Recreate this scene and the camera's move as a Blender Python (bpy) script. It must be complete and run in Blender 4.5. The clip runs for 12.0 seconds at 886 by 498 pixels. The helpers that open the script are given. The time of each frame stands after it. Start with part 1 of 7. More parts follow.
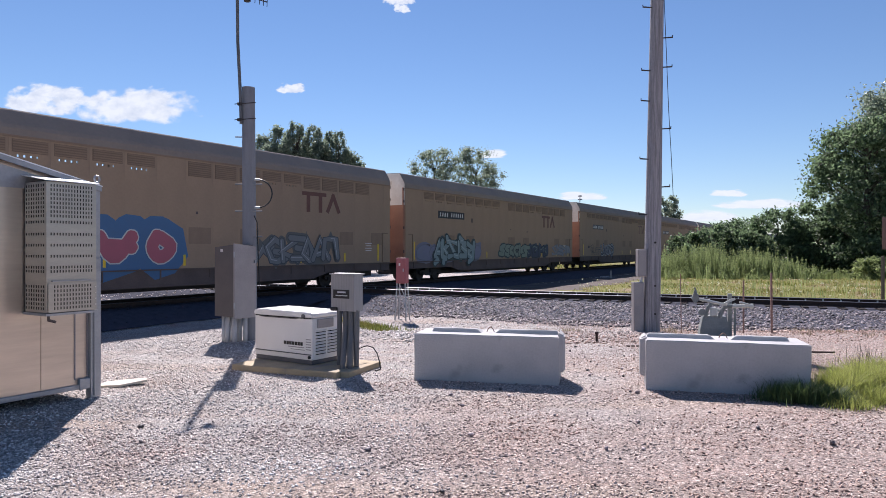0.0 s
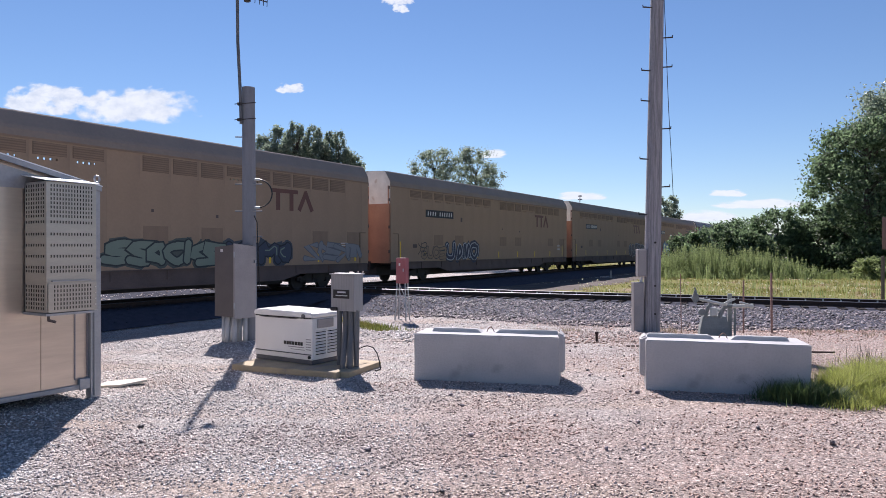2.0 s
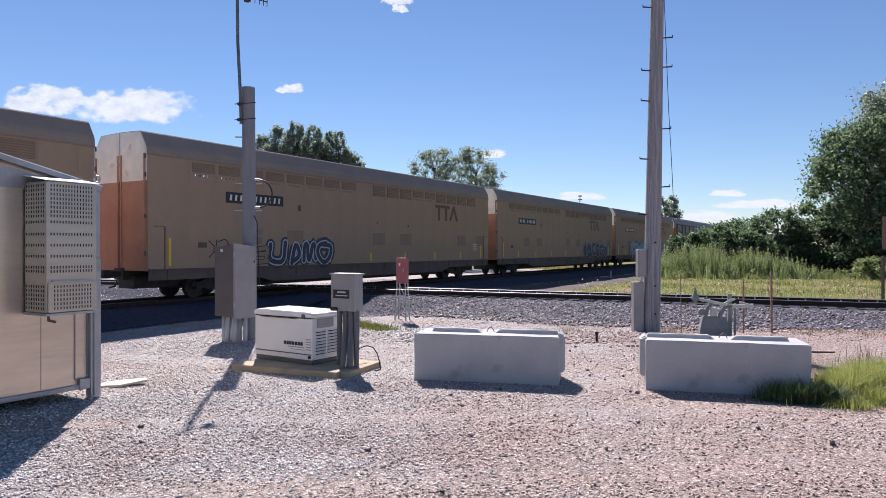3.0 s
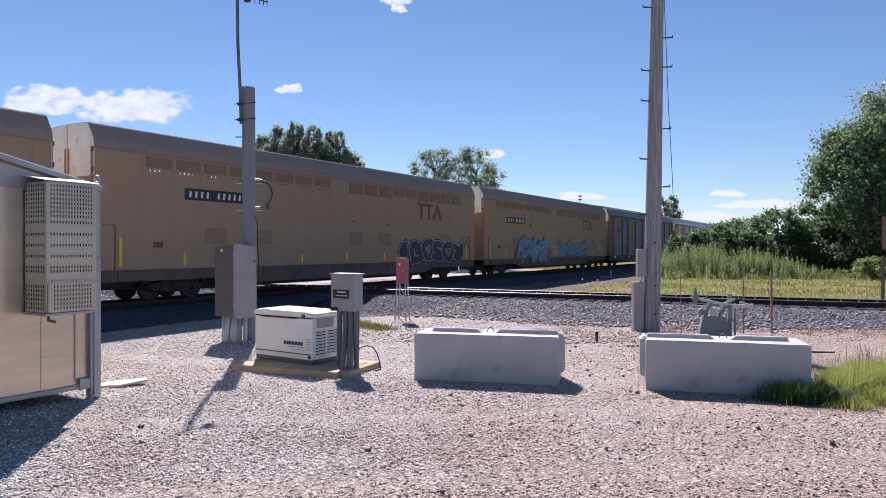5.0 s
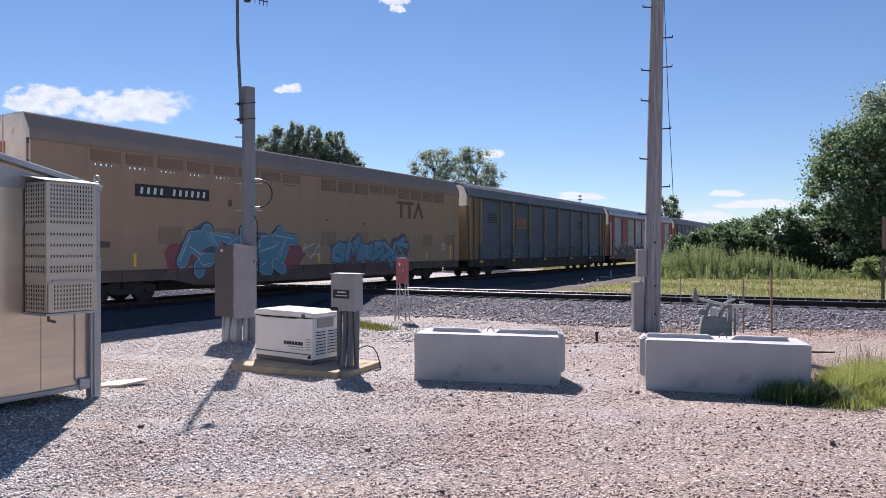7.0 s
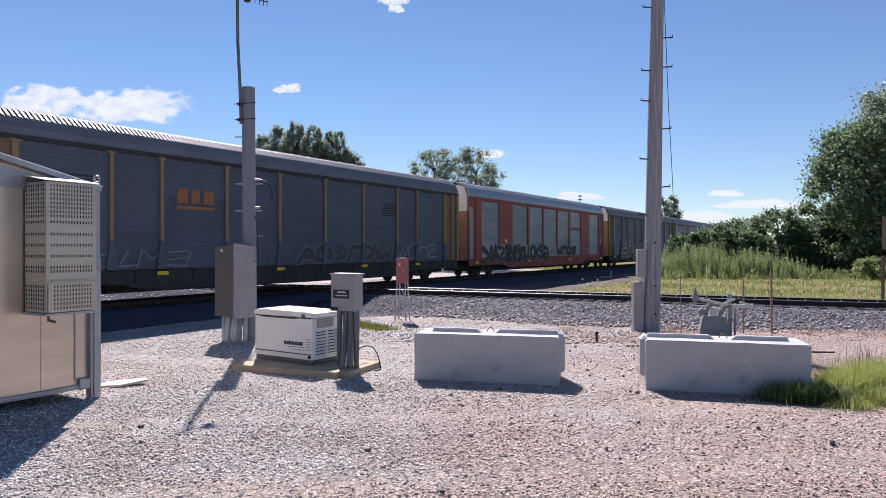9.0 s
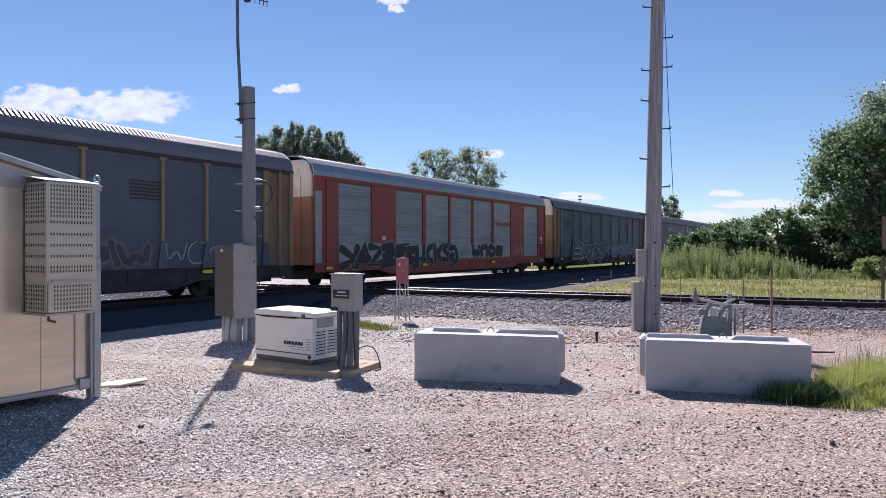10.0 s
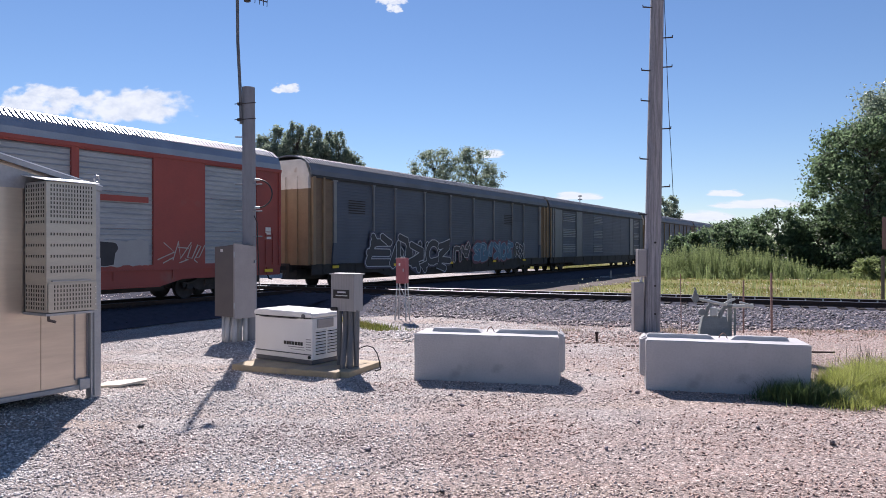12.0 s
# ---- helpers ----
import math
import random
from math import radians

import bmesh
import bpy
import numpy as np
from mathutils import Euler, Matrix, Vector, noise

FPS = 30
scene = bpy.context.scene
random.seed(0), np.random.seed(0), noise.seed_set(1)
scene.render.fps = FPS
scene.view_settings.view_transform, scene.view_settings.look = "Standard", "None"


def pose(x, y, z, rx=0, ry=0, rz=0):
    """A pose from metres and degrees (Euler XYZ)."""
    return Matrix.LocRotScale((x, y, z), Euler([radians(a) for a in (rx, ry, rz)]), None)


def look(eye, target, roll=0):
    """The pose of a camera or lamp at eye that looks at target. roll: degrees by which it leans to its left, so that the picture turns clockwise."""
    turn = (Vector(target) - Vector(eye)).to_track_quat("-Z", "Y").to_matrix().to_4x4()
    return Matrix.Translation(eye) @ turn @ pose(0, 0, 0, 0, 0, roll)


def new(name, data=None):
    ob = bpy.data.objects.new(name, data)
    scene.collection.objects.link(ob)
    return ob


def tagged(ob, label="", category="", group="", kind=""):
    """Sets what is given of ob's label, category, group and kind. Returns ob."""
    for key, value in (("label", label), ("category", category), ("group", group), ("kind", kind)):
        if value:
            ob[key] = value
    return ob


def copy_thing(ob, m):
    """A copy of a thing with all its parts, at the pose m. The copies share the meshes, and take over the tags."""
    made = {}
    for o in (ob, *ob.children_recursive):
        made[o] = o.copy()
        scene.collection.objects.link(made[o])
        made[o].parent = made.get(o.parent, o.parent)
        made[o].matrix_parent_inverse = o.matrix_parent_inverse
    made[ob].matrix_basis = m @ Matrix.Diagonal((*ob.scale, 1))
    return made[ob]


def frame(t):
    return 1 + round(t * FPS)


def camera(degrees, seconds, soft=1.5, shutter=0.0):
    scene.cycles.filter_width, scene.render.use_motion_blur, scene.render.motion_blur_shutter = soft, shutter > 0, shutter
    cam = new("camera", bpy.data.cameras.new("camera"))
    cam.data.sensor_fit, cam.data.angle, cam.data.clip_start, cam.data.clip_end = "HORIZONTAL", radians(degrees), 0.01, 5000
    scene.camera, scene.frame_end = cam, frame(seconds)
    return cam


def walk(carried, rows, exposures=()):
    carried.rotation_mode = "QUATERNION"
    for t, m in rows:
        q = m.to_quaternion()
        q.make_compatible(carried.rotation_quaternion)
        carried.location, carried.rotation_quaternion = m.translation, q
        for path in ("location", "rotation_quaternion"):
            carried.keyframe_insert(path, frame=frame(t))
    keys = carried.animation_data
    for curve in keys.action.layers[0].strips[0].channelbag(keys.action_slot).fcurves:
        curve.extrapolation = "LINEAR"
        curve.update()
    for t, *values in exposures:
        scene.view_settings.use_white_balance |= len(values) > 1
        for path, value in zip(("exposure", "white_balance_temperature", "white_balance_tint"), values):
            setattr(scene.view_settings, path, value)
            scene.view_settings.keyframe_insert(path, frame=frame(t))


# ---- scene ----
cam = camera(66.6, 12.0, soft=0.75)
EYE = (0.0, 0.0, 1.64)
walk(cam, [(0.0, pose(*EYE, 89.93, 0, 0)), (12.0, pose(*EYE, 89.93, 0, 0))], exposures=[(0.0, 0.7, 6200, 19), (12.0, 0.7, 6200, 19)])

# ---- light ----
SUN_EL, SUN_AZ = 45.8, -12.8     # degrees; azimuth from +y towards +x
world = bpy.data.worlds.new("world")
scene.world = world
world.use_nodes = True
wn = world.node_tree
wn.nodes.clear()
sky = wn.nodes.new("ShaderNodeTexSky")
sky.sky_type = 'NISHITA'
sky.sun_disc = False
sky.sun_elevation = radians(SUN_EL)
sky.sun_rotation = radians(SUN_AZ)
sky.altitude = 300
sky.air_density, sky.dust_density, sky.ozone_density = 1.0, 0.0, 4.0
bg = wn.nodes.new("ShaderNodeBackground")
bg.inputs["Strength"].default_value = 0.063
wout = wn.nodes.new("ShaderNodeOutputWorld")
rich = wn.nodes.new("ShaderNodeHueSaturation")
rich.inputs["Saturation"].default_value = 1.05
wn.links.new(sky.outputs[0], rich.inputs["Color"])
wn.links.new(rich.outputs[0], bg.inputs[0])
wn.links.new(bg.outputs[0], wout.inputs[0])
sun_data = bpy.data.lights.new("sun", 'SUN')
sun_data.energy, sun_data.angle, sun_data.color = 5.0, radians(0.55), (1.0, 0.94, 0.87)
sun = new("sun", sun_data)
ce = math.cos(radians(SUN_EL))
sun.matrix_basis = look((60 * ce * math.sin(radians(SUN_AZ)), 60 * ce * math.cos(radians(SUN_AZ)), 60 * math.sin(radians(SUN_EL))), (0, 0, 0))


# ---- materials ----
def mat(name, c1, c2=None, rough=0.8, metal=0.0, scale=4.0, fine=60.0, bump=0.2, island=0.0, obrand=0.0, mixw=0.5, translucent=0.0, stretch=None, stain=None, spec=0.5):
    """Principled surface: two colours mixed by noise at two scales, bump, optional variation by island or object."""
    m = bpy.data.materials.new(name)
    m.use_nodes = True
    nt = m.node_tree
    n, ln = nt.nodes, nt.links
    b = n["Principled BSDF"]
    c2 = c2 or tuple(v * 0.75 for v in c1)
    tc = n.new("ShaderNodeTexCoord")
    vec = tc.outputs["Object"]
    if stretch:
        mp = n.new("ShaderNodeMapping")
        mp.inputs["Scale"].default_value = stretch
        ln.new(vec, mp.inputs[0])
        vec = mp.outputs[0]
    big = n.new("ShaderNodeTexNoise")
    big.inputs["Scale"].default_value, big.inputs["Detail"].default_value = scale, 5
    ln.new(vec, big.inputs["Vector"])
    small = n.new("ShaderNodeTexNoise")
    small.inputs["Scale"].default_value, small.inputs["Detail"].default_value = fine, 3
    ln.new(vec, small.inputs["Vector"])
    add = n.new("ShaderNodeMath")
    add.operation = 'MULTIPLY_ADD'
    ln.new(small.outputs[0], add.inputs[0])
    add.inputs[1].default_value = 0.6
    ln.new(big.outputs[0], add.inputs[2])
    ramp = n.new("ShaderNodeMapRange")
    ramp.inputs["From Min"].default_value, ramp.inputs["From Max"].default_value = 0.8 - mixw * 0.5, 0.8 + mixw * 0.5
    ln.new(add.outputs[0], ramp.inputs[0])
    mix = n.new("ShaderNodeMix")
    mix.data_type = 'RGBA'
    mix.inputs[6].default_value, mix.inputs[7].default_value = (*c1, 1), (*c2, 1)
    ln.new(ramp.outputs[0], mix.inputs[0])
    col = mix.outputs[2]
    if stain:
        sn = n.new("ShaderNodeTexNoise")
        sn.inputs["Scale"].default_value, sn.inputs["Detail"].default_value = stain[1], 6
        ln.new(tc.outputs["Object"], sn.inputs["Vector"])
        sr = n.new("ShaderNodeMapRange")
        sr.inputs["From Min"].default_value, sr.inputs["From Max"].default_value = stain[2], stain[2] + (0.2 if len(stain) > 3 else 0.12)
        if len(stain) > 3:
            run = n.new("ShaderNodeVectorMath")
            run.operation = 'DOT_PRODUCT'
            run.inputs[1].default_value = stain[3]
            ln.new(tc.outputs["Object"], run.inputs[0])
            both = n.new("ShaderNodeMath")
            ln.new(run.outputs["Value"], both.inputs[0])
            ln.new(sn.outputs[0], both.inputs[1])
            ln.new(both.outputs[0], sr.inputs[0])
        else:
            ln.new(sn.outputs[0], sr.inputs[0])
        sm = n.new("ShaderNodeMix")
        sm.data_type = 'RGBA'
        ln.new(sr.outputs[0], sm.inputs[0])
        ln.new(col, sm.inputs[6])
        sm.inputs[7].default_value = (*stain[0], 1)
        col = sm.outputs[2]
    if island or obrand:
        src = n.new("ShaderNodeNewGeometry").outputs["Random Per Island"] if island else n.new("ShaderNodeObjectInfo").outputs["Random"]
        mr = n.new("ShaderNodeMapRange")
        amt = island or obrand
        mr.inputs["To Min"].default_value, mr.inputs["To Max"].default_value = 1 - amt, 1 + amt
        ln.new(src, mr.inputs[0])
        hs = n.new("ShaderNodeHueSaturation")
        ln.new(mr.outputs[0], hs.inputs["Value"])
        ln.new(col, hs.inputs["Color"])
        col = hs.outputs[0]
    ln.new(col, b.inputs["Base Color"])
    b.inputs["Roughness"].default_value, b.inputs["Metallic"].default_value = rough, metal
    b.inputs["Specular IOR Level"].default_value = spec
    if bump:
        bp = n.new("ShaderNodeBump")
        bp.inputs["Strength"].default_value, bp.inputs["Distance"].default_value = bump, 0.02
        ln.new(small.outputs[0], bp.inputs["Height"])
        ln.new(bp.outputs[0], b.inputs["Normal"])
    if translucent:
        tr = n.new("ShaderNodeBsdfTranslucent")
        ln.new(col, tr.inputs[0])
        ms = n.new("ShaderNodeMixShader")
        ms.inputs[0].default_value = translucent
        ln.new(b.outputs[0], ms.inputs[1])
        ln.new(tr.outputs[0], ms.inputs[2])
        ln.new(ms.outputs[0], n["Material Output"].inputs[0])
    return m


def gravel_ground():
    """Packed gravel: cells of stone at two sizes over patches of grey grit and pink dirt."""
    m = bpy.data.materials.new("packed_gravel")
    m.use_nodes = True
    n, ln = m.node_tree.nodes, m.node_tree.links
    b = n["Principled BSDF"]
    b.inputs["Roughness"].default_value = 0.95
    tc = n.new("ShaderNodeTexCoord").outputs["Object"]

    def node(kind, **inputs):
        k = n.new(kind)
        for key, value in inputs.items():
            k.inputs[key].default_value = value
        return k

    def mixed(fac, c1, c2, blend='MIX'):
        k = n.new("ShaderNodeMix")
        k.data_type, k.blend_type = 'RGBA', blend
        for slot, v in ((0, fac), (6, c1), (7, c2)):
            if isinstance(v, (tuple, float)):
                k.inputs[slot].default_value = v
            else:
                ln.new(v, k.inputs[slot])
        return k.outputs[2]

    def ranged(src, a, b2, c=0.0, d=1.0):
        k = node("ShaderNodeMapRange", **{"From Min": a, "From Max": b2, "To Min": c, "To Max": d})
        ln.new(src, k.inputs[0])
        return k.outputs[0]
    drift = node("ShaderNodeMapping", Scale=(0.16, 1.0, 1.0))         # wheel tracks run along the yard
    drift.inputs["Rotation"].default_value = (0, 0, radians(-9))
    ln.new(tc, drift.inputs[0])
    track = node("ShaderNodeTexNoise", Scale=1.25, Detail=4.0, Roughness=0.55)
    ln.new(drift.outputs[0], track.inputs["Vector"])
    patch = node("ShaderNodeTexNoise", Scale=0.28, Detail=6.0, Roughness=0.6)
    grit = node("ShaderNodeTexNoise", Scale=1.7, Detail=5.0, Roughness=0.65)
    fine = node("ShaderNodeTexNoise", Scale=140.0, Detail=2.0)
    cell = node("ShaderNodeTexVoronoi", Scale=52.0)
    small = node("ShaderNodeTexVoronoi", Scale=110.0)
    for k in (patch, grit, fine, cell, small):
        ln.new(tc, k.inputs["Vector"])
    run = n.new("ShaderNodeVectorMath")            # grey stone by the shed, more dirt towards the track and the pole
    run.operation = 'DOT_PRODUCT'
    run.inputs[1].default_value = (0.05, -0.026, 0)
    ln.new(tc, run.inputs[0])
    worn = n.new("ShaderNodeMath")
    ln.new(run.outputs["Value"], worn.inputs[0])
    ln.new(patch.outputs[0], worn.inputs[1])
    base = mixed(ranged(worn.outputs[0], 0.22, 0.46), (0.385, 0.362, 0.342, 1), (0.36, 0.268, 0.228, 1))
    base = mixed(ranged(grit.outputs[0], 0.42, 0.72), base, (0.265, 0.212, 0.187, 1))
    swept = ranged(track.outputs[0], 0.50, 0.66)
    base = mixed(swept, base, (0.37, 0.292, 0.24, 1))
    v1 = node("ShaderNodeSeparateColor")
    ln.new(cell.outputs["Color"], v1.inputs[0])
    v2 = node("ShaderNodeSeparateColor")
    ln.new(small.outputs["Color"], v2.inputs[0])
    base = mixed(ranged(v1.outputs[1], 0.72, 0.88, 0.0, 0.6), base, (0.60, 0.53, 0.475, 1))      # pale pressed-in stones
    base = mixed(ranged(v1.outputs[2], 0.86, 0.95, 0.0, 0.8), base, (0.16, 0.13, 0.125, 1))
    h1 = n.new("ShaderNodeHueSaturation")
    ln.new(base, h1.inputs["Color"])
    ln.new(ranged(v1.outputs[0], 0, 1, 0.55, 1.45), h1.inputs["Value"])
    h2 = n.new("ShaderNodeHueSaturation")
    ln.new(h1.outputs[0], h2.inputs["Color"])
    ln.new(ranged(v2.outputs[0], 0, 1, 0.6, 1.4), h2.inputs["Value"])
    ln.new(h2.outputs[0], b.inputs["Base Color"])
    add = node("ShaderNodeMath")
    add.operation = 'MULTIPLY_ADD'
    ln.new(small.outputs["Distance"], add.inputs[0])
    add.inputs[1].default_value = 0.5
    ln.new(cell.outputs["Distance"], add.inputs[2])
    bp = node("ShaderNodeBump", Strength=1.0, Distance=0.016)
    bp.invert = True
    rough = node("ShaderNodeTexNoise", Scale=38.0, Detail=6.0, Roughness=0.75)
    ln.new(tc, rough.inputs["Vector"])
    relief = node("ShaderNodeMath")
    relief.operation = 'MULTIPLY_ADD'
    ln.new(add.outputs[0], relief.inputs[0])
    relief.inputs[1].default_value = 0.55
    ln.new(rough.outputs[0], relief.inputs[2])
    ln.new(relief.outputs[0], bp.inputs["Height"])
    ln.new(bp.outputs[0], b.inputs["Normal"])
    return m


M_GROUND = gravel_ground()
M_STONE = mat("gravel_stone", (0.80, 0.755, 0.715), (0.42, 0.38, 0.355), 0.85, scale=0.9, fine=80, bump=0.2, island=0.62, mixw=0.5, stain=((0.46, 0.33, 0.275), 0.45, 0.31, (0.05, -0.012, 0)), spec=0.3)
M_BALLAST = mat("ballast_stone", (0.37, 0.308, 0.305), (0.06, 0.05, 0.055), 0.5, scale=6, fine=40, bump=0.25, island=0.9)
# dark stone; the blue of the hazy train shadow is put in as well
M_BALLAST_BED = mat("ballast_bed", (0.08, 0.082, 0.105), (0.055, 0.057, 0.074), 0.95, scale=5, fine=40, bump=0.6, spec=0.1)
M_CONCRETE = mat("concrete", (0.515, 0.505, 0.50), (0.41, 0.405, 0.405), 0.9, scale=2.4, fine=42, bump=0.3, mixw=0.6, stain=((0.35, 0.342, 0.34), 3.1, 0.60))
M_LOOP = mat("rusty_loop", (0.30, 0.20, 0.15), (0.20, 0.13, 0.10), 0.8, 0.1, scale=20, fine=80, bump=0.2)
M_GALV = mat("galvanised_steel", (0.42, 0.43, 0.45), (0.33, 0.34, 0.36), 0.45, 0.55, scale=6, fine=40, bump=0.05)
M_ALU = mat("mill_aluminium", (0.66, 0.57, 0.488), (0.54, 0.468, 0.402), 0.30, 0.85, scale=0.9, fine=5, bump=0.10, stretch=(0.6, 0.6, 5))
M_COVER = mat("bare_aluminium_cover", (0.9, 0.9, 0.9), (0.84, 0.84, 0.85), 0.4, 0.6, scale=3, fine=30, bump=0.02)
M_CASING = mat("pale_aluminium_casing", (0.48, 0.455, 0.405), (0.40, 0.38, 0.34), 0.34, 0.75, scale=2, fine=30, bump=0.03, stretch=(1, 1, 4))
M_GREYPAINT = mat("grey_paint", (0.33, 0.31, 0.31), (0.26, 0.245, 0.25), 0.55, scale=3, fine=50, bump=0.05)
# black for solid pieces that stand in for shade inside slots and gaps
M_DARK = mat("dark_void", (0.012, 0.012, 0.013), rough=0.9, bump=0)
M_CREAM = mat("cream_enamel", (0.80, 0.79, 0.77), (0.72, 0.71, 0.69), 0.38, scale=2, fine=60, bump=0.02)
M_CREAMDARK = mat("grey_plastic", (0.12, 0.12, 0.13), (0.08, 0.08, 0.09), 0.5, bump=0.05)
M_PAD = mat("tan_pad", (0.46, 0.365, 0.23), (0.34, 0.275, 0.19), 0.85, scale=4, fine=60, bump=0.2, stain=((0.28, 0.24, 0.2), 4, 0.58))
M_POLE = mat("weathered_pole", (0.40, 0.39, 0.412), (0.205, 0.20, 0.215), 0.9, scale=5, fine=26, bump=0.7, stretch=(7, 7, 0.3), mixw=0.36)
M_POSTSTEEL = mat("weathered_grey_post", (0.225, 0.235, 0.262), (0.17, 0.18, 0.20), 0.75, scale=3, fine=40, bump=0.15, stretch=(4, 4, 0.5))
M_STEELDARK = mat("dark_steel", (0.055, 0.05, 0.05), (0.03, 0.028, 0.028), 0.7, 0.2, scale=3, fine=40, bump=0.15)
M_RAILHEAD = mat("polished_rail", (0.20, 0.20, 0.215), (0.13, 0.13, 0.145), 0.5, 0.9, scale=3, bump=0.05)
M_RAIL = mat("rusty_rail", (0.075, 0.05, 0.042), (0.045, 0.035, 0.032), 0.85, 0.1, scale=6, fine=40, bump=0.2, spec=0.2)
M_TIE = mat("weathered_tie", (0.075, 0.067, 0.063), (0.045, 0.04, 0.038), 0.95, scale=6, fine=50, bump=0.4, obrand=0.3, spec=0.05)
# faded paint, greyed further for the bluish haze over the train
M_YELLOW = mat("faded_yellow", (0.395, 0.287, 0.197), (0.335, 0.246, 0.172), 0.8, scale=0.6, fine=12, bump=0.04, stain=((0.305, 0.225, 0.163), 0.5, 0.58), spec=0.12)
M_YELLOW_PATCH = mat("yellow_vent_panel", (0.315, 0.228, 0.16), (0.26, 0.19, 0.138), 0.8, scale=2, fine=40, bump=0.3, spec=0.12)
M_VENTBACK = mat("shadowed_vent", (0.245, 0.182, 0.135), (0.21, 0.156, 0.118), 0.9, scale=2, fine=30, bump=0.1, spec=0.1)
M_ROOF = mat("dull_roof", (0.285, 0.235, 0.195), (0.23, 0.195, 0.168), 0.8, 0.0, scale=0.8, fine=10, bump=0.05)
M_GALVROOF = mat("galvanised_roof", (0.38, 0.39, 0.41), (0.30, 0.31, 0.33), 0.42, 0.7, scale=1.2, fine=20, bump=0.04)
M_SILL = mat("brown_sill", (0.15, 0.112, 0.098), (0.105, 0.08, 0.072), 0.85, scale=1.5, fine=20, bump=0.1)
M_WHITE = mat("white_paint", (0.74, 0.70, 0.64), (0.60, 0.56, 0.50), 0.55, scale=2.5, fine=30, bump=0.03, stain=((0.38, 0.25, 0.15), 1.2, 0.62))
M_ORANGE = mat("rust_orange", (0.43, 0.228, 0.142), (0.32, 0.165, 0.108), 0.75, scale=1.2, fine=20, bump=0.08)
# galvanised grey with the train's blue haze put into the base colour
M_RACK = mat("galvanised_rack_panel", (0.106, 0.122, 0.156), (0.082, 0.095, 0.124), 0.6, 0.2, scale=0.7, fine=18, bump=0.05, obrand=0.10)
M_RACKLIGHT = mat("bright_galvanised_panel", (0.37, 0.39, 0.405), (0.255, 0.272, 0.285), 0.5, 0.3, scale=0.9, fine=9, bump=0.05, obrand=0.10, stretch=(0.5, 1, 3))
M_RACKSHEET = mat("weathered_blue_grey_sheet", (0.20, 0.215, 0.235), (0.135, 0.147, 0.165), 0.5, 0.25, scale=0.7, fine=9, bump=0.04, obrand=0.08, stretch=(1, 1, 0.35))
M_TANBROWN = mat("brown_panel", (0.25, 0.17, 0.105), (0.17, 0.115, 0.075), 0.7, scale=1.2, fine=20, bump=0.05)
M_TAN = mat("tan_post", (0.30, 0.212, 0.125), (0.235, 0.165, 0.10), 0.65, scale=2, fine=30, bump=0.05)
M_POSTGREY = mat("grey_post", (0.27, 0.265, 0.265), (0.20, 0.20, 0.205), 0.55, 0.2, scale=2, fine=30, bump=0.04)
M_SIGNORANGE = mat("orange_paint", (0.36, 0.145, 0.05), (0.27, 0.115, 0.05), 0.6, scale=3, fine=30, bump=0.02)
M_RED = mat("faded_red", (0.32, 0.068, 0.052), (0.25, 0.058, 0.048), 0.6, scale=1.0, fine=20, bump=0.05, stain=((0.26, 0.10, 0.08), 0.8, 0.62))
M_LOGO = mat("brown_logo", (0.17, 0.075, 0.055), (0.14, 0.062, 0.048), 0.6)
M_PLATE = mat("black_plate", (0.02, 0.02, 0.025), rough=0.5)
M_MARKWHITE = mat("white_marking", (0.75, 0.74, 0.70), (0.6, 0.59, 0.56), 0.6)
M_REFLECT = mat("yellow_reflector", (0.85, 0.60, 0.03), (0.75, 0.50, 0.03), 0.4)
M_LEAF = mat("leaf_green", (0.155, 0.22, 0.115), (0.115, 0.17, 0.09), 0.5, scale=0.35, fine=4, bump=0, island=0.5, translucent=0.72)
# paler leaf for the farther trees, with distance haze mixed into its colour
M_LEAF_HAZED = mat("leaf_light", (0.27, 0.325, 0.24), (0.215, 0.27, 0.19), 0.4, scale=0.5, fine=6, bump=0, island=0.35, translucent=0.62)
M_WEED = mat("weed_green", (0.285, 0.34, 0.145), (0.20, 0.255, 0.105), 0.6, scale=0.35, fine=4, bump=0, island=0.3, translucent=0.6)
M_GRASS = mat("grass_green", (0.165, 0.205, 0.05), (0.25, 0.225, 0.065), 0.75, scale=0.3, fine=2.2, bump=0, island=0.5, translucent=0.35, mixw=0.3, stain=((0.25, 0.19, 0.09), 0.55, 0.54), spec=0.2)
M_GRASSBED = mat("grass_bed", (0.15, 0.165, 0.05), (0.22, 0.19, 0.07), 0.95, scale=0.4, fine=6, bump=0.6, stain=((0.25, 0.19, 0.12), 0.55, 0.54), spec=0.1)
M_BARK = mat("bark", (0.10, 0.08, 0.065), (0.06, 0.05, 0.04), 0.95, scale=4, fine=30, bump=0.6, stretch=(3, 3, 0.6))
M_REDPAINT = mat("pinkish_red_paint", (0.38, 0.115, 0.125), (0.31, 0.095, 0.105), 0.6, scale=4, bump=0.05)
M_STAKE = mat("red_stake", (0.26, 0.15, 0.125), (0.19, 0.115, 0.10), 0.85, scale=8)
M_MACHINE = mat("grey_green_machine", (0.25, 0.275, 0.265), (0.18, 0.195, 0.19), 0.6, scale=4, fine=40, bump=0.1)
M_ARM = mat("pale_grey_arm", (0.62, 0.63, 0.58), (0.5, 0.5, 0.46), 0.55, scale=4, bump=0.05)
M_DIRT = mat("brown_dirt", (0.15, 0.125, 0.11), (0.085, 0.072, 0.066), 0.95, scale=0.8, fine=12, bump=0.6, spec=0.2)
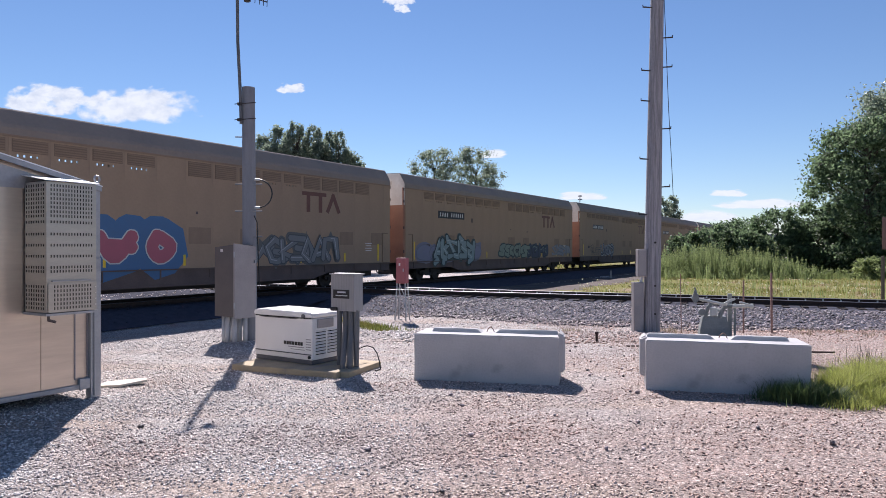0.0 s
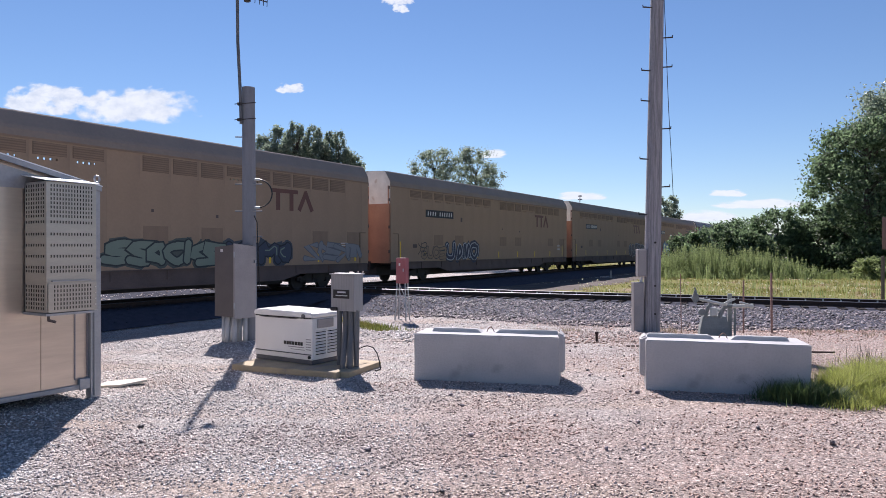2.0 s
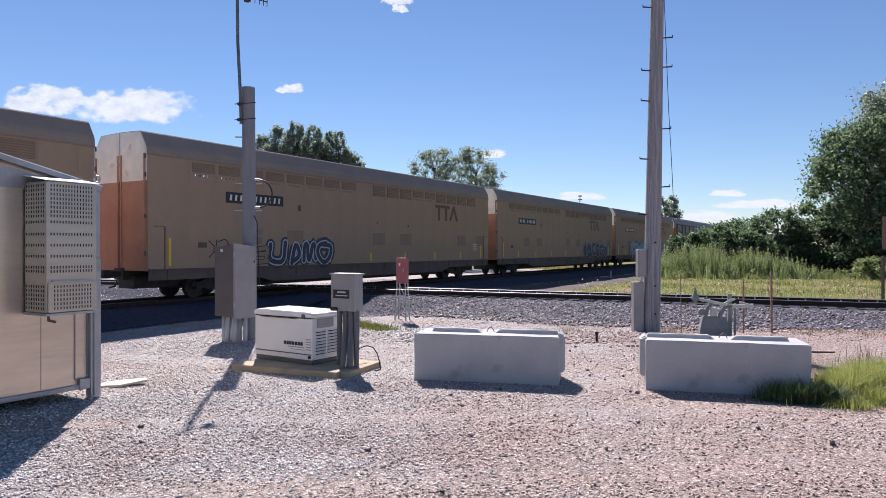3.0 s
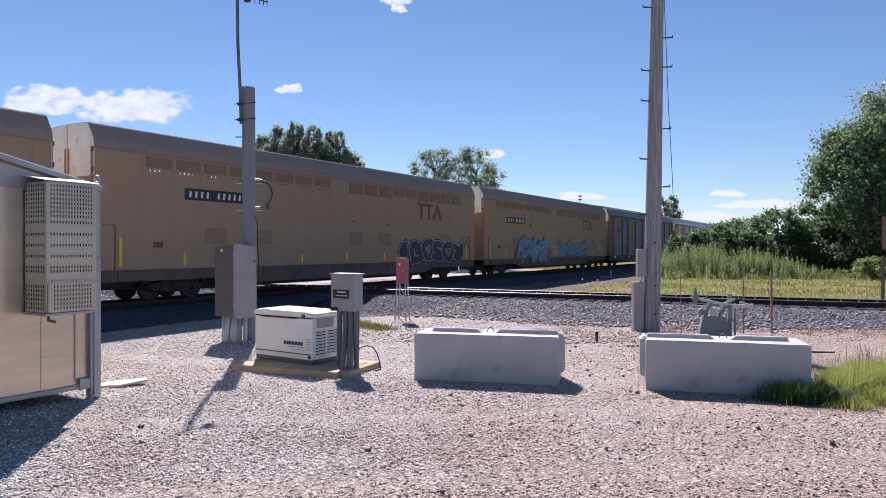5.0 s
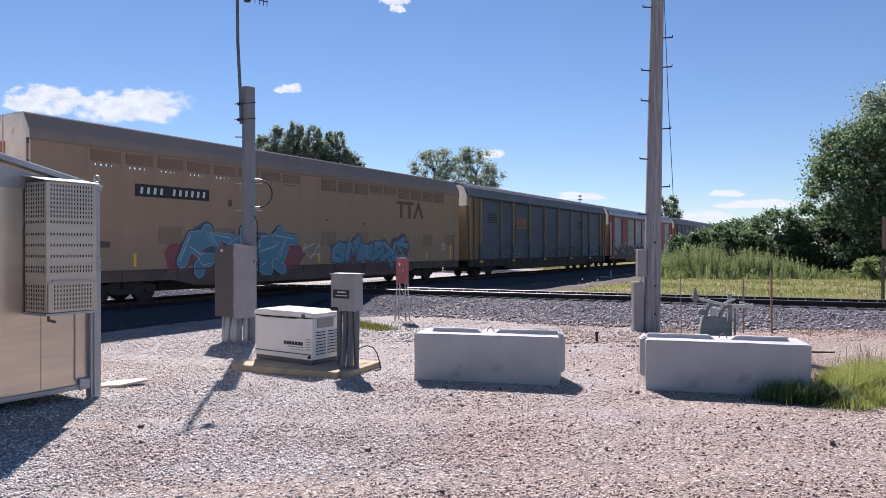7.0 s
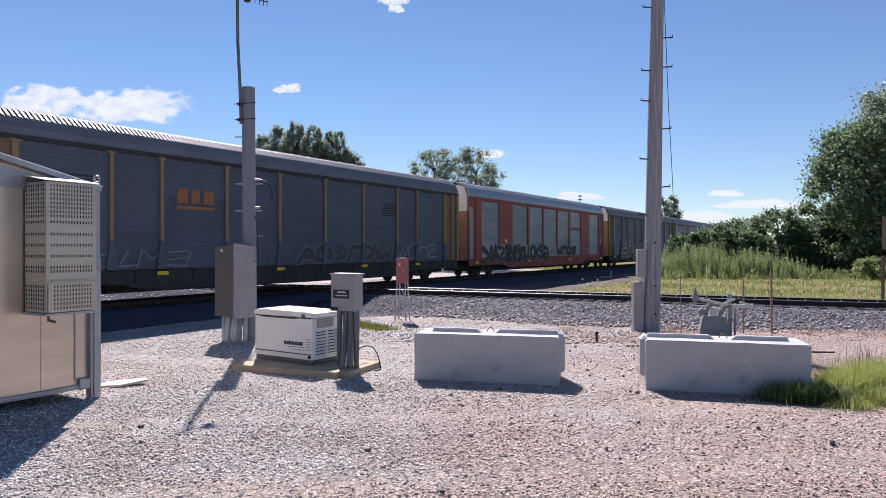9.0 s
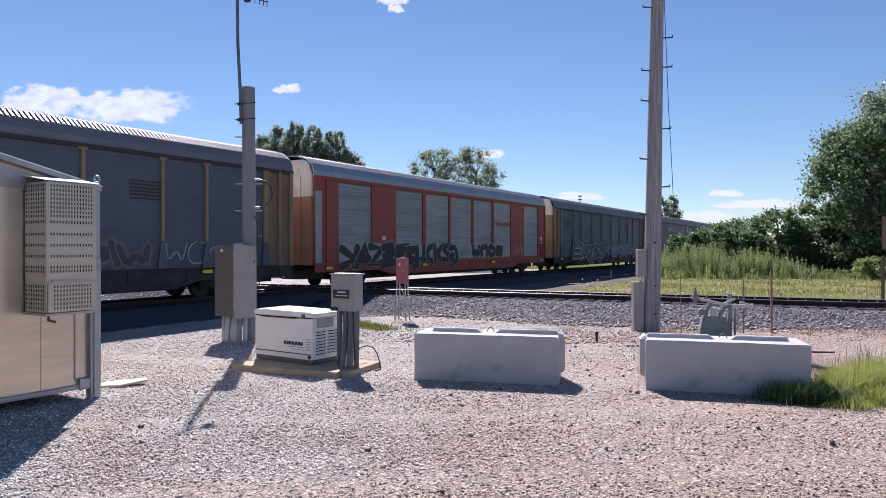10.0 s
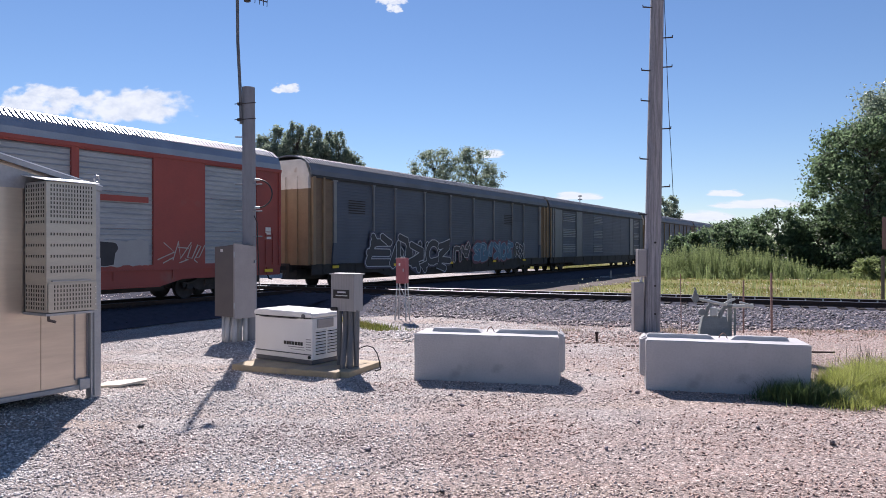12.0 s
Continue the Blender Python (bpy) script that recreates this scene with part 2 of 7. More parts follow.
M_DRY = mat("dry_grass", (0.34, 0.27, 0.16), (0.25, 0.19, 0.12), 0.85, scale=2, fine=6, bump=0, island=0.4, translucent=0.3)
M_CABLE = mat("black_cable", (0.015, 0.015, 0.016), rough=0.5, bump=0)
M_PETAL = mat("pale_petals", (0.75, 0.75, 0.60), (0.62, 0.62, 0.42), 0.8, bump=0, island=0.2, translucent=0.4)
M_BOARD = mat("pale_board", (0.60, 0.56, 0.48), (0.5, 0.46, 0.4), 0.8, scale=4)
# cabinet body, darker than its door
M_CABDARK = mat("dark_grey_paint", (0.13, 0.115, 0.11), (0.10, 0.09, 0.088), 0.5, scale=3, fine=50, bump=0.05)
# grass darkened in colour to carry the concrete block's shadow
M_GRASSSHADED = mat("dark_grass", (0.10, 0.15, 0.05), (0.065, 0.105, 0.04), 0.6, scale=2, fine=6, bump=0, island=0.45, translucent=0.35)
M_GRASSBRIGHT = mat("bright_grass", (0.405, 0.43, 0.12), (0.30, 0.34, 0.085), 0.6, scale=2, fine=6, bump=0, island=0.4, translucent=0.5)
M_CONDUITDARK = mat("dark_conduit", (0.13, 0.135, 0.145), (0.09, 0.095, 0.10), 0.5, scale=3, bump=0.03)
M_SWITCHBOX = mat("brushed_steel_box", (0.34, 0.34, 0.35), (0.27, 0.27, 0.28), 0.5, 0.4, scale=5, fine=50, bump=0.05, stretch=(8, 8, 0.4))
M_PVC = mat("grey_conduit", (0.54, 0.55, 0.56), (0.44, 0.45, 0.46), 0.5, scale=3, bump=0.03)
M_INK = mat("black_ink", (0.02, 0.02, 0.022), rough=0.5, bump=0)


# ---- mesh helpers ----
def link_mesh(name, bm, material, smooth=False):
    me = bpy.data.meshes.new(name)
    bm.normal_update()
    bm.to_mesh(me)
    bm.free()
    me.materials.append(material)
    if smooth:
        me.shade_smooth()
    return me


def part(name, bm, material, parent, label="", smooth=False):
    me = bm if isinstance(bm, bpy.types.Mesh) else link_mesh(name, bm, material, smooth)
    ob = new(name, me)
    ob.parent = parent
    if label:
        tagged(ob, label)
    return ob


def thing(name, m, label, category, group="", kind=""):
    ob = new(name)
    ob.empty_display_size = 0.2
    ob.matrix_basis = m
    return tagged(ob, label, category, group, kind)


def box(bm, c, s, rz=0.0, bevel=0.0, ry=0.0, rx=0.0):
    r = bmesh.ops.create_cube(bm, size=1.0, matrix=pose(*c, rx, ry, rz) @ Matrix.Diagonal((*s, 1)))
    if bevel:
        edges = list({e for v in r["verts"] for e in v.link_edges})
        bmesh.ops.bevel(bm, geom=edges, offset=bevel, segments=2, profile=0.6, affect='EDGES')
    return bm


def rod(bm, p0, p1, r0, r1=None, seg=10, caps=True):
    r1 = r0 if r1 is None else r1
    a, b = Vector(p0), Vector(p1)
    d = b - a
    m = Matrix.Translation((a + b) / 2) @ d.to_track_quat('Z', 'Y').to_matrix().to_4x4()
    bmesh.ops.create_cone(bm, cap_ends=caps, segments=seg, radius1=r0, radius2=r1, depth=d.length, matrix=m)
    return bm


def pipe(bm, pts, r, seg=8):
    """A bent tube: one ring of points at each bend, joined, with closed ends."""
    p = [Vector(q) for q in pts]
    n = len(p)
    side = None
    rings = []
    for i in range(n):
        d = (p[min(i + 1, n - 1)] - p[max(i - 1, 0)]).normalized()
        if side is None:
            side = d.orthogonal().normalized()
        side = (side - d * side.dot(d)).normalized()
        up = d.cross(side)
        k = 1.0
        if 0 < i < n - 1:
            k = min(1.4, 1 / max(0.5, d.dot((p[i + 1] - p[i]).normalized())))
        rings.append([bm.verts.new(p[i] + (side * math.cos(a) + up * math.sin(a)) * r * k) for a in [2 * math.pi * j / seg for j in range(seg)]])
    for a, b in zip(rings, rings[1:]):
        for j in range(seg):
            bm.faces.new((a[j], a[(j + 1) % seg], b[(j + 1) % seg], b[j]))
    bm.faces.new(rings[0][::-1])
    bm.faces.new(rings[-1])
    return bm


def prism(bm, outline, axis, a, b):
    """Extrudes an outline of 2D points between a and b along axis: 'x' (outline is y, z), 'y' (x, z) or 'z' (x, y)."""
    def p(u, v, w):
        return {'x': (w, u, v), 'y': (u, w, v), 'z': (u, v, w)}[axis]
    lo = [bm.verts.new(p(u, v, a)) for u, v in outline]
    hi = [bm.verts.new(p(u, v, b)) for u, v in outline]
    n = len(outline)
    bm.faces.new(lo)
    bm.faces.new(hi[::-1])
    for i in range(n):
        bm.faces.new((lo[i], hi[i], hi[(i + 1) % n], lo[(i + 1) % n]))
    bmesh.ops.recalc_face_normals(bm, faces=bm.faces)
    return bm


def raw_mesh(name, verts, faces_n, material, smooth=False):
    """A mesh from arrays: verts (n, 3), faces (m, k)."""
    me = bpy.data.meshes.new(name)
    verts = np.ascontiguousarray(verts, dtype=np.float32)
    faces = np.ascontiguousarray(faces_n, dtype=np.int32)
    m, k = faces.shape
    me.vertices.add(len(verts))
    me.vertices.foreach_set("co", verts.ravel())
    me.loops.add(m * k)
    me.loops.foreach_set("vertex_index", faces.ravel())
    me.polygons.add(m)
    me.polygons.foreach_set("loop_start", np.arange(0, m * k, k, dtype=np.int32))
    me.polygons.foreach_set("loop_total", np.full(m, k, dtype=np.int32))
    me.update(calc_edges=True)
    me.materials.append(material)
    if smooth:
        me.shade_smooth()
    return me


# ---- the lie of the land ----
E1 = np.array((0.8527, -0.5224))    # across the line, towards the yard
E2 = np.array((0.5224, 0.8527))     # along the line
RAIL_Z = -0.14
DROP = 0.12                          # the main line lies this much lower
BASE_Z = -0.92
T2_P, T2_D = np.array((7.085, 25.17)), np.array((0.916, -0.401))   # near rail of the side line
T2_N = np.array((0.401, 0.916))                                     # away from the yard
TRAIN_C = -22.6                                                      # across-coordinate of the main line's centre


def smooth01(t):
    t = np.clip(t, 0, 1)
    return t * t * (3 - 2 * t)


def land(x, y):
    """Height of the ground."""
    x, y = np.asarray(x, float), np.asarray(y, float)
    p = -(x * E1[0] + y * E1[1])                                        # across the main line, from the camera
    right = smooth01((x + 4.0) / 3.0)
    deep = 0.50 + (-BASE_Z - 0.50) * smooth01((y - 24.0) / 10.0)
    by_side = -deep * right * smooth01((y - 12.8) / 4.4)
    by_main = BASE_Z * smooth01((p - 10.9) / 3.0)                       # a ditch runs along the main line
    z = np.minimum(by_side, by_main)
    z = z + 0.035 * np.sin(x * 0.9 + 1.3) * np.sin(y * 0.7) * np.clip((y - 13) / 6, 0, 1) * (y < 60)
    d2 = (x - T2_P[0]) * T2_N[0] + (y - T2_P[1]) * T2_N[1] - 0.72      # from the side line's centre
    wide = np.interp(x, [-5.0, -1.6], [2.6, 5.4])                       # the shoulder narrows near the crossing
    b2 = np.where(d2 < 0, np.clip((wide + d2) / (wide - 1.45), 0, 1), np.interp(d2, [1.45, 3.2], [1.0, 0.0]))
    z = np.maximum(z, z * (1 - b2) + (RAIL_Z - 0.235) * b2)
    d1 = x * E1[0] + y * E1[1] - TRAIN_C
    b1 = np.where(d1 > 0, np.interp(d1, [1.6, 3.4], [1.0, 0.0]), np.interp(-d1, [1.6, 4.0], [1.0, 0.0]))
    z = np.maximum(z, z * (1 - b1) + (RAIL_Z - DROP - 0.20) * b1)
    return z


def gz(x, y):
    return float(land(x, y))


def ground_sheet():
    xs = np.unique(np.concatenate([np.linspace(-3000, -80, 14), np.linspace(-80, -12, 50), np.linspace(-12, 14, 120), np.linspace(14, 80, 60), np.linspace(80, 3000, 14)]))
    ys = np.unique(np.concatenate([np.linspace(-3000, -20, 8), np.linspace(-20, 2, 20), np.linspace(2, 34, 150), np.linspace(34, 120, 80), np.linspace(120, 3000, 14)]))
    gx, gy = np.meshgrid(xs, ys)
    side = (gx - T2_P[0]) * T2_N[0] + (gy - T2_P[1]) * T2_N[1] - 0.7525
    main = gx * E1[0] + gy * E1[1] - TRAIN_C
    along = (gx - T2_P[0]) * T2_D[0] + (gy - T2_P[1]) * T2_D[1]
    under = ((side > -6.3) & (side < 2.9) & (along > -39) & (along < 54)) | (np.abs(main) < 3.1)      # sunk below the beds of stone
    v = np.stack([gx, gy, land(gx, gy) - 0.08 * under], -1).reshape(-1, 3)
    nx, ny = len(xs), len(ys)
    i, j = np.meshgrid(np.arange(nx - 1), np.arange(ny - 1))
    a = (j * nx + i).ravel()
    me = raw_mesh("ground", v, np.stack([a, a + 1, a + nx + 1, a + nx], -1), M_GROUND, True)
    tagged(new("ground", me), "pale pinkish grey gravel and dirt ground", "ground", kind="structure")


ground_sheet()


# ---- railway lines ----
ICO = (1 + 5 ** 0.5) / 2
ICO_V = np.array([(-1, ICO, 0), (1, ICO, 0), (-1, -ICO, 0), (1, -ICO, 0), (0, -1, ICO), (0, 1, ICO), (0, -1, -ICO), (0, 1, -ICO), (ICO, 0, -1), (ICO, 0, 1), (-ICO, 0, -1), (-ICO, 0, 1)]) / 1.9
ICO_F = np.array([(0, 11, 5), (0, 5, 1), (0, 1, 7), (0, 7, 10), (0, 10, 11), (1, 5, 9), (5, 11, 4), (11, 10, 2), (10, 7, 6), (7, 1, 8), (3, 9, 4), (3, 4, 2), (3, 2, 6), (3, 6, 8), (3, 8, 9), (4, 9, 5), (2, 4, 11), (6, 2, 10), (8, 6, 7), (9, 8, 1)])


OCT_V = np.array([(1, 0, 0), (0, 1, 0), (-1, 0, 0), (0, -1, 0), (0, 0, 1), (0, 0, -1)], float)
OCT_F = np.array([(0, 1, 4), (1, 2, 4), (2, 3, 4), (3, 0, 4), (1, 0, 5), (2, 1, 5), (3, 2, 5), (0, 3, 5)])


def stones(name, x, y, size, material, label, category, seed, sink=0.25, small=False):
    """Loose stones as one object: broken lumps resting on the ground."""
    rng = np.random.default_rng(seed)
    n = len(x)
    shape, faces = (OCT_V, OCT_F) if small else (ICO_V, ICO_F)
    k = len(shape)
    v = shape[None] * rng.uniform(0.62, 1.25, (n, k, 1)) * rng.uniform(0.6, 1.15, (n, 1, 3))
    v[:, :, 2] *= 0.62 if small else 0.8
    v[:, :, 2] += rng.normal(0, 0.25, (n, k)) if small else 0
    a = rng.uniform(0, 2 * np.pi, n)
    c, s = np.cos(a)[:, None], np.sin(a)[:, None]
    v = np.stack([v[..., 0] * c - v[..., 1] * s, v[..., 0] * s + v[..., 1] * c, v[..., 2]], -1) * (size[:, None, None] / 2)
    v += np.stack([x, y, land(x, y) + size * sink], -1)[:, None]
    f = (faces[None] + (np.arange(n) * k)[:, None, None]).reshape(-1, 3)
    ob = new(name, raw_mesh(name, v.reshape(-1, 3), f, material))
    return tagged(ob, label, category, kind="stuff")


RAIL_SECTION = [(-0.07, 0), (0.07, 0), (0.07, 0.015), (0.012, 0.035), (0.012, 0.13), (0.036, 0.14), (0.036, 0.165), (-0.036, 0.165), (-0.036, 0.14), (-0.012, 0.13), (-0.012, 0.035), (-0.07, 0.015)]


def railway(name, origin, direction, length, z, label):
    """Two rails on timber ties. origin: centre of the line at its start."""
    ang = math.degrees(math.atan2(direction[1], direction[0]))
    t = thing(name, pose(origin[0], origin[1], z, 0, 0, ang), label, "railway track", kind="structure")
    for s in (-0.7525, 0.7525):
        bm = bmesh.new()
        prism(bm, [(u + s, v - 0.18) for u, v in RAIL_SECTION], 'x', 0, length)
        rail = part("rail", bm, M_RAIL, t, "rusty steel rail")
        bm = bmesh.new()
        prism(bm, [(s - 0.0362, -0.018)] + [(s + 0.036 * q / 6, -0.013 * (q / 6) ** 2) for q in range(-6, 7)] + [(s + 0.0362, -0.018)], 'x', 0, length)
        part("rail_head", bm, M_RAILHEAD, rail, "bright polished running surface")
    return t


def ties(t, n0, n1, spacing, half=1.3, anchors=False):
    bm = bmesh.new()
    box(bm, (0, 0, -0.27), (0.22, 2 * half, 0.17), bevel=0.012)
    tie = link_mesh("tie", bm, M_TIE)
    bm = bmesh.new()
    for s in (-0.7525, 0.7525):
        box(bm, (0, s, -0.178), (0.19, 0.34, 0.018))
        for d in (-0.1, 0.1):
            box(bm, (0.05, s + d, -0.15), (0.03, 0.03, 0.06))
            box(bm, (-0.05, s + d, -0.15), (0.03, 0.03, 0.06))
    plate = link_mesh("tie_plate", bm, M_RAIL)
    bm = bmesh.new()
    box(bm, (0.16, 0.7525 - 0.05, -0.105), (0.045, 0.03, 0.13), bevel=0.004)
    anchor = link_mesh("rail_anchor", bm, M_ARM)
    for i in range(n0, n1):
        if anchors:
            part("rail_anchor", anchor, None, t).matrix_basis = pose(i * spacing, 0, 0)
        a = new("tie", tie)
        a.parent = t
        a.matrix_basis = pose(i * spacing, 0, random.uniform(-0.01, 0.01), 0, 0, random.uniform(-1.2, 1.2))
        b = new("tie_plate", plate)
        b.parent = a
        b.matrix_basis = pose(0, 0, 0.002)


T2_START = T2_P + T2_N * 0.7525 - T2_D * 40
side_line = railway("side_railway", T2_START, T2_D, 95, RAIL_Z + 0.004, "straight railway track with polished rails on dark ties")
MAIN_START = -E1 * 22.6 - E2 * 40
main_line = railway("main_railway", MAIN_START, E2, 400, RAIL_Z - DROP, "main railway track under the freight train")


# ---- freight cars ----
SPEED = 14.37
P0X = -24.6


def car_pose(t_end, t):
    """Where the car is whose leading end comes abreast of the camera at t_end."""
    s = SPEED * (t_end - t)
    p = np.array((P0X, 0.0)) + E2 * s - E1 * 1.6
    return pose(p[0], p[1], RAIL_Z, 0, 0, math.degrees(math.atan2(E2[1], E2[0])))


def wheel_mesh():
    bm = bmesh.new()
    for s in (-1, 1):
        rod(bm, (0, s * 0.68, 0), (0, s * 0.81, 0), 0.42, 0.42, 28)
        rod(bm, (0, s * 0.65, 0), (0, s * 0.68, 0), 0.45, 0.45, 28)
        rod(bm, (0, s * 0.81, 0), (0, s * 0.84, 0), 0.33, 0.15, 20)
        box(bm, (0.22, s * 0.825, 0), (0.05, 0.02, 0.05))
    rod(bm, (0, -1.0, 0), (0, 1.0, 0), 0.08, 0.08, 14)
    return link_mesh("wheelset", bm, M_STEELDARK)


def truck_mesh():
    bm = bmesh.new()
    for s in (-1, 1):
        side = [(-1.15, 0.42), (-1.15, 0.60), (-0.75, 0.64), (-0.35, 0.80), (0.35, 0.80), (0.75, 0.64), (1.15, 0.60), (1.15, 0.42), (0.80, 0.46), (0.45, 0.30), (-0.45, 0.30), (-0.80, 0.46)]
        prism(bm, side, 'y', s * 1.0 - 0.06, s * 1.0 + 0.06)
        for dx in (-0.16, 0, 0.16):
            rod(bm, (dx, s * 1.02, 0.34), (dx, s * 1.02, 0.62), 0.07, 0.07, 8)
        for dx in (-0.875, 0.875):
            box(bm, (dx, s * 1.03, 0.44), (0.28, 0.16, 0.2), bevel=0.02)
    box(bm, (0, 0, 0.6), (0.4, 2.3, 0.24), bevel=0.03)
    return link_mesh("truck_frame", bm, M_STEELDARK)


WHEELS, TRUCK = wheel_mesh(), truck_mesh()


def underframe(car, length, sill_mat, sill_lo, sill_hi):
    bm = bmesh.new()
    box(bm, (length / 2, 0, 0.86), (length + 0.2, 0.5, 0.42))
    for i in range(14):
        box(bm, (0.8 + i * (length - 1.6) / 13, 0, 0.92), (0.12, 2.8, 0.2))
    box(bm, (length / 2, 0, 1.04), (length - 0.1, 2.9, 0.08))
    box(bm, (length / 2, 0, 0.49), (length - 10.0, 1.1, 0.58))
    for x in (2.55, length - 2.55):
        box(bm, (x, 0, 0.55), (4.7, 0.9, 0.46))
    part("underframe", bm, M_STEELDARK, car)
    for s in (-1, 1):
        bm = bmesh.new()
        end = sill_lo + 0.14
        belly = [(0.05, sill_hi), (0.05, end), (4.9, end), (5.9, sill_lo - 0.10), (length - 5.9, sill_lo - 0.10), (length - 4.9, end), (length - 0.05, end), (length - 0.05, sill_hi)]
        prism(bm, belly, 'y', s * 1.50, s * 1.54)
        for z, x0, x1 in ((sill_hi - 0.025, 0.05, length - 0.05), (sill_lo - 0.08, 5.9, length - 5.9)):
            box(bm, ((x0 + x1) / 2, s * 1.56, z), (x1 - x0, 0.09, 0.045))
        for i in range(12):
            box(bm, (0.8 + i * (length - 1.6) / 11, s * 1.555, (end + sill_hi) / 2), (0.05, 0.05, (sill_hi - end) * 0.85))
        part("side_sill", bm, sill_mat, car)
    for dx, sg in ((-0.62, -1), (length + 0.62, 1)):
        bm = bmesh.new()
        box(bm, (dx - sg * 0.35, 0, 0.86), (0.75, 0.2, 0.2), bevel=0.02)
        box(bm, (dx, 0.04, 0.86), (0.28, 0.34, 0.3), bevel=0.05)
        part("coupler", bm, M_STEELDARK, car)
        bm = bmesh.new()
        pipe(bm, [(dx - sg * 0.3, -0.35, 0.75), (dx - sg * 0.15, -0.36, 0.45), (dx + sg * 0.05, -0.33, 0.4)], 0.03)
        part("air_hose", bm, M_CABLE, car)
    for cx in (3.4, length - 3.4):
        tr = part("truck", TRUCK, None, car)
        tr.matrix_basis = pose(cx, 0, -DROP)
        for dx in (-0.875, 0.875):
            w = part("wheelset", WHEELS, None, tr)
            w.matrix_basis = pose(dx, 0, 0.42)
    bm = bmesh.new()
    box(bm, (length * 0.42, -0.7, 0.68), (1.1, 0.5, 0.45), bevel=0.05)
    part("brake_gear", bm, M_STEELDARK, car)
    bm = bmesh.new()
    rod(bm, (length * 0.52, -0.8, 0.7), (length * 0.52 + 1.2, -0.8, 0.7), 0.22, 0.22, 14)
    part("air_tank", bm, M_STEELDARK, car)


def ladder(car, x, y, z0, z1, material):
    bm = bmesh.new()
    for dx in (-0.2, 0.2):
        box(bm, (x + dx, y, (z0 + z1) / 2), (0.04, 0.04, z1 - z0))
    k = int((z1 - z0) / 0.32)
    for i in range(k + 1):
        box(bm, (x, y, z0 + 0.08 + i * 0.32), (0.4, 0.03, 0.03))
    part("ladder", bm, material, car)


REFLECTORS = ((0.88, 1.0), (3.4, 0.46), (6.5, 0.40), (9.55, 0.40), (12.65, 0.40), (15.7, 0.40), (18.75, 0.40), (21.75, 0.40), (24.4, 0.85))
ROOF_ARC = [(-1.56, 5.08), (-1.535, 5.35), (-1.40, 5.65), (-1.08, 5.90), (-0.55, 6.05), (0, 6.10), (0.55, 6.05), (1.08, 5.90), (1.40, 5.65), (1.535, 5.35), (1.56, 5.08)]


def end_doors(car, length, low, high, split):
    """Clam-shell doors that close both ends, painted in two bands, with hinge posts and a seam."""
    for x, sg in ((0.0, -1), (length, 1)):
        bm = bmesh.new()
        prism(bm, [(-1.45, 1.0), (1.45, 1.0), (1.45, split), (-1.45, split)], 'x', x + sg * 0.02, x - sg * 0.10)
        d = part("end_door", bm, low, car)
        bm = bmesh.new()
        prism(bm, [(-1.45, split), (1.45, split), (1.45, 5.12), (1.2, 5.72), (0.9, 5.86), (-0.9, 5.86), (-1.2, 5.72), (-1.45, 5.12)], 'x', x + sg * 0.022, x - sg * 0.10)
        part("upper_band", bm, high, d)
        bm = bmesh.new()
        box(bm, (x + sg * 0.04, 0, (split + 5.08) / 2), (0.05, 0.05, 5.08 - split))
        rib = link_mesh("door_rib", bm, high)
        bm = bmesh.new()
        box(bm, (x + sg * 0.04, 0, (1.0 + split) / 2), (0.06, 0.06, split - 1.0))
        post = link_mesh("door_post", bm, low)
        for y in (-1.40, -0.72, -0.05, 0.05, 0.72, 1.40):
            part("door_post", post, None, d).matrix_basis = pose(0, y, 0)
            part("door_rib", rib, None, d).matrix_basis = pose(0, y, 0)


def shut_doors(car, length, outline):
    """Flat two-leaf doors over both ends, orange below and white above, with a seam, hinge posts and bars."""
    split = 4.15
    for x, sg in ((0.0, -1), (length, 1)):
        for s in (-1, 1):
            bm = bmesh.new()
            prism(bm, [(s * 0.03, 0.98), (s * 1.50, 0.98), (s * 1.50, split), (s * 0.03, split)], 'x', x + sg * 0.045, x - sg * 0.08)
            leaf = part("end_door", bm, M_ORANGE, car)
            top = [(y * 0.985, z - 0.02) for y, z in outline if y * s >= 0 and z > 5.2]
            top = sorted(top, key=lambda p: -abs(p[0]))
            bm = bmesh.new()
            prism(bm, [(s * 0.03, split), (s * 1.50, split)] + [(y if abs(y) > 0.03 else s * 0.03, z) for y, z in top], 'x', x + sg * 0.047, x - sg * 0.08)
            part("upper_band", bm, M_WHITE, leaf)
            for y, w in ((s * 0.10, 0.06), (s * 1.44, 0.08)):
                bm = bmesh.new()
                box(bm, (x + sg * 0.06, y, 3.05), (0.04, w, 4.1), bevel=0.008)
                part("door_post", bm, M_ORANGE, leaf)
            for z in (1.6, 2.9, 4.35, 5.0):
                bm = bmesh.new()
                box(bm, (x + sg * 0.07, s * 1.49, z), (0.06, 0.07, 0.16), bevel=0.01)
                part("hinge", bm, M_SILL, leaf)


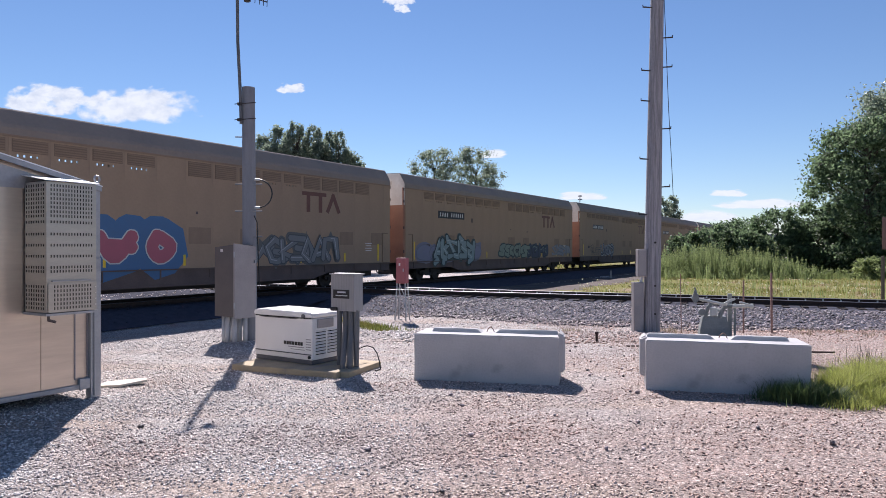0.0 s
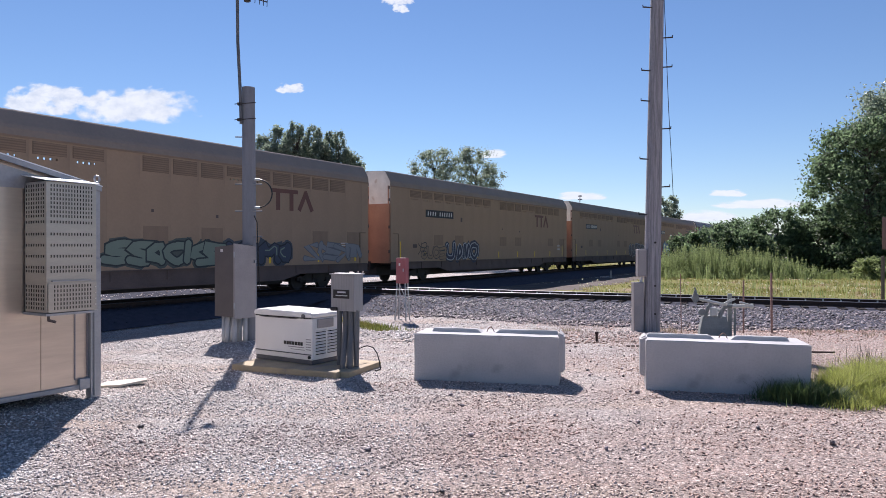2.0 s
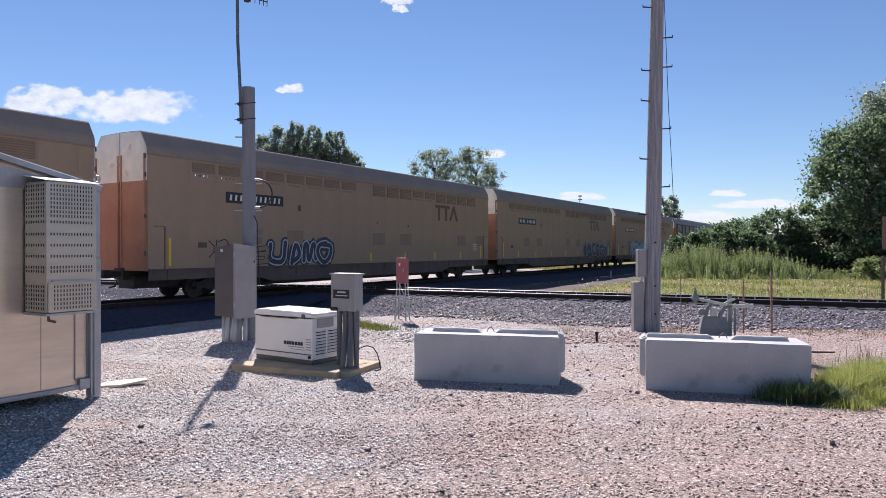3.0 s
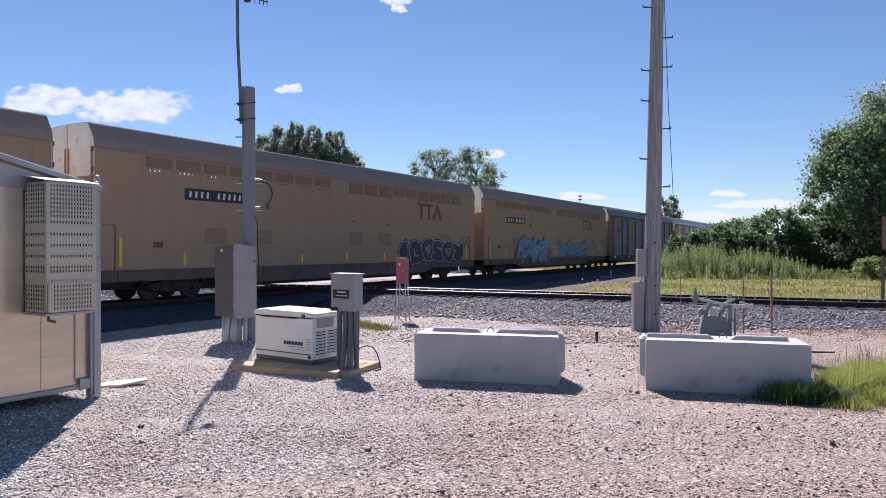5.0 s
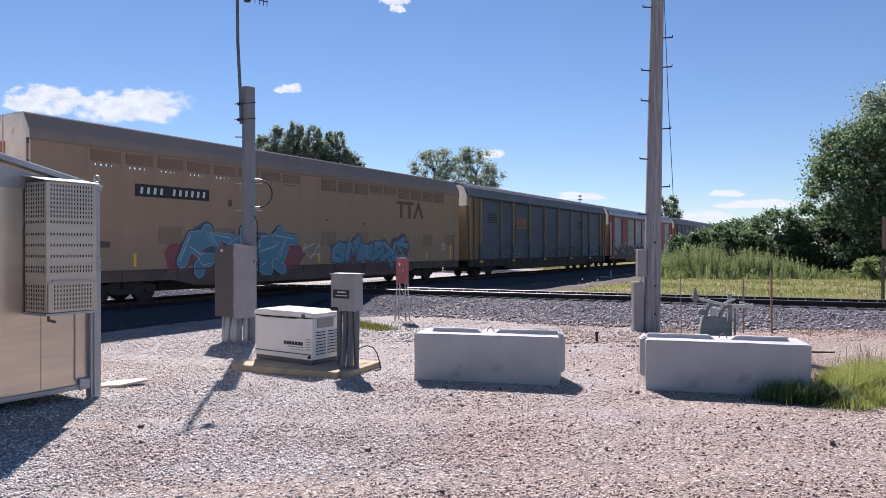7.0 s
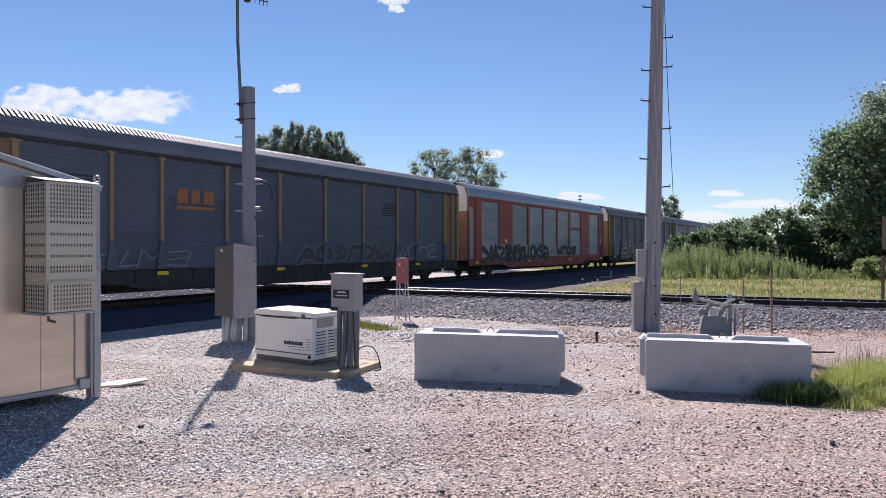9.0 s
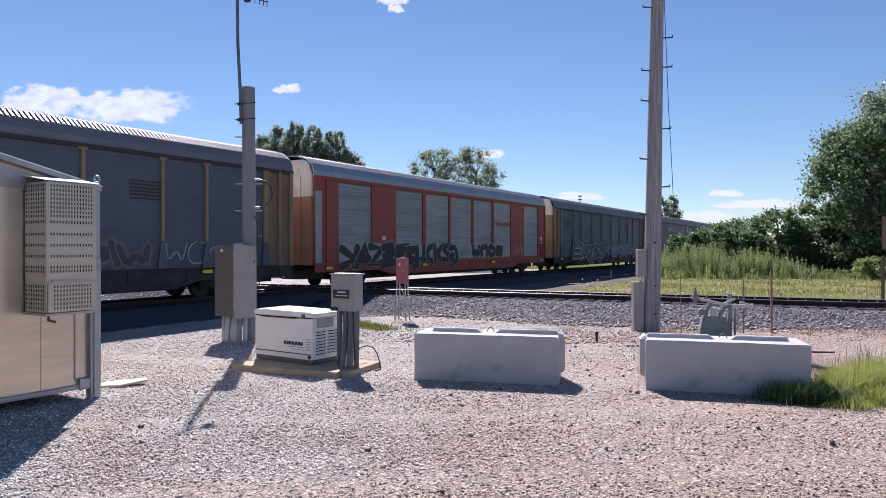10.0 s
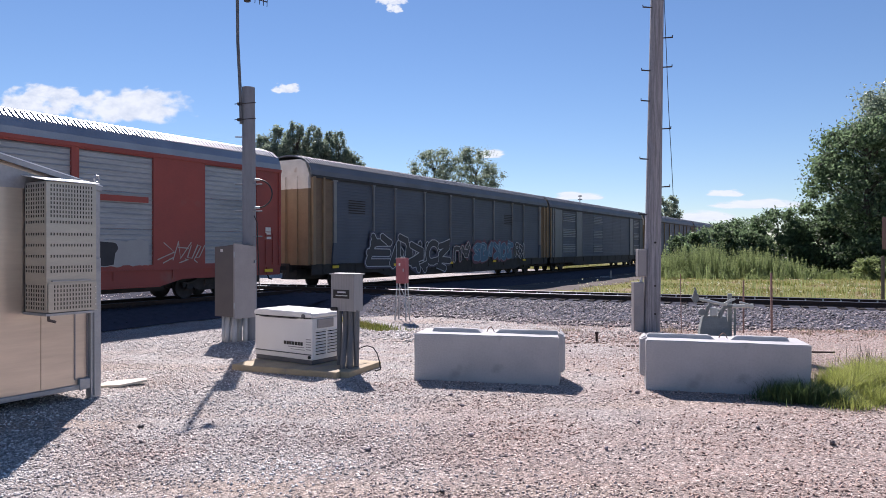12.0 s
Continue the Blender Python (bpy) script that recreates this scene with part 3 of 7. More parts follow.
def yellow_car():
    length = 25.45
    car = thing("autorack_car", Matrix(), "faded yellow enclosed autorack freight car with grey roof", "freight car", "cars of the train")
    underframe(car, length, M_SILL, 0.50, 1.04)
    # near side: sheets below and above a row of ventilation slots
    pitch = 1.22
    k = 20
    m0 = (length - pitch * k) / 2
    bm = bmesh.new()
    box(bm, (pitch / 2, 0, 2.71), (pitch - 0.002, 0.05, 3.34))
    low = link_mesh("side_panel", bm, M_YELLOW)
    bm = bmesh.new()
    box(bm, (pitch / 2, 0, 4.875), (pitch - 0.002, 0.05, 0.43))
    upp = link_mesh("side_panel", bm, M_YELLOW)
    bm = bmesh.new()
    for c, w in ((0.115, 0.226), (0.355, 0.11), (0.545, 0.11), (0.735, 0.11), (1.03, 0.376)):
        box(bm, (c, 0, 4.52), (w, 0.05, 0.28))
    for z, h in ((4.42, 0.10), (4.60, 0.12)):
        box(bm, (pitch / 2, 0, z), (pitch - 0.002, 0.046, h))
    slot = link_mesh("slotted_panel", bm, M_YELLOW)
    bm = bmesh.new()
    box(bm, (pitch / 2, 0, 4.52), (pitch - 0.002, 0.05, 0.28))
    shut = link_mesh("side_panel", bm, M_YELLOW)
    bm = bmesh.new()
    for i in range(7):
        box(bm, (pitch / 2, -0.042, 4.49 + i * 0.076), (1.0, 0.02, 0.038))
    vent = link_mesh("vent_screen", bm, M_YELLOW_PATCH)
    bm = bmesh.new()
    for i in range(5):
        box(bm, (pitch / 2, -0.042, 4.65 + i * 0.076), (1.0, 0.02, 0.038))
    vent_high = link_mesh("vent_screen", bm, M_YELLOW_PATCH)
    # backing plates darker than the slats: shade between the slats put into colour
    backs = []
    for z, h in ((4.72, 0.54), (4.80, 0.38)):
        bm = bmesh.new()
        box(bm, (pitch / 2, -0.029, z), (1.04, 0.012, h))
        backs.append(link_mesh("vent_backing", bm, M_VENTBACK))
    bm = bmesh.new()
    box(bm, (pitch / 2, -0.028, 2.25), (1.0, 0.008, 0.62))
    low_vent = link_mesh("vent_screen", bm, M_YELLOW_PATCH)
    for i in range(k):
        x = m0 + i * pitch
        opened = 1 <= i <= 8 or i in (13, 14)
        for me in (low, upp, slot if opened else shut):
            part(me.name, me, None, car).matrix_basis = pose(x, -1.525, 0)
        if (i not in (0, 9, 19)) and not opened:
            part("vent_screen", vent, None, car).matrix_basis = pose(x, -1.525, 0)
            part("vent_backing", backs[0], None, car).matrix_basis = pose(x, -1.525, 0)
        if opened:
            part("vent_screen", vent_high, None, car).matrix_basis = pose(x, -1.525, 0)
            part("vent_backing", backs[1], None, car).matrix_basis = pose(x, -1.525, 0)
        if i % 7 in (3, 5):
            part("vent_screen", low_vent, None, car).matrix_basis = pose(x, -1.525, 0)
    for a in (0.01, length - m0 + 0.003):
        bm = bmesh.new()
        box(bm, (a + m0 / 2 - 0.005, -1.525, 3.065), (m0 - 0.01, 0.05, 4.05))
        part("corner_post", bm, M_YELLOW, car)
    # far side
    bm = bmesh.new()
    box(bm, (length / 2, 1.525, 2.90), (length, 0.05, 3.72))
    box(bm, (length / 2, 1.525, 5.06), (length, 0.05, 0.06))
    for i in range(12):
        box(bm, (0.1 + i * (length - 0.2) / 11, 1.525, 4.89), (0.14, 0.06, 0.32))
    part("far_side", bm, M_YELLOW, car)
    bm = bmesh.new()
    half = [(-1.56, 5.08), (-1.545, 5.30), (-1.50, 5.42), (-1.23, 5.86), (-1.19, 5.905), (-0.6, 5.93)]
    outer = half + [(0, 5.94)] + [(-y, z) for y, z in half[::-1]]
    inner = [(y * 0.97, z - 0.05) for y, z in outer][::-1]
    prism(bm, outer + inner, 'x', -0.02, length + 0.02)
    part("roof", bm, M_ROOF, car)
    bm = bmesh.new()
    for i in range(13):                                 # lapped joints of the roof sheets
        x = 1.0 + i * (length - 2.0) / 12
        prism(bm, [(y * 1.001, z + 0.004) for y, z in outer[1:-1]] + [(y * 0.99, z - 0.02) for y, z in outer[1:-1]][::-1], 'x', x - 0.05, x + 0.05)
    part("roof_seam", bm, M_ROOF, car)
    bm = bmesh.new()
    prism(bm, [(-1.575, 5.04), (-1.54, 5.04), (-1.54, 5.11), (-1.575, 5.10)], 'x', 0.0, length)
    part("gutter_strip", bm, M_YELLOW_PATCH, car)
    shut_doors(car, length, outer)
    for a in (0.68, length - 0.68):
        bm = bmesh.new()
        box(bm, (a, -1.558, 1.80), (0.06, 0.05, 1.5), bevel=0.008)
        box(bm, (a + (-0.22 if a < 5 else 0.22), -1.557, 2.55), (0.46, 0.04, 0.05), bevel=0.008)
        part("door_latch", bm, M_TANBROWN, car)
    for a, h in REFLECTORS:
        bm = bmesh.new()
        box(bm, (a, -1.556, 1.14 + h / 2), (0.10, 0.008, h))
        part("reflector", bm, M_REFLECT, car, "bright yellow reflector strip")
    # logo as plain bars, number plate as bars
    bm = bmesh.new()
    box(bm, (19.62, -1.556, 4.24), (1.6, 0.008, 0.17))
    for x in (19.22, 20.02):
        box(bm, (x, -1.556, 3.79), (0.23, 0.008, 0.76))
    for x, r in ((20.72, 28), (21.1, -28)):
        box(bm, (x, -1.556, 3.87), (0.21, 0.008, 0.98), ry=r)
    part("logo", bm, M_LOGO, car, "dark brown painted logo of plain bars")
    bm = bmesh.new()
    box(bm, (4.95, -1.556, 3.78), (3.1, 0.012, 0.43))
    plate = part("number_board", bm, M_PLATE, car, "black number board with pale bars")
    bm = bmesh.new()
    box(bm, (0, -1.566, 3.78), (0.095, 0.008, 0.23), ry=8)
    bar = link_mesh("number_bar", bm, M_MARKWHITE)
    for i in range(11):
        if i != 4:
            part("number_bar", bar, None, plate).matrix_basis = pose(3.65 + i * 0.26, 0, 0)
    for z, w in ((2.02, 0.62), (1.90, 0.5), (1.78, 0.62), (1.66, 0.55)):
        bm = bmesh.new()
        box(bm, (23.6, -1.556, z), (w * 0.85, 0.006, 0.035))
        part("data_bar", bm, M_MARKWHITE, car, "faded white line of small print")
    for x, z, w, h in ((7.5, 3.55, 0.2, 0.26), (2.3, 1.9, 0.4, 0.2), (16.0, 3.0, 0.12, 0.12), (13.2, 3.1, 0.1, 0.1)):
        bm = bmesh.new()
        box(bm, (x, -1.555, z), (w, 0.006, h))
        part("stencil_block", bm, M_SILL, car)
    return car


def corrugated(w, h, depth, n, x0, z0, y):
    """A panel with horizontal corrugations."""
    bm = bmesh.new()
    prof = []
    st = h / n
    for i in range(n):                                  # flat face, then a lip that slopes back
        a = z0 + st * i
        prof += [(y, a), (y, a + st * 0.66), (y - depth, a + st * 0.70), (y - depth, a + st * 0.74)]
    prof += [(y, z0 + h), (y + 0.04, z0 + h), (y + 0.04, z0)]
    prism(bm, prof, 'x', x0, x0 + w)
    return bm


def rib_roof(car, length, material, ribs, rail=None):
    bm = bmesh.new()
    inner = [(y * 0.97, z - 0.05) for y, z in ROOF_ARC][::-1]
    prism(bm, ROOF_ARC + inner, 'x', 0.0, length)
    part("roof", bm, material, car)
    bm = bmesh.new()
    st = (length - 0.2) / ribs
    near = [p for p in ROOF_ARC if p[0] < 0.6 and p[1] > 5.6]
    for i in range(ribs):
        x = 0.1 + (i + 0.5) * st
        prism(bm, [(y * 1.012, z + 0.024) for y, z in near] + [(y * 0.99, z - 0.02) for y, z in near][::-1], 'x', x - st * 0.26, x + st * 0.26)
    ob = part("roof_rib", bm, material, car, "corrugated galvanised roof sheeting")
    bm = bmesh.new()
    box(bm, (length / 2, -1.575, 5.06), (length, 0.07, 0.13))
    box(bm, (length / 2, 1.575, 5.06), (length, 0.07, 0.13))
    part("roof_rail", bm, rail or M_STEELDARK, car)


def grey_car(panel, post, thin=False):
    length = 27.4
    lab = "dark grey autorack freight car with slim grey posts" if thin else "dark grey galvanised autorack freight car with tan posts"
    car = thing("autorack_car", Matrix(), lab, "freight car", "cars of the train")
    underframe(car, length, M_STEELDARK, 0.42, 1.04)
    posts = [1.6, 4.6, 6.5, 9.4, 12.25, 15.15, 18.0, 20.9, 22.8, 25.8]
    edges = [0.06] + posts + [length - 0.06]
    for a, b in zip(edges, edges[1:]):
        n = 3
        for j in range(n):
            z0, h = 1.05 + j * 1.325, 1.324
            bm = corrugated(b - a - 0.02, h, 0.009, 9, a + 0.01, z0, -1.50)
            part("side_panel", bm, M_TANBROWN if a < 1 or b > 27 else panel, car)
        bm = bmesh.new()
        box(bm, ((a + b) / 2, 1.5, 3.03), (b - a - 0.02, 0.05, 3.98))
        part("side_panel", bm, panel, car)
    for x in posts:
        bm = bmesh.new()
        w = (0.07 if thin else 0.13) if 1.7 < x < 25 else 0.2
        box(bm, (x, -1.555, 3.52), (w, 0.1, 2.98), bevel=0.012)
        box(bm, (x, -1.56, 4.97), (w + 0.16, 0.1, 0.09))
        side = part("side_post", bm, post, car)
        bm = bmesh.new()
        prism(bm, [(x - w / 2, 2.03), (x + w / 2, 2.03), (x + 0.19, 1.25), (x + 0.19, 1.0), (x - 0.19, 1.0), (x - 0.19, 1.25)], 'y', -1.605, -1.51)
        part("flared_foot", bm, M_RACK, side)
    for a, b in ((0.04, 0.24), (length - 0.24, length - 0.04), (0.75, 0.87), (length - 0.87, length - 0.75)):
        bm = bmesh.new()
        box(bm, ((a + b) / 2, -1.57, 3.04), (b - a, 0.12, 4.02), bevel=0.015)
        part("end_post", bm, M_TAN if thin else post, car)
    rib_roof(car, length, M_RACKROOF, 165)
    end_doors(car, length, M_TAN, M_WHITE, 4.5)
    for x in (1.6, 6.5, 12.25, 18.0, 22.8):
        bm = bmesh.new()
        box(bm, (x, -1.62, 0.9), (0.45, 0.02, 0.13))
        part("reflector", bm, M_REFLECT, car, "small yellow reflector")
    for x in (3.0, 20.0):
        bm = bmesh.new()
        for i in range(6):
            box(bm, (x + 0.3, -1.535, 3.5 + i * 0.12), (1.3, 0.012, 0.05))
        part("vent", bm, M_STEELDARK, car)
    return car


def louvred_car():
    """Plain bluish sheets between darker bays, some with rows of bright louvre slats."""
    length = 27.4
    car = thing("autorack_car", Matrix(), "blue-grey galvanised autorack freight car with louvred panels", "freight car", "cars of the train")
    underframe(car, length, M_STEELDARK, 0.42, 1.04)
    bays = [(2.74, 5.96, 2.9, 5.8), (7.55, 10.6, 0, 0), (10.62, 13.39, 10.75, 13.2), (13.41, 16.36, 0, 0), (16.38, 19.35, 0, 0), (19.37, 22.37, 0, 0), (24.0, 26.2, 24.2, 26.0)]
    edges = [0.0] + [v for b in bays for v in b[:2]] + [length]
    for a, b in zip(edges[::2], edges[1::2]):
        if b - a > 0.3:
            bm = bmesh.new()
            box(bm, ((a + b) / 2, -1.53, 3.04), (b - a - 0.006, 0.06, 4.0), bevel=0.006)
            part("plain_panel", bm, M_RACKSHEET, car)
            for x in (a + 0.08, b - 0.08):
                bm = bmesh.new()
                box(bm, (x, -1.575, 3.04), (0.09, 0.04, 3.96), bevel=0.008)
                part("side_post", bm, M_RACKSHEET, car)
    for a, b, c, d in bays:
        for j in range(3):
            bm = corrugated(b - a - 0.01, 1.32, 0.012, 9, a + 0.005, 1.05 + j * 1.325, -1.50)
            bay = part("side_panel", bm, M_RACK, car)
            if d:
                for k in range(5):
                    bm = bmesh.new()
                    z = 1.42 + j * 1.325 + k * 0.15
                    prism(bm, [(-1.51, z), (-1.56, z + 0.02), (-1.56, z + 0.05), (-1.51, z + 0.085)], 'x', c, d)
                    part("louvre_slat", bm, M_RACKLIGHT, bay)
    bm = bmesh.new()
    box(bm, (length / 2, 1.53, 3.04), (length, 0.06, 4.0))
    part("far_side", bm, M_RACK, car)
    rib_roof(car, length, M_RACKROOF, 165)
    end_doors(car, length, M_TAN, M_TAN, 4.5)
    for a in (0.06, 0.5, 0.95, length - 0.95, length - 0.06):
        bm = bmesh.new()
        box(bm, (a, -1.60, 3.04), (0.12, 0.09, 4.0), bevel=0.012)
        part("end_post", bm, M_TAN if a < 0.3 else M_POSTGREY, car)
    return car


def red_car():
    length = 26.65
    car = thing("autorack_car", Matrix(), "faded red autorack freight car with galvanised side panels", "freight car", "cars of the train")
    underframe(car, length, M_RED, 0.52, 1.04)
    bays = [(1.67, 4.27), (6.38, 9.02), (9.33, 11.9), (12.1, 14.8), (15.0, 17.6), (17.85, 20.5), (22.7, 25.3)]
    z0, z1 = 1.2, 4.98
    edges = [0.0] + [v for b in bays for v in b] + [length]
    for i in range(0, len(edges), 2):
        a, b = edges[i], edges[i + 1]
        bm = bmesh.new()
        box(bm, ((a + b) / 2, -1.53, 3.04), (b - a - 0.004, 0.08, 4.02))
        part("red_panel", bm, M_RED, car)
    for a, b in bays:
        for z, h in ((1.12, 0.16), (5.0, 0.12)):
            bm = bmesh.new()
            box(bm, ((a + b) / 2, -1.53, z), (b - a, 0.075, h))
            part("red_rail", bm, M_RED, car)
        for j in range(3):
            bm = corrugated(b - a, (z1 - z0 - 0.06) / 3 - 0.004, 0.026, 7, a, z0 + 0.0 + j * (z1 - z0 - 0.04) / 3, -1.49)
            part("side_panel", bm, M_RACKLIGHT, car)
    bm = bmesh.new()
    box(bm, (19.2, -1.56, 3.45), (2.2, 0.03, 0.2))
    part("patch_plate", bm, M_RED, car)
    bm = bmesh.new()
    box(bm, (length / 2, 1.53, 3.04), (length, 0.08, 4.02))
    part("far_side", bm, M_RED, car)
    rib_roof(car, length, M_GALVROOF, 165, M_RED)
    end_doors(car, length, M_ORANGE, M_WHITE, 4.15)
    bm = bmesh.new()
    box(bm, (0.22, -1.60, 2.75), (0.42, 0.07, 3.3), bevel=0.015)
    part("corner_panel", bm, M_RACKLIGHT, car, "pale galvanised corner panel")
    for a in (0.8, length - 0.12):
        bm = bmesh.new()
        box(bm, (a, -1.6, 3.05), (0.1, 0.08, 3.98), bevel=0.012)
        part("end_post", bm, M_RED, car)
    ladder(car, length - 0.7, -1.6, 1.1, 2.4, M_RED)
    for x in (1.0, 9.2, 17.7, 25.9):
        bm = bmesh.new()
        box(bm, (x, -1.61, 0.85), (0.45, 0.014, 0.13))
        part("reflector", bm, M_REFLECT, car, "small yellow reflector")
    for x, z, w, h in ((25.9, 2.5, 0.3, 0.3), (25.9, 2.2, 0.35, 0.12), (5.3, 2.3, 0.3, 0.2)):
        bm = bmesh.new()
        box(bm, (x, -1.573, z), (w, 0.006, h))
        part("stencil_block", bm, M_MARKWHITE, car)
    return car


M_RACKROOF = mat("dull_galvanised_roof", (0.185, 0.195, 0.22), (0.14, 0.15, 0.17), 0.6, 0.3, scale=1.0, fine=20, bump=0.04)

# graffiti: rounded painted shapes on a car's side
PAINTS = {}


def paint(rgb):
    if rgb not in PAINTS:
        PAINTS[rgb] = mat("spray_paint", rgb, tuple(v * 0.8 + 0.02 for v in rgb), 0.6, scale=2, fine=14, bump=0, mixw=0.8)
    return PAINTS[rgb]


def rounded(pts, times=2):
    """Cuts the corners of an open line."""
    for _ in range(times):
        out = [pts[0]]
        for (a, b), (c, d) in zip(pts, pts[1:]):
            out += [(a * 0.75 + c * 0.25, b * 0.75 + d * 0.25), (a * 0.25 + c * 0.75, b * 0.25 + d * 0.75)]
        pts = out + [pts[-1]]
    return pts


def sprayed(pts, w, y):
    """A line of paint of width w as one strip with round ends; it steps forward a hair along its way, where it may cross itself."""
    pts = [p for i, p in enumerate(pts) if i == 0 or math.dist(p, pts[i - 1]) > 1e-4]
    n = len(pts)
    way = []
    for i in range(n):
        a, b = Vector(pts[max(i - 1, 0)]), Vector(pts[min(i + 1, n - 1)])
        d = b - a
        way.append(d.normalized() if d.length > 1e-6 else Vector((1.0, 0.0)))
    rows = []
    for q in (0.02, 0.38, 0.71, 0.92):                  # the round start
        rows.append((Vector(pts[0]) - way[0] * (w / 2) * (1 - q), way[0], math.sqrt(1 - (1 - q) ** 2)))
    for i in range(n):
        k = 1.0
        if 0 < i < n - 1:
            d = Vector(pts[i + 1]) - Vector(pts[i])
            k = min(1.5, 1 / max(0.4, abs(way[i].dot(d.normalized()))))
        rows.append((Vector(pts[i]), way[i], k))
    for q in (0.92, 0.71, 0.38, 0.02):
        rows.append((Vector(pts[-1]) + way[-1] * (w / 2) * (1 - q), way[-1], math.sqrt(1 - (1 - q) ** 2)))
    bm = bmesh.new()
    last = None
    for i, (p, d, k) in enumerate(rows):
        nx, nz, yy = -d.y * w / 2 * k, d.x * w / 2 * k, y - i * 2e-5
        pair = (bm.verts.new((p.x + nx, yy, p.y + nz)), bm.verts.new((p.x - nx, yy, p.y - nz)))
        if last:
            bm.faces.new((last[0], last[1], pair[1], pair[0]))
        last = pair
    return bm


# strokes of painted pieces, each in a unit square
FORMS = {
    "arch": [[(0, 0), (0.04, 0.9), (0.5, 1), (0.94, 0.9), (1, 0)]],
    "peaks": [[(0, 0), (0.1, 1), (0.5, 0.4), (0.9, 1), (1, 0)]],
    "ring": [[(0.5, 1), (0.08, 0.86), (0.0, 0.4), (0.3, 0), (0.74, 0.02), (1, 0.5), (0.86, 0.94), (0.5, 1)]],
    "hook": [[(0.98, 0.86), (0.5, 1), (0.02, 0.66), (0.1, 0.12), (0.6, 0), (1, 0.22), (0.92, 0.46), (0.5, 0.46)]],
    "zigzag": [[(0, 0.92), (0.98, 1), (0.08, 0.1), (1, 0)]],
    "bolt": [[(1, 0.92), (0.3, 1), (0.04, 0.72), (0.9, 0.42), (0.8, 0.02), (0, 0.1)]],
    "tent": [[(0, 0), (0.55, 1), (1, 0)], [(0.24, 0.34), (0.84, 0.3)]],
    "flag": [[(0.1, 0), (0.06, 1), (0.86, 0.86), (0.8, 0.5), (0.14, 0.44), (1, 0)]],
    "stem": [[(0, 0.9), (1, 1)], [(0.56, 0.92), (0.42, 0)]],
    "wave": [[(0, 0.1), (0.06, 0.9), (0.3, 0.95), (0.36, 0.12), (0.6, 0.1), (0.64, 0.94), (0.92, 0.92), (1, 0.06)]],
    "comb": [[(0, 0.05), (0, 1)], [(0, 1), (0.95, 0.9)], [(0, 0.52), (0.8, 0.48)], [(0, 0.05), (1, 0.02)]],
    "double": [[(0.06, 0), (0.04, 1), (0.8, 0.92), (0.82, 0.6), (0.2, 0.52), (0.96, 0.44), (0.9, 0.06), (0.06, 0)]],
    "spur": [[(0.05, 1), (0.1, 0)], [(1, 1), (0.15, 0.45), (1.05, 0)]],
    "leaf": [[(0.5, 0), (0.05, 0.4), (0.4, 1), (0.62, 0.5), (0.5, 0)]],
}


def piece(car, x0, x1, z0, z1, forms, fill, line, w, lw=0.05, back=None, halo=0.25, y=-1.558, seed=1, soft=2, slant=0.0, crowd=1.0, tails=0, shine=None):
    """A spray-painted piece: fat strokes with an outline round each form, over a cloud of paint; it spells no word."""
    r = random.Random(seed)
    cw = (x1 - x0) / len(forms)
    shapes = []
    for i, form in enumerate(forms):
        gx = x0 + cw * i + cw * (1 - crowd) / 2
        lift, tall = r.uniform(-0.05, 0.05) * (z1 - z0), r.uniform(0.92, 1.04)
        lines = []
        turned = r.random() < 0.6                       # most forms are mirrored or upended
        upended = r.random() < 0.4
        for pts in FORMS[form]:
            bent = []
            for a, b in pts:
                a, b = 1 - a if turned else a, 1 - b if upended else b
                a2 = a + r.uniform(-0.13, 0.13) + slant * (b - 0.5)
                bent.append((gx + w / 2 + a2 * (cw * crowd - w), z0 + w / 2 + lift + (b * tall + r.uniform(-0.07, 0.07)) * (z1 - z0 - w)))
            lines.append(rounded(bent, soft))
        for _ in range(tails if r.random() < 0.7 else 0):
            u = gx + r.uniform(0.1, 0.9) * cw
            b = z0 + r.choice((0.05, 0.9)) * (z1 - z0)
            lines.append([(u, b), (u + r.uniform(-0.4, 0.4) * cw, b + r.uniform(-0.12, 0.12) * (z1 - z0)), (u + r.uniform(-0.6, 0.6) * cw, b + (0.2 if b > (z0 + z1) / 2 else -0.2) * (z1 - z0))])
        shapes.append(lines)
    if back:
        for k, lines in enumerate(shapes):
            for q, pts in enumerate(lines):
                part("graffiti_backing", sprayed(pts[::2] + pts[-1:], w + 2 * halo * r.uniform(0.6, 1.1), y + 0.004 - 0.0004 * k - 0.0002 * q), paint(back), car)
    for i, lines in enumerate(shapes):
        yy = y - 0.003 - 0.006 * i
        for q, pts in enumerate(lines):
            if not fill:
                part("graffiti_shape", sprayed(pts, lw, yy - 0.0006 * q), paint(line), car)
                continue
            f = part("graffiti_shape", sprayed(pts, w, yy - 0.0035 - 0.0004 * q), paint(fill), car)
            part("outline", sprayed(pts, w + 2 * lw, yy - 0.0005 * q), paint(line), f)
            if shine and q < 2:
                cut = pts[len(pts) // 6: len(pts) // 2 + 1]
                if len(cut) > 1:
                    part("highlight", sprayed([(a - w * 0.22, b + w * 0.16) for a, b in cut], w * 0.16, yy - 0.0052 - 0.0003 * q), paint(shine), f)


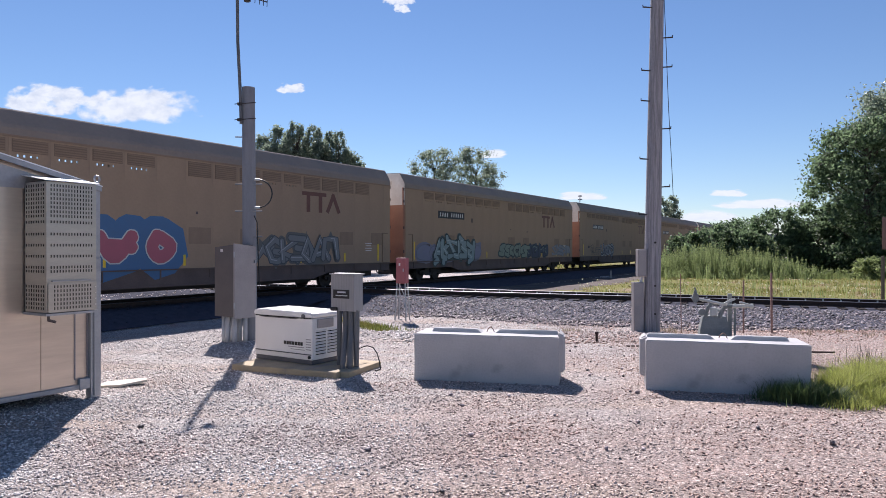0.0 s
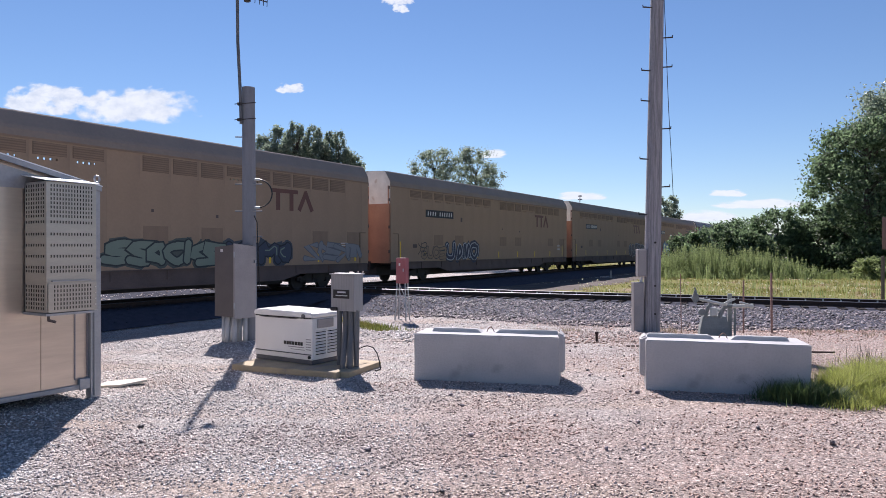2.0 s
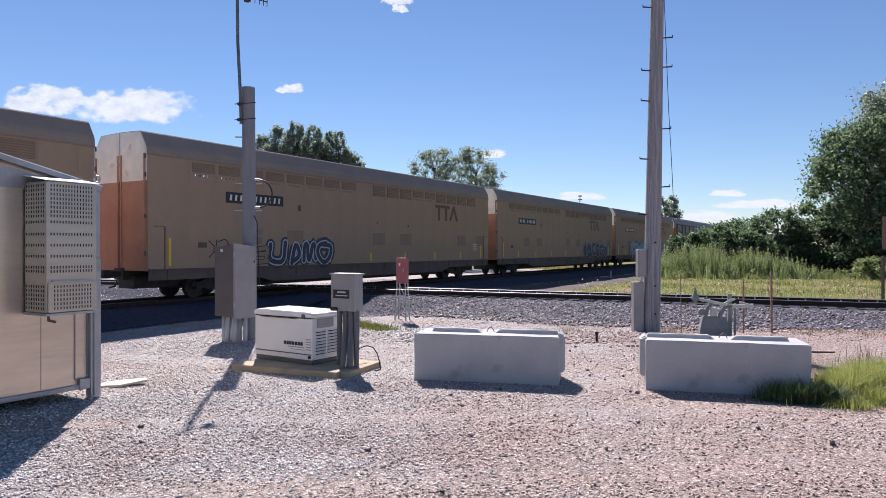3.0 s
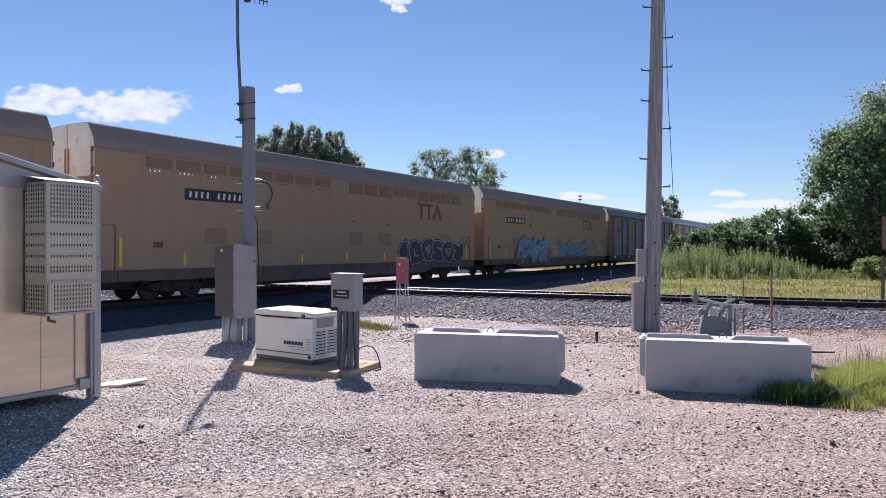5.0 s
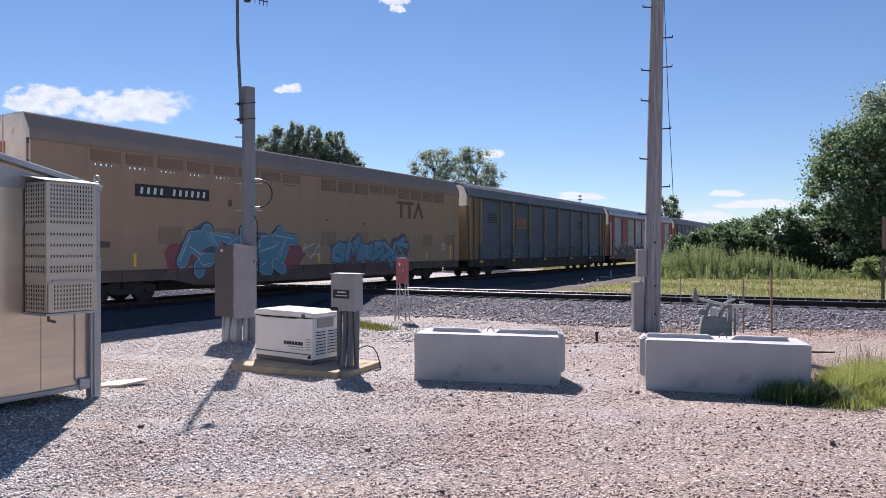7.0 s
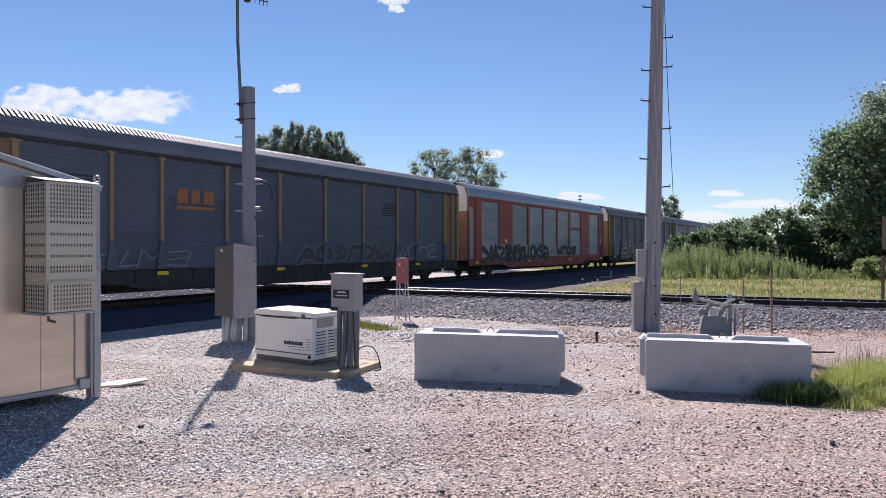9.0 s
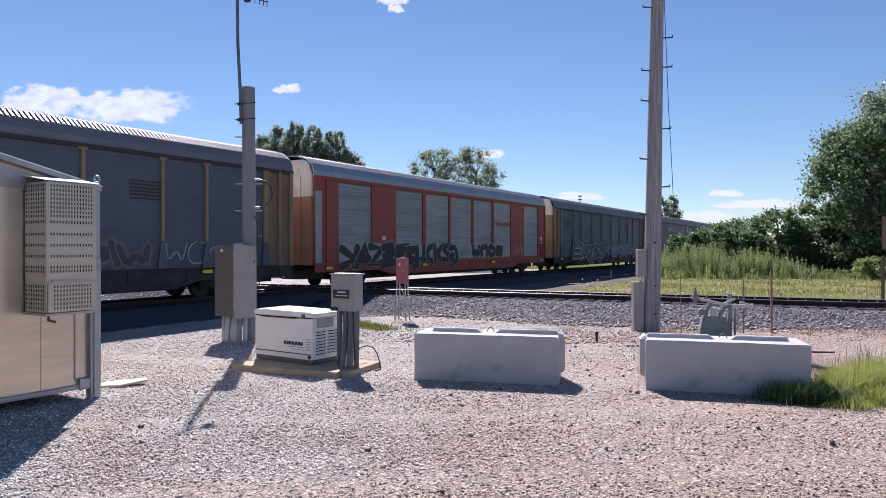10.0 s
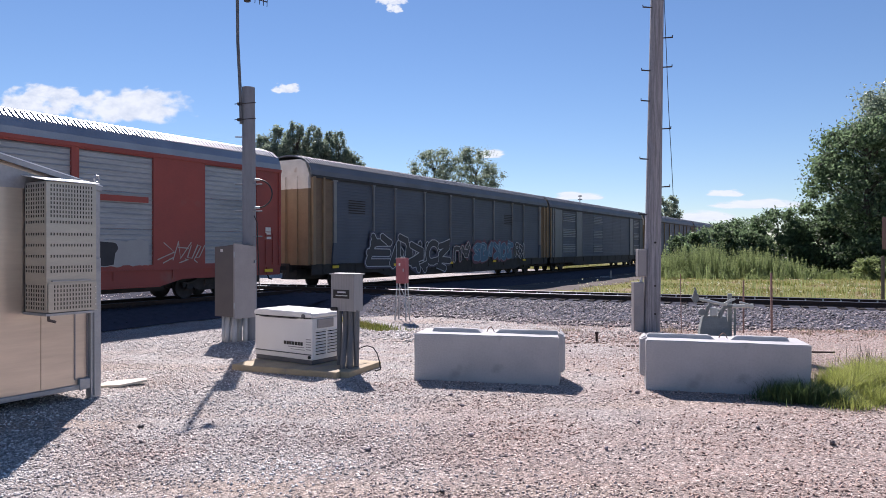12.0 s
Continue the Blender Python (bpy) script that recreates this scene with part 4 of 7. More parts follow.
def painted_out(car, x0, x1, z0, z1, colour, y, seed):
    """A rolled-on pale ground with a ragged upper edge and runs."""
    r = random.Random(seed)
    n = int((x1 - x0) / 0.12)
    bm = bmesh.new()
    lo = [bm.verts.new((x0 + (x1 - x0) * i / n, y, z0 + r.uniform(-0.03, 0.05))) for i in range(n + 1)]
    hi = [bm.verts.new((x0 + (x1 - x0) * i / n, y, z1 + 0.16 * noise.noise(Vector((i * 0.16, seed, 0))) + r.uniform(-0.05, 0.05))) for i in range(n + 1)]
    for i in range(n):
        bm.faces.new((lo[i], lo[i + 1], hi[i + 1], hi[i]))
    part("painted_ground", bm, paint(colour), car)


YEL, GRY, REDC, BRT, SLIM = yellow_car(), grey_car(M_RACK, M_TAN), red_car(), louvred_car(), grey_car(M_RACK, M_POSTGREY, thin=True)
CARS = []


def add_car(template, t_end, first=False):
    if first:
        car = template
        car.matrix_basis = car_pose(t_end, 0)
    else:
        car = copy_thing(template, car_pose(t_end, 0))
    CARS.append((car, t_end))
    return car


WHITEISH, BLACK, BLUE, PINK = (0.6, 0.62, 0.6), (0.02, 0.02, 0.025), (0.06, 0.16, 0.32), (0.45, 0.12, 0.16)
c_prev = add_car(YEL, -0.736)
c_a = add_car(YEL, 1.138)
c_b = add_car(YEL, 3.008)
c_c = add_car(YEL, 4.914)
c_d = add_car(YEL, 6.782)
c_e = add_car(YEL, 8.643, True)
c_f = add_car(GRY, 10.50, True)
c_g = add_car(REDC, 12.502, True)
c_h = add_car(SLIM, 14.489, True)
c_i = add_car(BRT, 16.43, True)
c_j = add_car(GRY, 18.42)
c_k = add_car(BRT, 20.40)
c_l = add_car(SLIM, 22.40)
for x0, x1 in ((7.15, 7.6), (7.76, 8.14), (8.3, 8.8)):
    mark = bmesh.new()
    box(mark, ((x0 + x1) / 2, -1.536, 3.69), (x1 - x0, 0.012, 0.52), bevel=0.005)
    part("logo_block", mark, M_SIGNORANGE, c_f, "plain orange painted block")
mark = bmesh.new()
box(mark, (7.97, -1.536, 3.27), (1.72, 0.012, 0.12))
part("logo_bar", mark, M_SIGNORANGE, c_f, "plain orange painted bar")
NAVY, DARKTEAL = (0.035, 0.042, 0.075), (0.06, 0.085, 0.085)
piece(c_a, 7.72, 12.22, 1.10, 2.40, ["ring", "tent", "leaf"], PINK, WHITEISH, 0.46, 0.045, BLUE, 0.55, seed=3, crowd=1.3)
piece(c_a, 16.22, 21.02, 1.12, 2.30, ["peaks", "hook", "spur", "comb", "leaf", "tent", "arch"], (0.20, 0.213, 0.217), (0.09, 0.095, 0.105), 0.24, 0.045, (0.14, 0.14, 0.13), 0.16, seed=44, soft=0, crowd=1.7, shine=(0.38, 0.40, 0.41))
piece(c_b, 1.37, 8.47, 1.10, 1.95, ["ring", "leaf", "bolt", "arch", "leaf", "ring"], (0.21, 0.22, 0.30), (0.16, 0.17, 0.23), 0.5, 0.05, (0.20, 0.20, 0.27), 0.2, seed=25, crowd=1.35)
piece(c_b, 3.07, 7.57, 1.10, 2.30, ["tent", "spur", "zigzag", "stem", "bolt", "flag"], (0.235, 0.32, 0.32), (0.025, 0.04, 0.045), 0.32, 0.055, DARKTEAL, 0.16, y=-1.594, seed=5, soft=0, slant=0.12, crowd=1.6, tails=1, shine=(0.42, 0.50, 0.50))
piece(c_b, 11.67, 16.07, 1.15, 2.05, ["hook", "bolt", "leaf", "ring", "spur", "zigzag"], (0.21, 0.27, 0.21), (0.03, 0.04, 0.04), 0.26, 0.06, (0.085, 0.105, 0.095), 0.14, seed=6, soft=1, slant=0.1, crowd=1.7)
piece(c_b, 16.07, 20.27, 1.12, 2.05, ["leaf", "double", "peaks", "leaf"], (0.045, 0.06, 0.10), (0.015, 0.02, 0.03), 0.34, 0.06, (0.06, 0.075, 0.10), 0.15, seed=7, soft=1, crowd=1.3, shine=(0.2, 0.28, 0.22))
piece(c_b, 20.87, 24.57, 1.2, 2.05, ["zigzag", "leaf", "bolt", "spur", "wave"], (0.25, 0.26, 0.27), (0.14, 0.15, 0.17), 0.20, 0.04, None, seed=48, soft=0, crowd=1.6)
piece(c_c, 2.54, 3.54, 1.4, 2.1, ["spur", "bolt"], None, BLACK, 0.05, 0.04, seed=26, soft=1)
piece(c_c, 2.94, 5.54, 1.16, 1.88, ["hook", "arch", "ring", "comb"], (0.30, 0.205, 0.125), (0.05, 0.05, 0.055), 0.16, 0.035, None, seed=9, crowd=1.15)
piece(c_c, 5.59, 9.64, 1.08, 2.10, ["arch", "leaf", "wave", "ring"], NAVY, (0.50, 0.53, 0.54), 0.20, 0.055, NAVY, 0.2, seed=10, crowd=1.08)
piece(c_d, 17.10, 23.80, 0.98, 2.24, ["leaf", "double", "ring", "bolt", "ring", "flag"], (0.03, 0.034, 0.055), (0.42, 0.45, 0.48), 0.38, 0.045, (0.03, 0.034, 0.055), 0.12, seed=11, crowd=1.28)
piece(c_d, 23.80, 24.70, 1.75, 2.1, ["spur", "arch", "tent"], None, BLACK, 0.05, 0.03, seed=27, soft=1)
piece(c_e, 4.5, 11.3, 1.10, 1.95, ["leaf", "ring", "leaf", "bolt", "ring"], (0.30, 0.09, 0.10), (0.24, 0.075, 0.09), 0.5, 0.06, (0.30, 0.095, 0.10), 0.2, seed=28, crowd=1.3, soft=1)
piece(c_e, 5.6, 10.8, 1.08, 2.36, ["spur", "zigzag", "leaf", "tent", "bolt", "stem"], (0.105, 0.26, 0.36), (0.35, 0.46, 0.52), 0.40, 0.03, (0.05, 0.10, 0.15), 0.10, y=-1.590, seed=12, soft=0, slant=0.3, crowd=1.7, tails=2, shine=(0.30, 0.46, 0.54))
piece(c_e, 11.5, 12.9, 1.25, 2.05, ["spur", "tent"], None, (0.5, 0.52, 0.52), 0.08, 0.06, seed=33, soft=0, slant=0.3, crowd=1.2)
piece(c_e, 13.6, 19.6, 1.10, 2.15, ["hook", "peaks", "wave", "flag", "spur", "zigzag"], (0.12, 0.27, 0.38), (0.055, 0.12, 0.19), 0.30, 0.05, (0.19, 0.09, 0.11), 0.2, seed=13, soft=0, slant=0.15, crowd=1.25, tails=1, shine=(0.22, 0.40, 0.52))
piece(c_f, 3.6, 7.6, 1.10, 1.75, ["spur", "stem", "peaks", "comb"], None, (0.20, 0.20, 0.21), 0.10, 0.07, y=-1.535, seed=29, soft=0, slant=0.2)
piece(c_f, 9.4, 13.0, 1.0, 1.7, ["arch", "wave", "stem"], None, (0.17, 0.17, 0.18), 0.10, 0.05, y=-1.535, seed=30, soft=1)
piece(c_f, 13.4, 20.4, 1.12, 2.0, ["tent", "double", "leaf", "arch", "spur", "peaks"], (0.05, 0.052, 0.06), (0.19, 0.19, 0.20), 0.24, 0.035, (0.125, 0.125, 0.13), 0.15, y=-1.535, seed=14, soft=1, crowd=1.1)
piece(c_f, 20.9, 25.0, 1.18, 2.04, ["peaks", "ring", "arch", "bolt"], None, (0.33, 0.33, 0.34), 0.08, 0.06, y=-1.535, seed=15, soft=1)
painted_out(c_g, 1.7, 20.3, 1.16, 2.05, (0.36, 0.37, 0.37), -1.576, 4)
piece(c_g, 1.98, 8.38, 0.72, 2.02, ["spur", "tent", "zigzag", "bolt", "double", "flag"], (0.02, 0.021, 0.028), (0.40, 0.41, 0.41), 0.42, 0.03, y=-1.582, seed=16, soft=0, slant=0.12, crowd=1.45)
piece(c_g, 8.68, 12.78, 0.85, 2.10, ["stem", "ring", "spur", "bolt", "hook"], (0.02, 0.021, 0.028), (0.38, 0.39, 0.39), 0.34, 0.03, y=-1.582, seed=17, soft=1, crowd=1.5)
piece(c_g, 13.18, 14.38, 1.35, 1.75, ["double", "flag", "arch"], None, (0.16, 0.16, 0.17), 0.05, 0.045, y=-1.582, seed=31, soft=1)
piece(c_g, 14.68, 19.08, 1.15, 2.06, ["peaks", "arch", "ring", "bolt"], (0.02, 0.021, 0.028), (0.38, 0.39, 0.39), 0.36, 0.03, y=-1.582, seed=18, soft=1, crowd=1.1)
piece(c_g, 20.88, 22.58, 1.35, 2.0, ["spur", "tent", "wave"], None, (0.42, 0.40, 0.37), 0.06, 0.04, y=-1.578, seed=19, soft=0, slant=0.3, crowd=1.2, tails=1)
piece(c_h, 4.50, 12.10, 0.80, 2.22, ["comb", "leaf", "wave", "spur", "ring", "zigzag"], (0.05, 0.05, 0.06), (0.56, 0.57, 0.60), 0.34, 0.045, (0.09, 0.085, 0.13), 0.14, y=-1.615, seed=20, soft=1, slant=0.15, crowd=1.6, tails=1)
piece(c_h, 12.40, 14.60, 0.95, 1.95, ["arch", "tent"], (0.06, 0.055, 0.065), (0.50, 0.48, 0.50), 0.22, 0.045, (0.15, 0.07, 0.09), 0.15, y=-1.615, seed=34, soft=1, tails=1)
piece(c_h, 15.10, 20.80, 1.0, 2.15, ["bolt", "double", "leaf", "spur", "ring", "zigzag"], (0.07, 0.16, 0.25), (0.20, 0.30, 0.40), 0.34, 0.04, (0.17, 0.07, 0.10), 0.22, y=-1.615, seed=21, soft=1, crowd=1.2, shine=(0.28, 0.42, 0.5))
piece(c_h, 21.20, 22.90, 1.15, 2.15, ["flag", "spur"], (0.05, 0.05, 0.06), (0.52, 0.53, 0.55), 0.20, 0.05, y=-1.615, seed=35, soft=1)


# ---- things in the yard ----
GRID = math.degrees(math.atan2(E1[1], E1[0]))      # things are set out along the line: local x across it, local y along it


def shed():
    t = thing("equipment_shed", pose(-3.86, 7.43, 0, 0, 0, GRID), "unpainted aluminium equipment shed with low gable roof", "shed")
    # local x towards the yard, local y along the line; the corner stands at the origin
    W, L, H = 2.44, 3.2, 2.30
    rise = 0.27
    bm = bmesh.new()
    prism(bm, [(-W, 0.14), (-0.02, 0.14), (-0.02, H), (-W / 2, H + rise), (-W, H)], 'x', -0.06, -0.004)
    part("end_wall", bm, M_ALU, t)
    bm = bmesh.new()
    prism(bm, [(-W, 0.14), (-0.02, 0.14), (-0.02, H), (-W / 2, H + rise), (-W, H)], 'x', -L, -L + 0.056)
    part("end_wall", bm, M_ALU, t)
    for y in (-W + 0.02, -0.05):
        bm = bmesh.new()
        box(bm, (-L / 2, y, (0.14 + H) / 2), (L - 0.125, 0.05, H - 0.14))
        part("side_wall", bm, M_ALU, t)
    for sg in (-1, 1):
        bm = bmesh.new()
        y0, y1 = (-W / 2, 0.06) if sg > 0 else (-W / 2, -W - 0.06)
        zz = H - 0.02
        prism(bm, [(y0, H + rise + 0.01), (y1, zz), (y1, zz + 0.035), (y0, H + rise + 0.045)], 'x', -L - 0.08, 0.06)
        part("roof_sheet", bm, M_ALU, t)
    bm = bmesh.new()
    prism(bm, [(-W / 2, H + rise - 0.005), (0.055, H - 0.035), (0.055, H + 0.02), (-W / 2, H + rise + 0.05)], 'x', 0.062, 0.085)
    part("roof_trim", bm, M_GALV, t)
    bm = bmesh.new()
    prism(bm, [(-W + 0.12, H - 0.055), (-0.15, H - 0.055), (-0.12, H - 0.03), (-W / 2, H + rise - 0.03), (-W + 0.12, H - 0.03)], 'x', -0.003, 0.006)
    part("gable_sheet", bm, M_GALV, t, "blue-grey galvanised gable sheet")
    # bright strip added along the roof edge in place of its sun highlight
    bm = bmesh.new()
    prism(bm, [(-W / 2, H + rise + 0.046), (0.06, H + 0.016), (0.06, H + 0.026), (-W / 2, H + rise + 0.058)], 'x', 0.05, 0.092)
    part("drip_edge", bm, M_COVER, t, "bright metal strip for the roof edge's sunlit line")
    # seams of the wall sheets and skid frame
    for y in (-0.54, -1.15, -1.8):
        bm = bmesh.new()
        box(bm, (0.0, y, 1.22), (0.012, 0.03, 2.12), bevel=0.003)
        part("wall_seam", bm, M_ALU, t)
    for y, z0, z1 in ((-0.20, 0.22, 1.0), (-0.065, 0.2, 1.02)):
        bm = bmesh.new()
        box(bm, (0.001, y, (z0 + z1) / 2), (0.008, 0.014, z1 - z0))
        part("wall_seam", bm, M_GREYPAINT, t)
    bm = bmesh.new()
    box(bm, (-L / 2, -W / 2, 0.06), (L - 0.9, W - 0.8, 0.16))
    part("skid_base", bm, M_STEELDARK, t)
    bm = bmesh.new()
    box(bm, (0.012, -W / 2 - 0.06, 0.14), (0.03, W - 0.14, 0.05), bevel=0.004)
    part("skirt_flange", bm, M_GALV, t)
    for a in (-0.045, -W + 0.06):
        for b in (-0.03, -L + 0.05):
            bm = bmesh.new()
            hgt = 2.28 if b < -1 else 2.28
            box(bm, (b + 0.04, a + 0.045, hgt / 2 + 0.0), (0.09, 0.11, hgt), bevel=0.006)
            part("corner_post", bm, M_GALV, t)
    bm = bmesh.new()
    box(bm, (0.06, 0.012, 0.78), (0.03, 0.075, 1.5), bevel=0.004)
    part("angle_iron", bm, M_GALV, t)
    bm = bmesh.new()
    box(bm, (0.02, -0.11, 0.17), (0.05, 0.12, 0.12), bevel=0.01)
    part("tie_down_bracket", bm, M_GALV, t)
    bm = bmesh.new()
    ring = [(0.05 + 0.0, 0.02 + 0.03 * math.cos(a), 2.40 + 0.035 * math.sin(a)) for a in [i * math.pi / 5 for i in range(11)]]
    pipe(bm, ring, 0.011, 8)
    eye = part("lifting_eye", bm, M_GALV, t)
    bm = bmesh.new()
    rod(bm, (0.05, 0.02, 2.28), (0.05, 0.02, 2.37), 0.018)
    part("eye_stem", bm, M_GALV, eye)
    return t


def cooling_unit():
    t = thing("cooling_unit", pose(-3.86, 7.43, 0, 0, 0, GRID), "wall-mounted perforated aluminium cooling unit cabinet", "air conditioner")
    ya, yb, d, z0, z1 = -0.72, -0.21, 0.42, 1.0, 2.30
    m = 0.012
    bm = bmesh.new()
    box(bm, ((d + 0.02) / 2, (ya + yb) / 2, (z0 + z1) / 2), (d - 0.025, yb - ya, z1 - z0), bevel=0.008)
    part("casing", bm, M_CASING, t)
    bm = bmesh.new()
    prism(bm, [(0.01, 2.372), (d + 0.03, 2.302), (d + 0.03, 2.310), (0.01, 2.381)], 'y', ya - 0.03, yb + 0.02)
    part("top_cover", bm, M_COVER, t, "bright bare aluminium rain cover")
    # perforations: rows of short upright black pieces, the holes' inner shade as colour
    bm = bmesh.new()
    rows = [2.26 - 0.043 * i for i in range(8)] + [1.90, 1.78, 1.67, 1.56, 1.45, 1.41]
    low = [1.26 - 0.043 * i for i in range(6)]
    for z in rows + low:
        for i in range(15):
            y = ya + 0.045 + i * 0.0295
            box(bm, (d - 0.002, y, z), (0.004, 0.009, 0.027))
        for i in range(8):
            x = 0.055 + i * 0.045
            box(bm, (x, ya - 0.001, z), (0.011, 0.004, 0.027))
    part("vent_slot", bm, M_DARK, t)["kind"] = "stuff"
    bm = bmesh.new()
    box(bm, (d + 0.012, (ya + yb) / 2, 1.15), (0.008, yb - ya - 0.02, 0.29), bevel=0.002)
    hatch = part("service_hatch", bm, M_CASING, t)
    bm = bmesh.new()
    for z in low:
        for i in range(13):
            box(bm, (d + 0.0175, ya + 0.07 + i * 0.0305, z), (0.004, 0.008, 0.026))
    part("vent_slot", bm, M_DARK, hatch)
    bm = bmesh.new()
    box(bm, (d + 0.022, (ya + yb) / 2 - 0.02, 1.315), (0.03, yb - ya - 0.12, 0.012))
    part("handle", bm, M_GALV, hatch)
    for i in range(4):
        bm = bmesh.new()
        box(bm, (d + 0.02, yb - 0.025, 1.06 + i * 0.06), (0.01, 0.012, 0.012))
        part("bolt", bm, M_MARKWHITE, hatch)
    bm = bmesh.new()
    box(bm, (d / 2, (ya + yb) / 2, 0.985), (d + 0.03, yb - ya + 0.02, 0.025))
    part("bottom_rail", bm, M_GALV, t)
    bm = bmesh.new()
    pipe(bm, [(d - 0.02, ya + 0.03, 0.98), (d - 0.02, ya + 0.03, 0.93), (d + 0.02, ya + 0.08, 0.91)], 0.014)
    part("drain_elbow", bm, M_SILL, t)


def cabinet():
    t = thing("signal_cabinet", pose(-3.6, 11.6, 0, 0, 0, GRID), "tall grey steel cabinet standing on conduits", "electrical cabinet")
    bm = bmesh.new()
    prism(bm, [(-0.48, 0.45), (-0.004, 0.45), (-0.004, 1.70), (-0.48, 1.66)], 'y', 0.0, 0.43)
    body = part("body", bm, M_CABDARK, t)
    bm = bmesh.new()
    prism(bm, [(-0.012, 0.42), (0.47, 0.42), (0.47, 1.67), (-0.012, 1.72)], 'x', 0.003, 0.035)
    door = part("door", bm, M_GREYPAINT, t)
    for z in (0.6, 1.48):
        bm = bmesh.new()
        rod(bm, (0.03, -0.02, z), (0.03, -0.02, z + 0.1), 0.012)
        part("hinge", bm, M_GALV, door)
    bm = bmesh.new()
    box(bm, (0.05, 0.44, 1.4), (0.03, 0.03, 0.05), bevel=0.005)
    part("padlock", bm, M_GALV, door)
    bm = bmesh.new()
    box(bm, (-0.30, -0.004, 1.60), (0.06, 0.006, 0.05))
    part("sticker", bm, M_MARKWHITE, body)
    for i, (x, y, r) in enumerate(((-0.36, 0.1, 0.04), (-0.24, 0.08, 0.045), (-0.12, 0.12, 0.045), (-0.05, 0.3, 0.04), (-0.2, 0.3, 0.05), (-0.36, 0.3, 0.05))):
        bm = bmesh.new()
        rod(bm, (x, y, -0.15), (x, y, 0.47), r, r, 14)
        part("conduit", bm, M_PVC, t, smooth=True)


def antenna_post():
    t = thing("antenna_post", pose(-3.46, 12.1, 0), "round weathered grey post carrying a radio mast", "utility pole")
    bm = bmesh.new()
    rod(bm, (0.0, 0, -0.4), (-0.03, 0, 4.52), 0.125, 0.112, 24)
    part("post", bm, M_POSTSTEEL, t, smooth=False)
    bm = bmesh.new()
    pipe(bm, [(-0.13, -0.10, 3.85), (-0.15, -0.10, 4.5), (-0.19, -0.10, 5.3), (-0.20, -0.10, 6.35)], 0.028, 10)
    mast = part("mast", bm, M_CONDUITDARK, t, "slim galvanised radio mast")
    for z in (3.92, 4.2):
        bm = bmesh.new()
        rod(bm, (-0.24, -0.12, z), (0.13, -0.10, z + 0.03), 0.008)
        box(bm, (-0.15, -0.12, z), (0.08, 0.06, 0.05), bevel=0.01)
        part("clamp", bm, M_STEELDARK, mast)
    bm = bmesh.new()
    rod(bm, (-0.20, -0.10, 6.18), (0.36, -0.2, 5.98), 0.012)
    for u in (0.3, 0.45, 0.6, 0.75, 0.88, 1.0):
        x, y, z = -0.20 + 0.56 * u, -0.10 - 0.1 * u, 6.18 - 0.2 * u
        rod(bm, (x, y - 0.02, z - 0.09), (x, y + 0.02, z + 0.09), 0.006, 0.006, 6)
    rod(bm, (-0.02, -0.12, 6.02), (-0.02, -0.12, 6.14), 0.055, 0.055, 14)
    part("antenna", bm, M_STEELDARK, mast)
    for z, sides in ((3.62, (-1,)), (2.78, (-1, 1)), (2.30, (-1, 1)), (1.85, (1,))):
        for s in sides:
            bm = bmesh.new()
            rod(bm, (s * 0.08, -0.08, z), (s * 0.24, -0.09, z), 0.011)
            part("step_bolt", bm, M_POSTSTEEL, t)
    bm = bmesh.new()
    loop = [(0.13, -0.1, 2.86)] + [(0.17 + 0.25 * math.sin(a), -0.1, 2.61 + 0.25 * math.cos(a)) for a in [i * math.pi / 12 for i in range(13)]] + [(0.13, -0.1, 2.36)]
    pipe(bm, loop, 0.012, 8)
    part("cable_loop", bm, M_CABLE, t)
    bm = bmesh.new()
    for z in (2.86, 2.36):
        rod(bm, (0.10, -0.1, z), (0.2, -0.1, z), 0.022, 0.022, 10)
    part("cable_gland", bm, M_GALV, t)
    bm = bmesh.new()
    pipe(bm, [(0.10, -0.11, 2.22), (0.16, -0.13, 2.1), (0.17, -0.12, 1.7), (0.19, -0.12, 1.2), (0.19, -0.1, 0.9)], 0.01, 6)
    part("loose_cable", bm, M_CABLE, t)


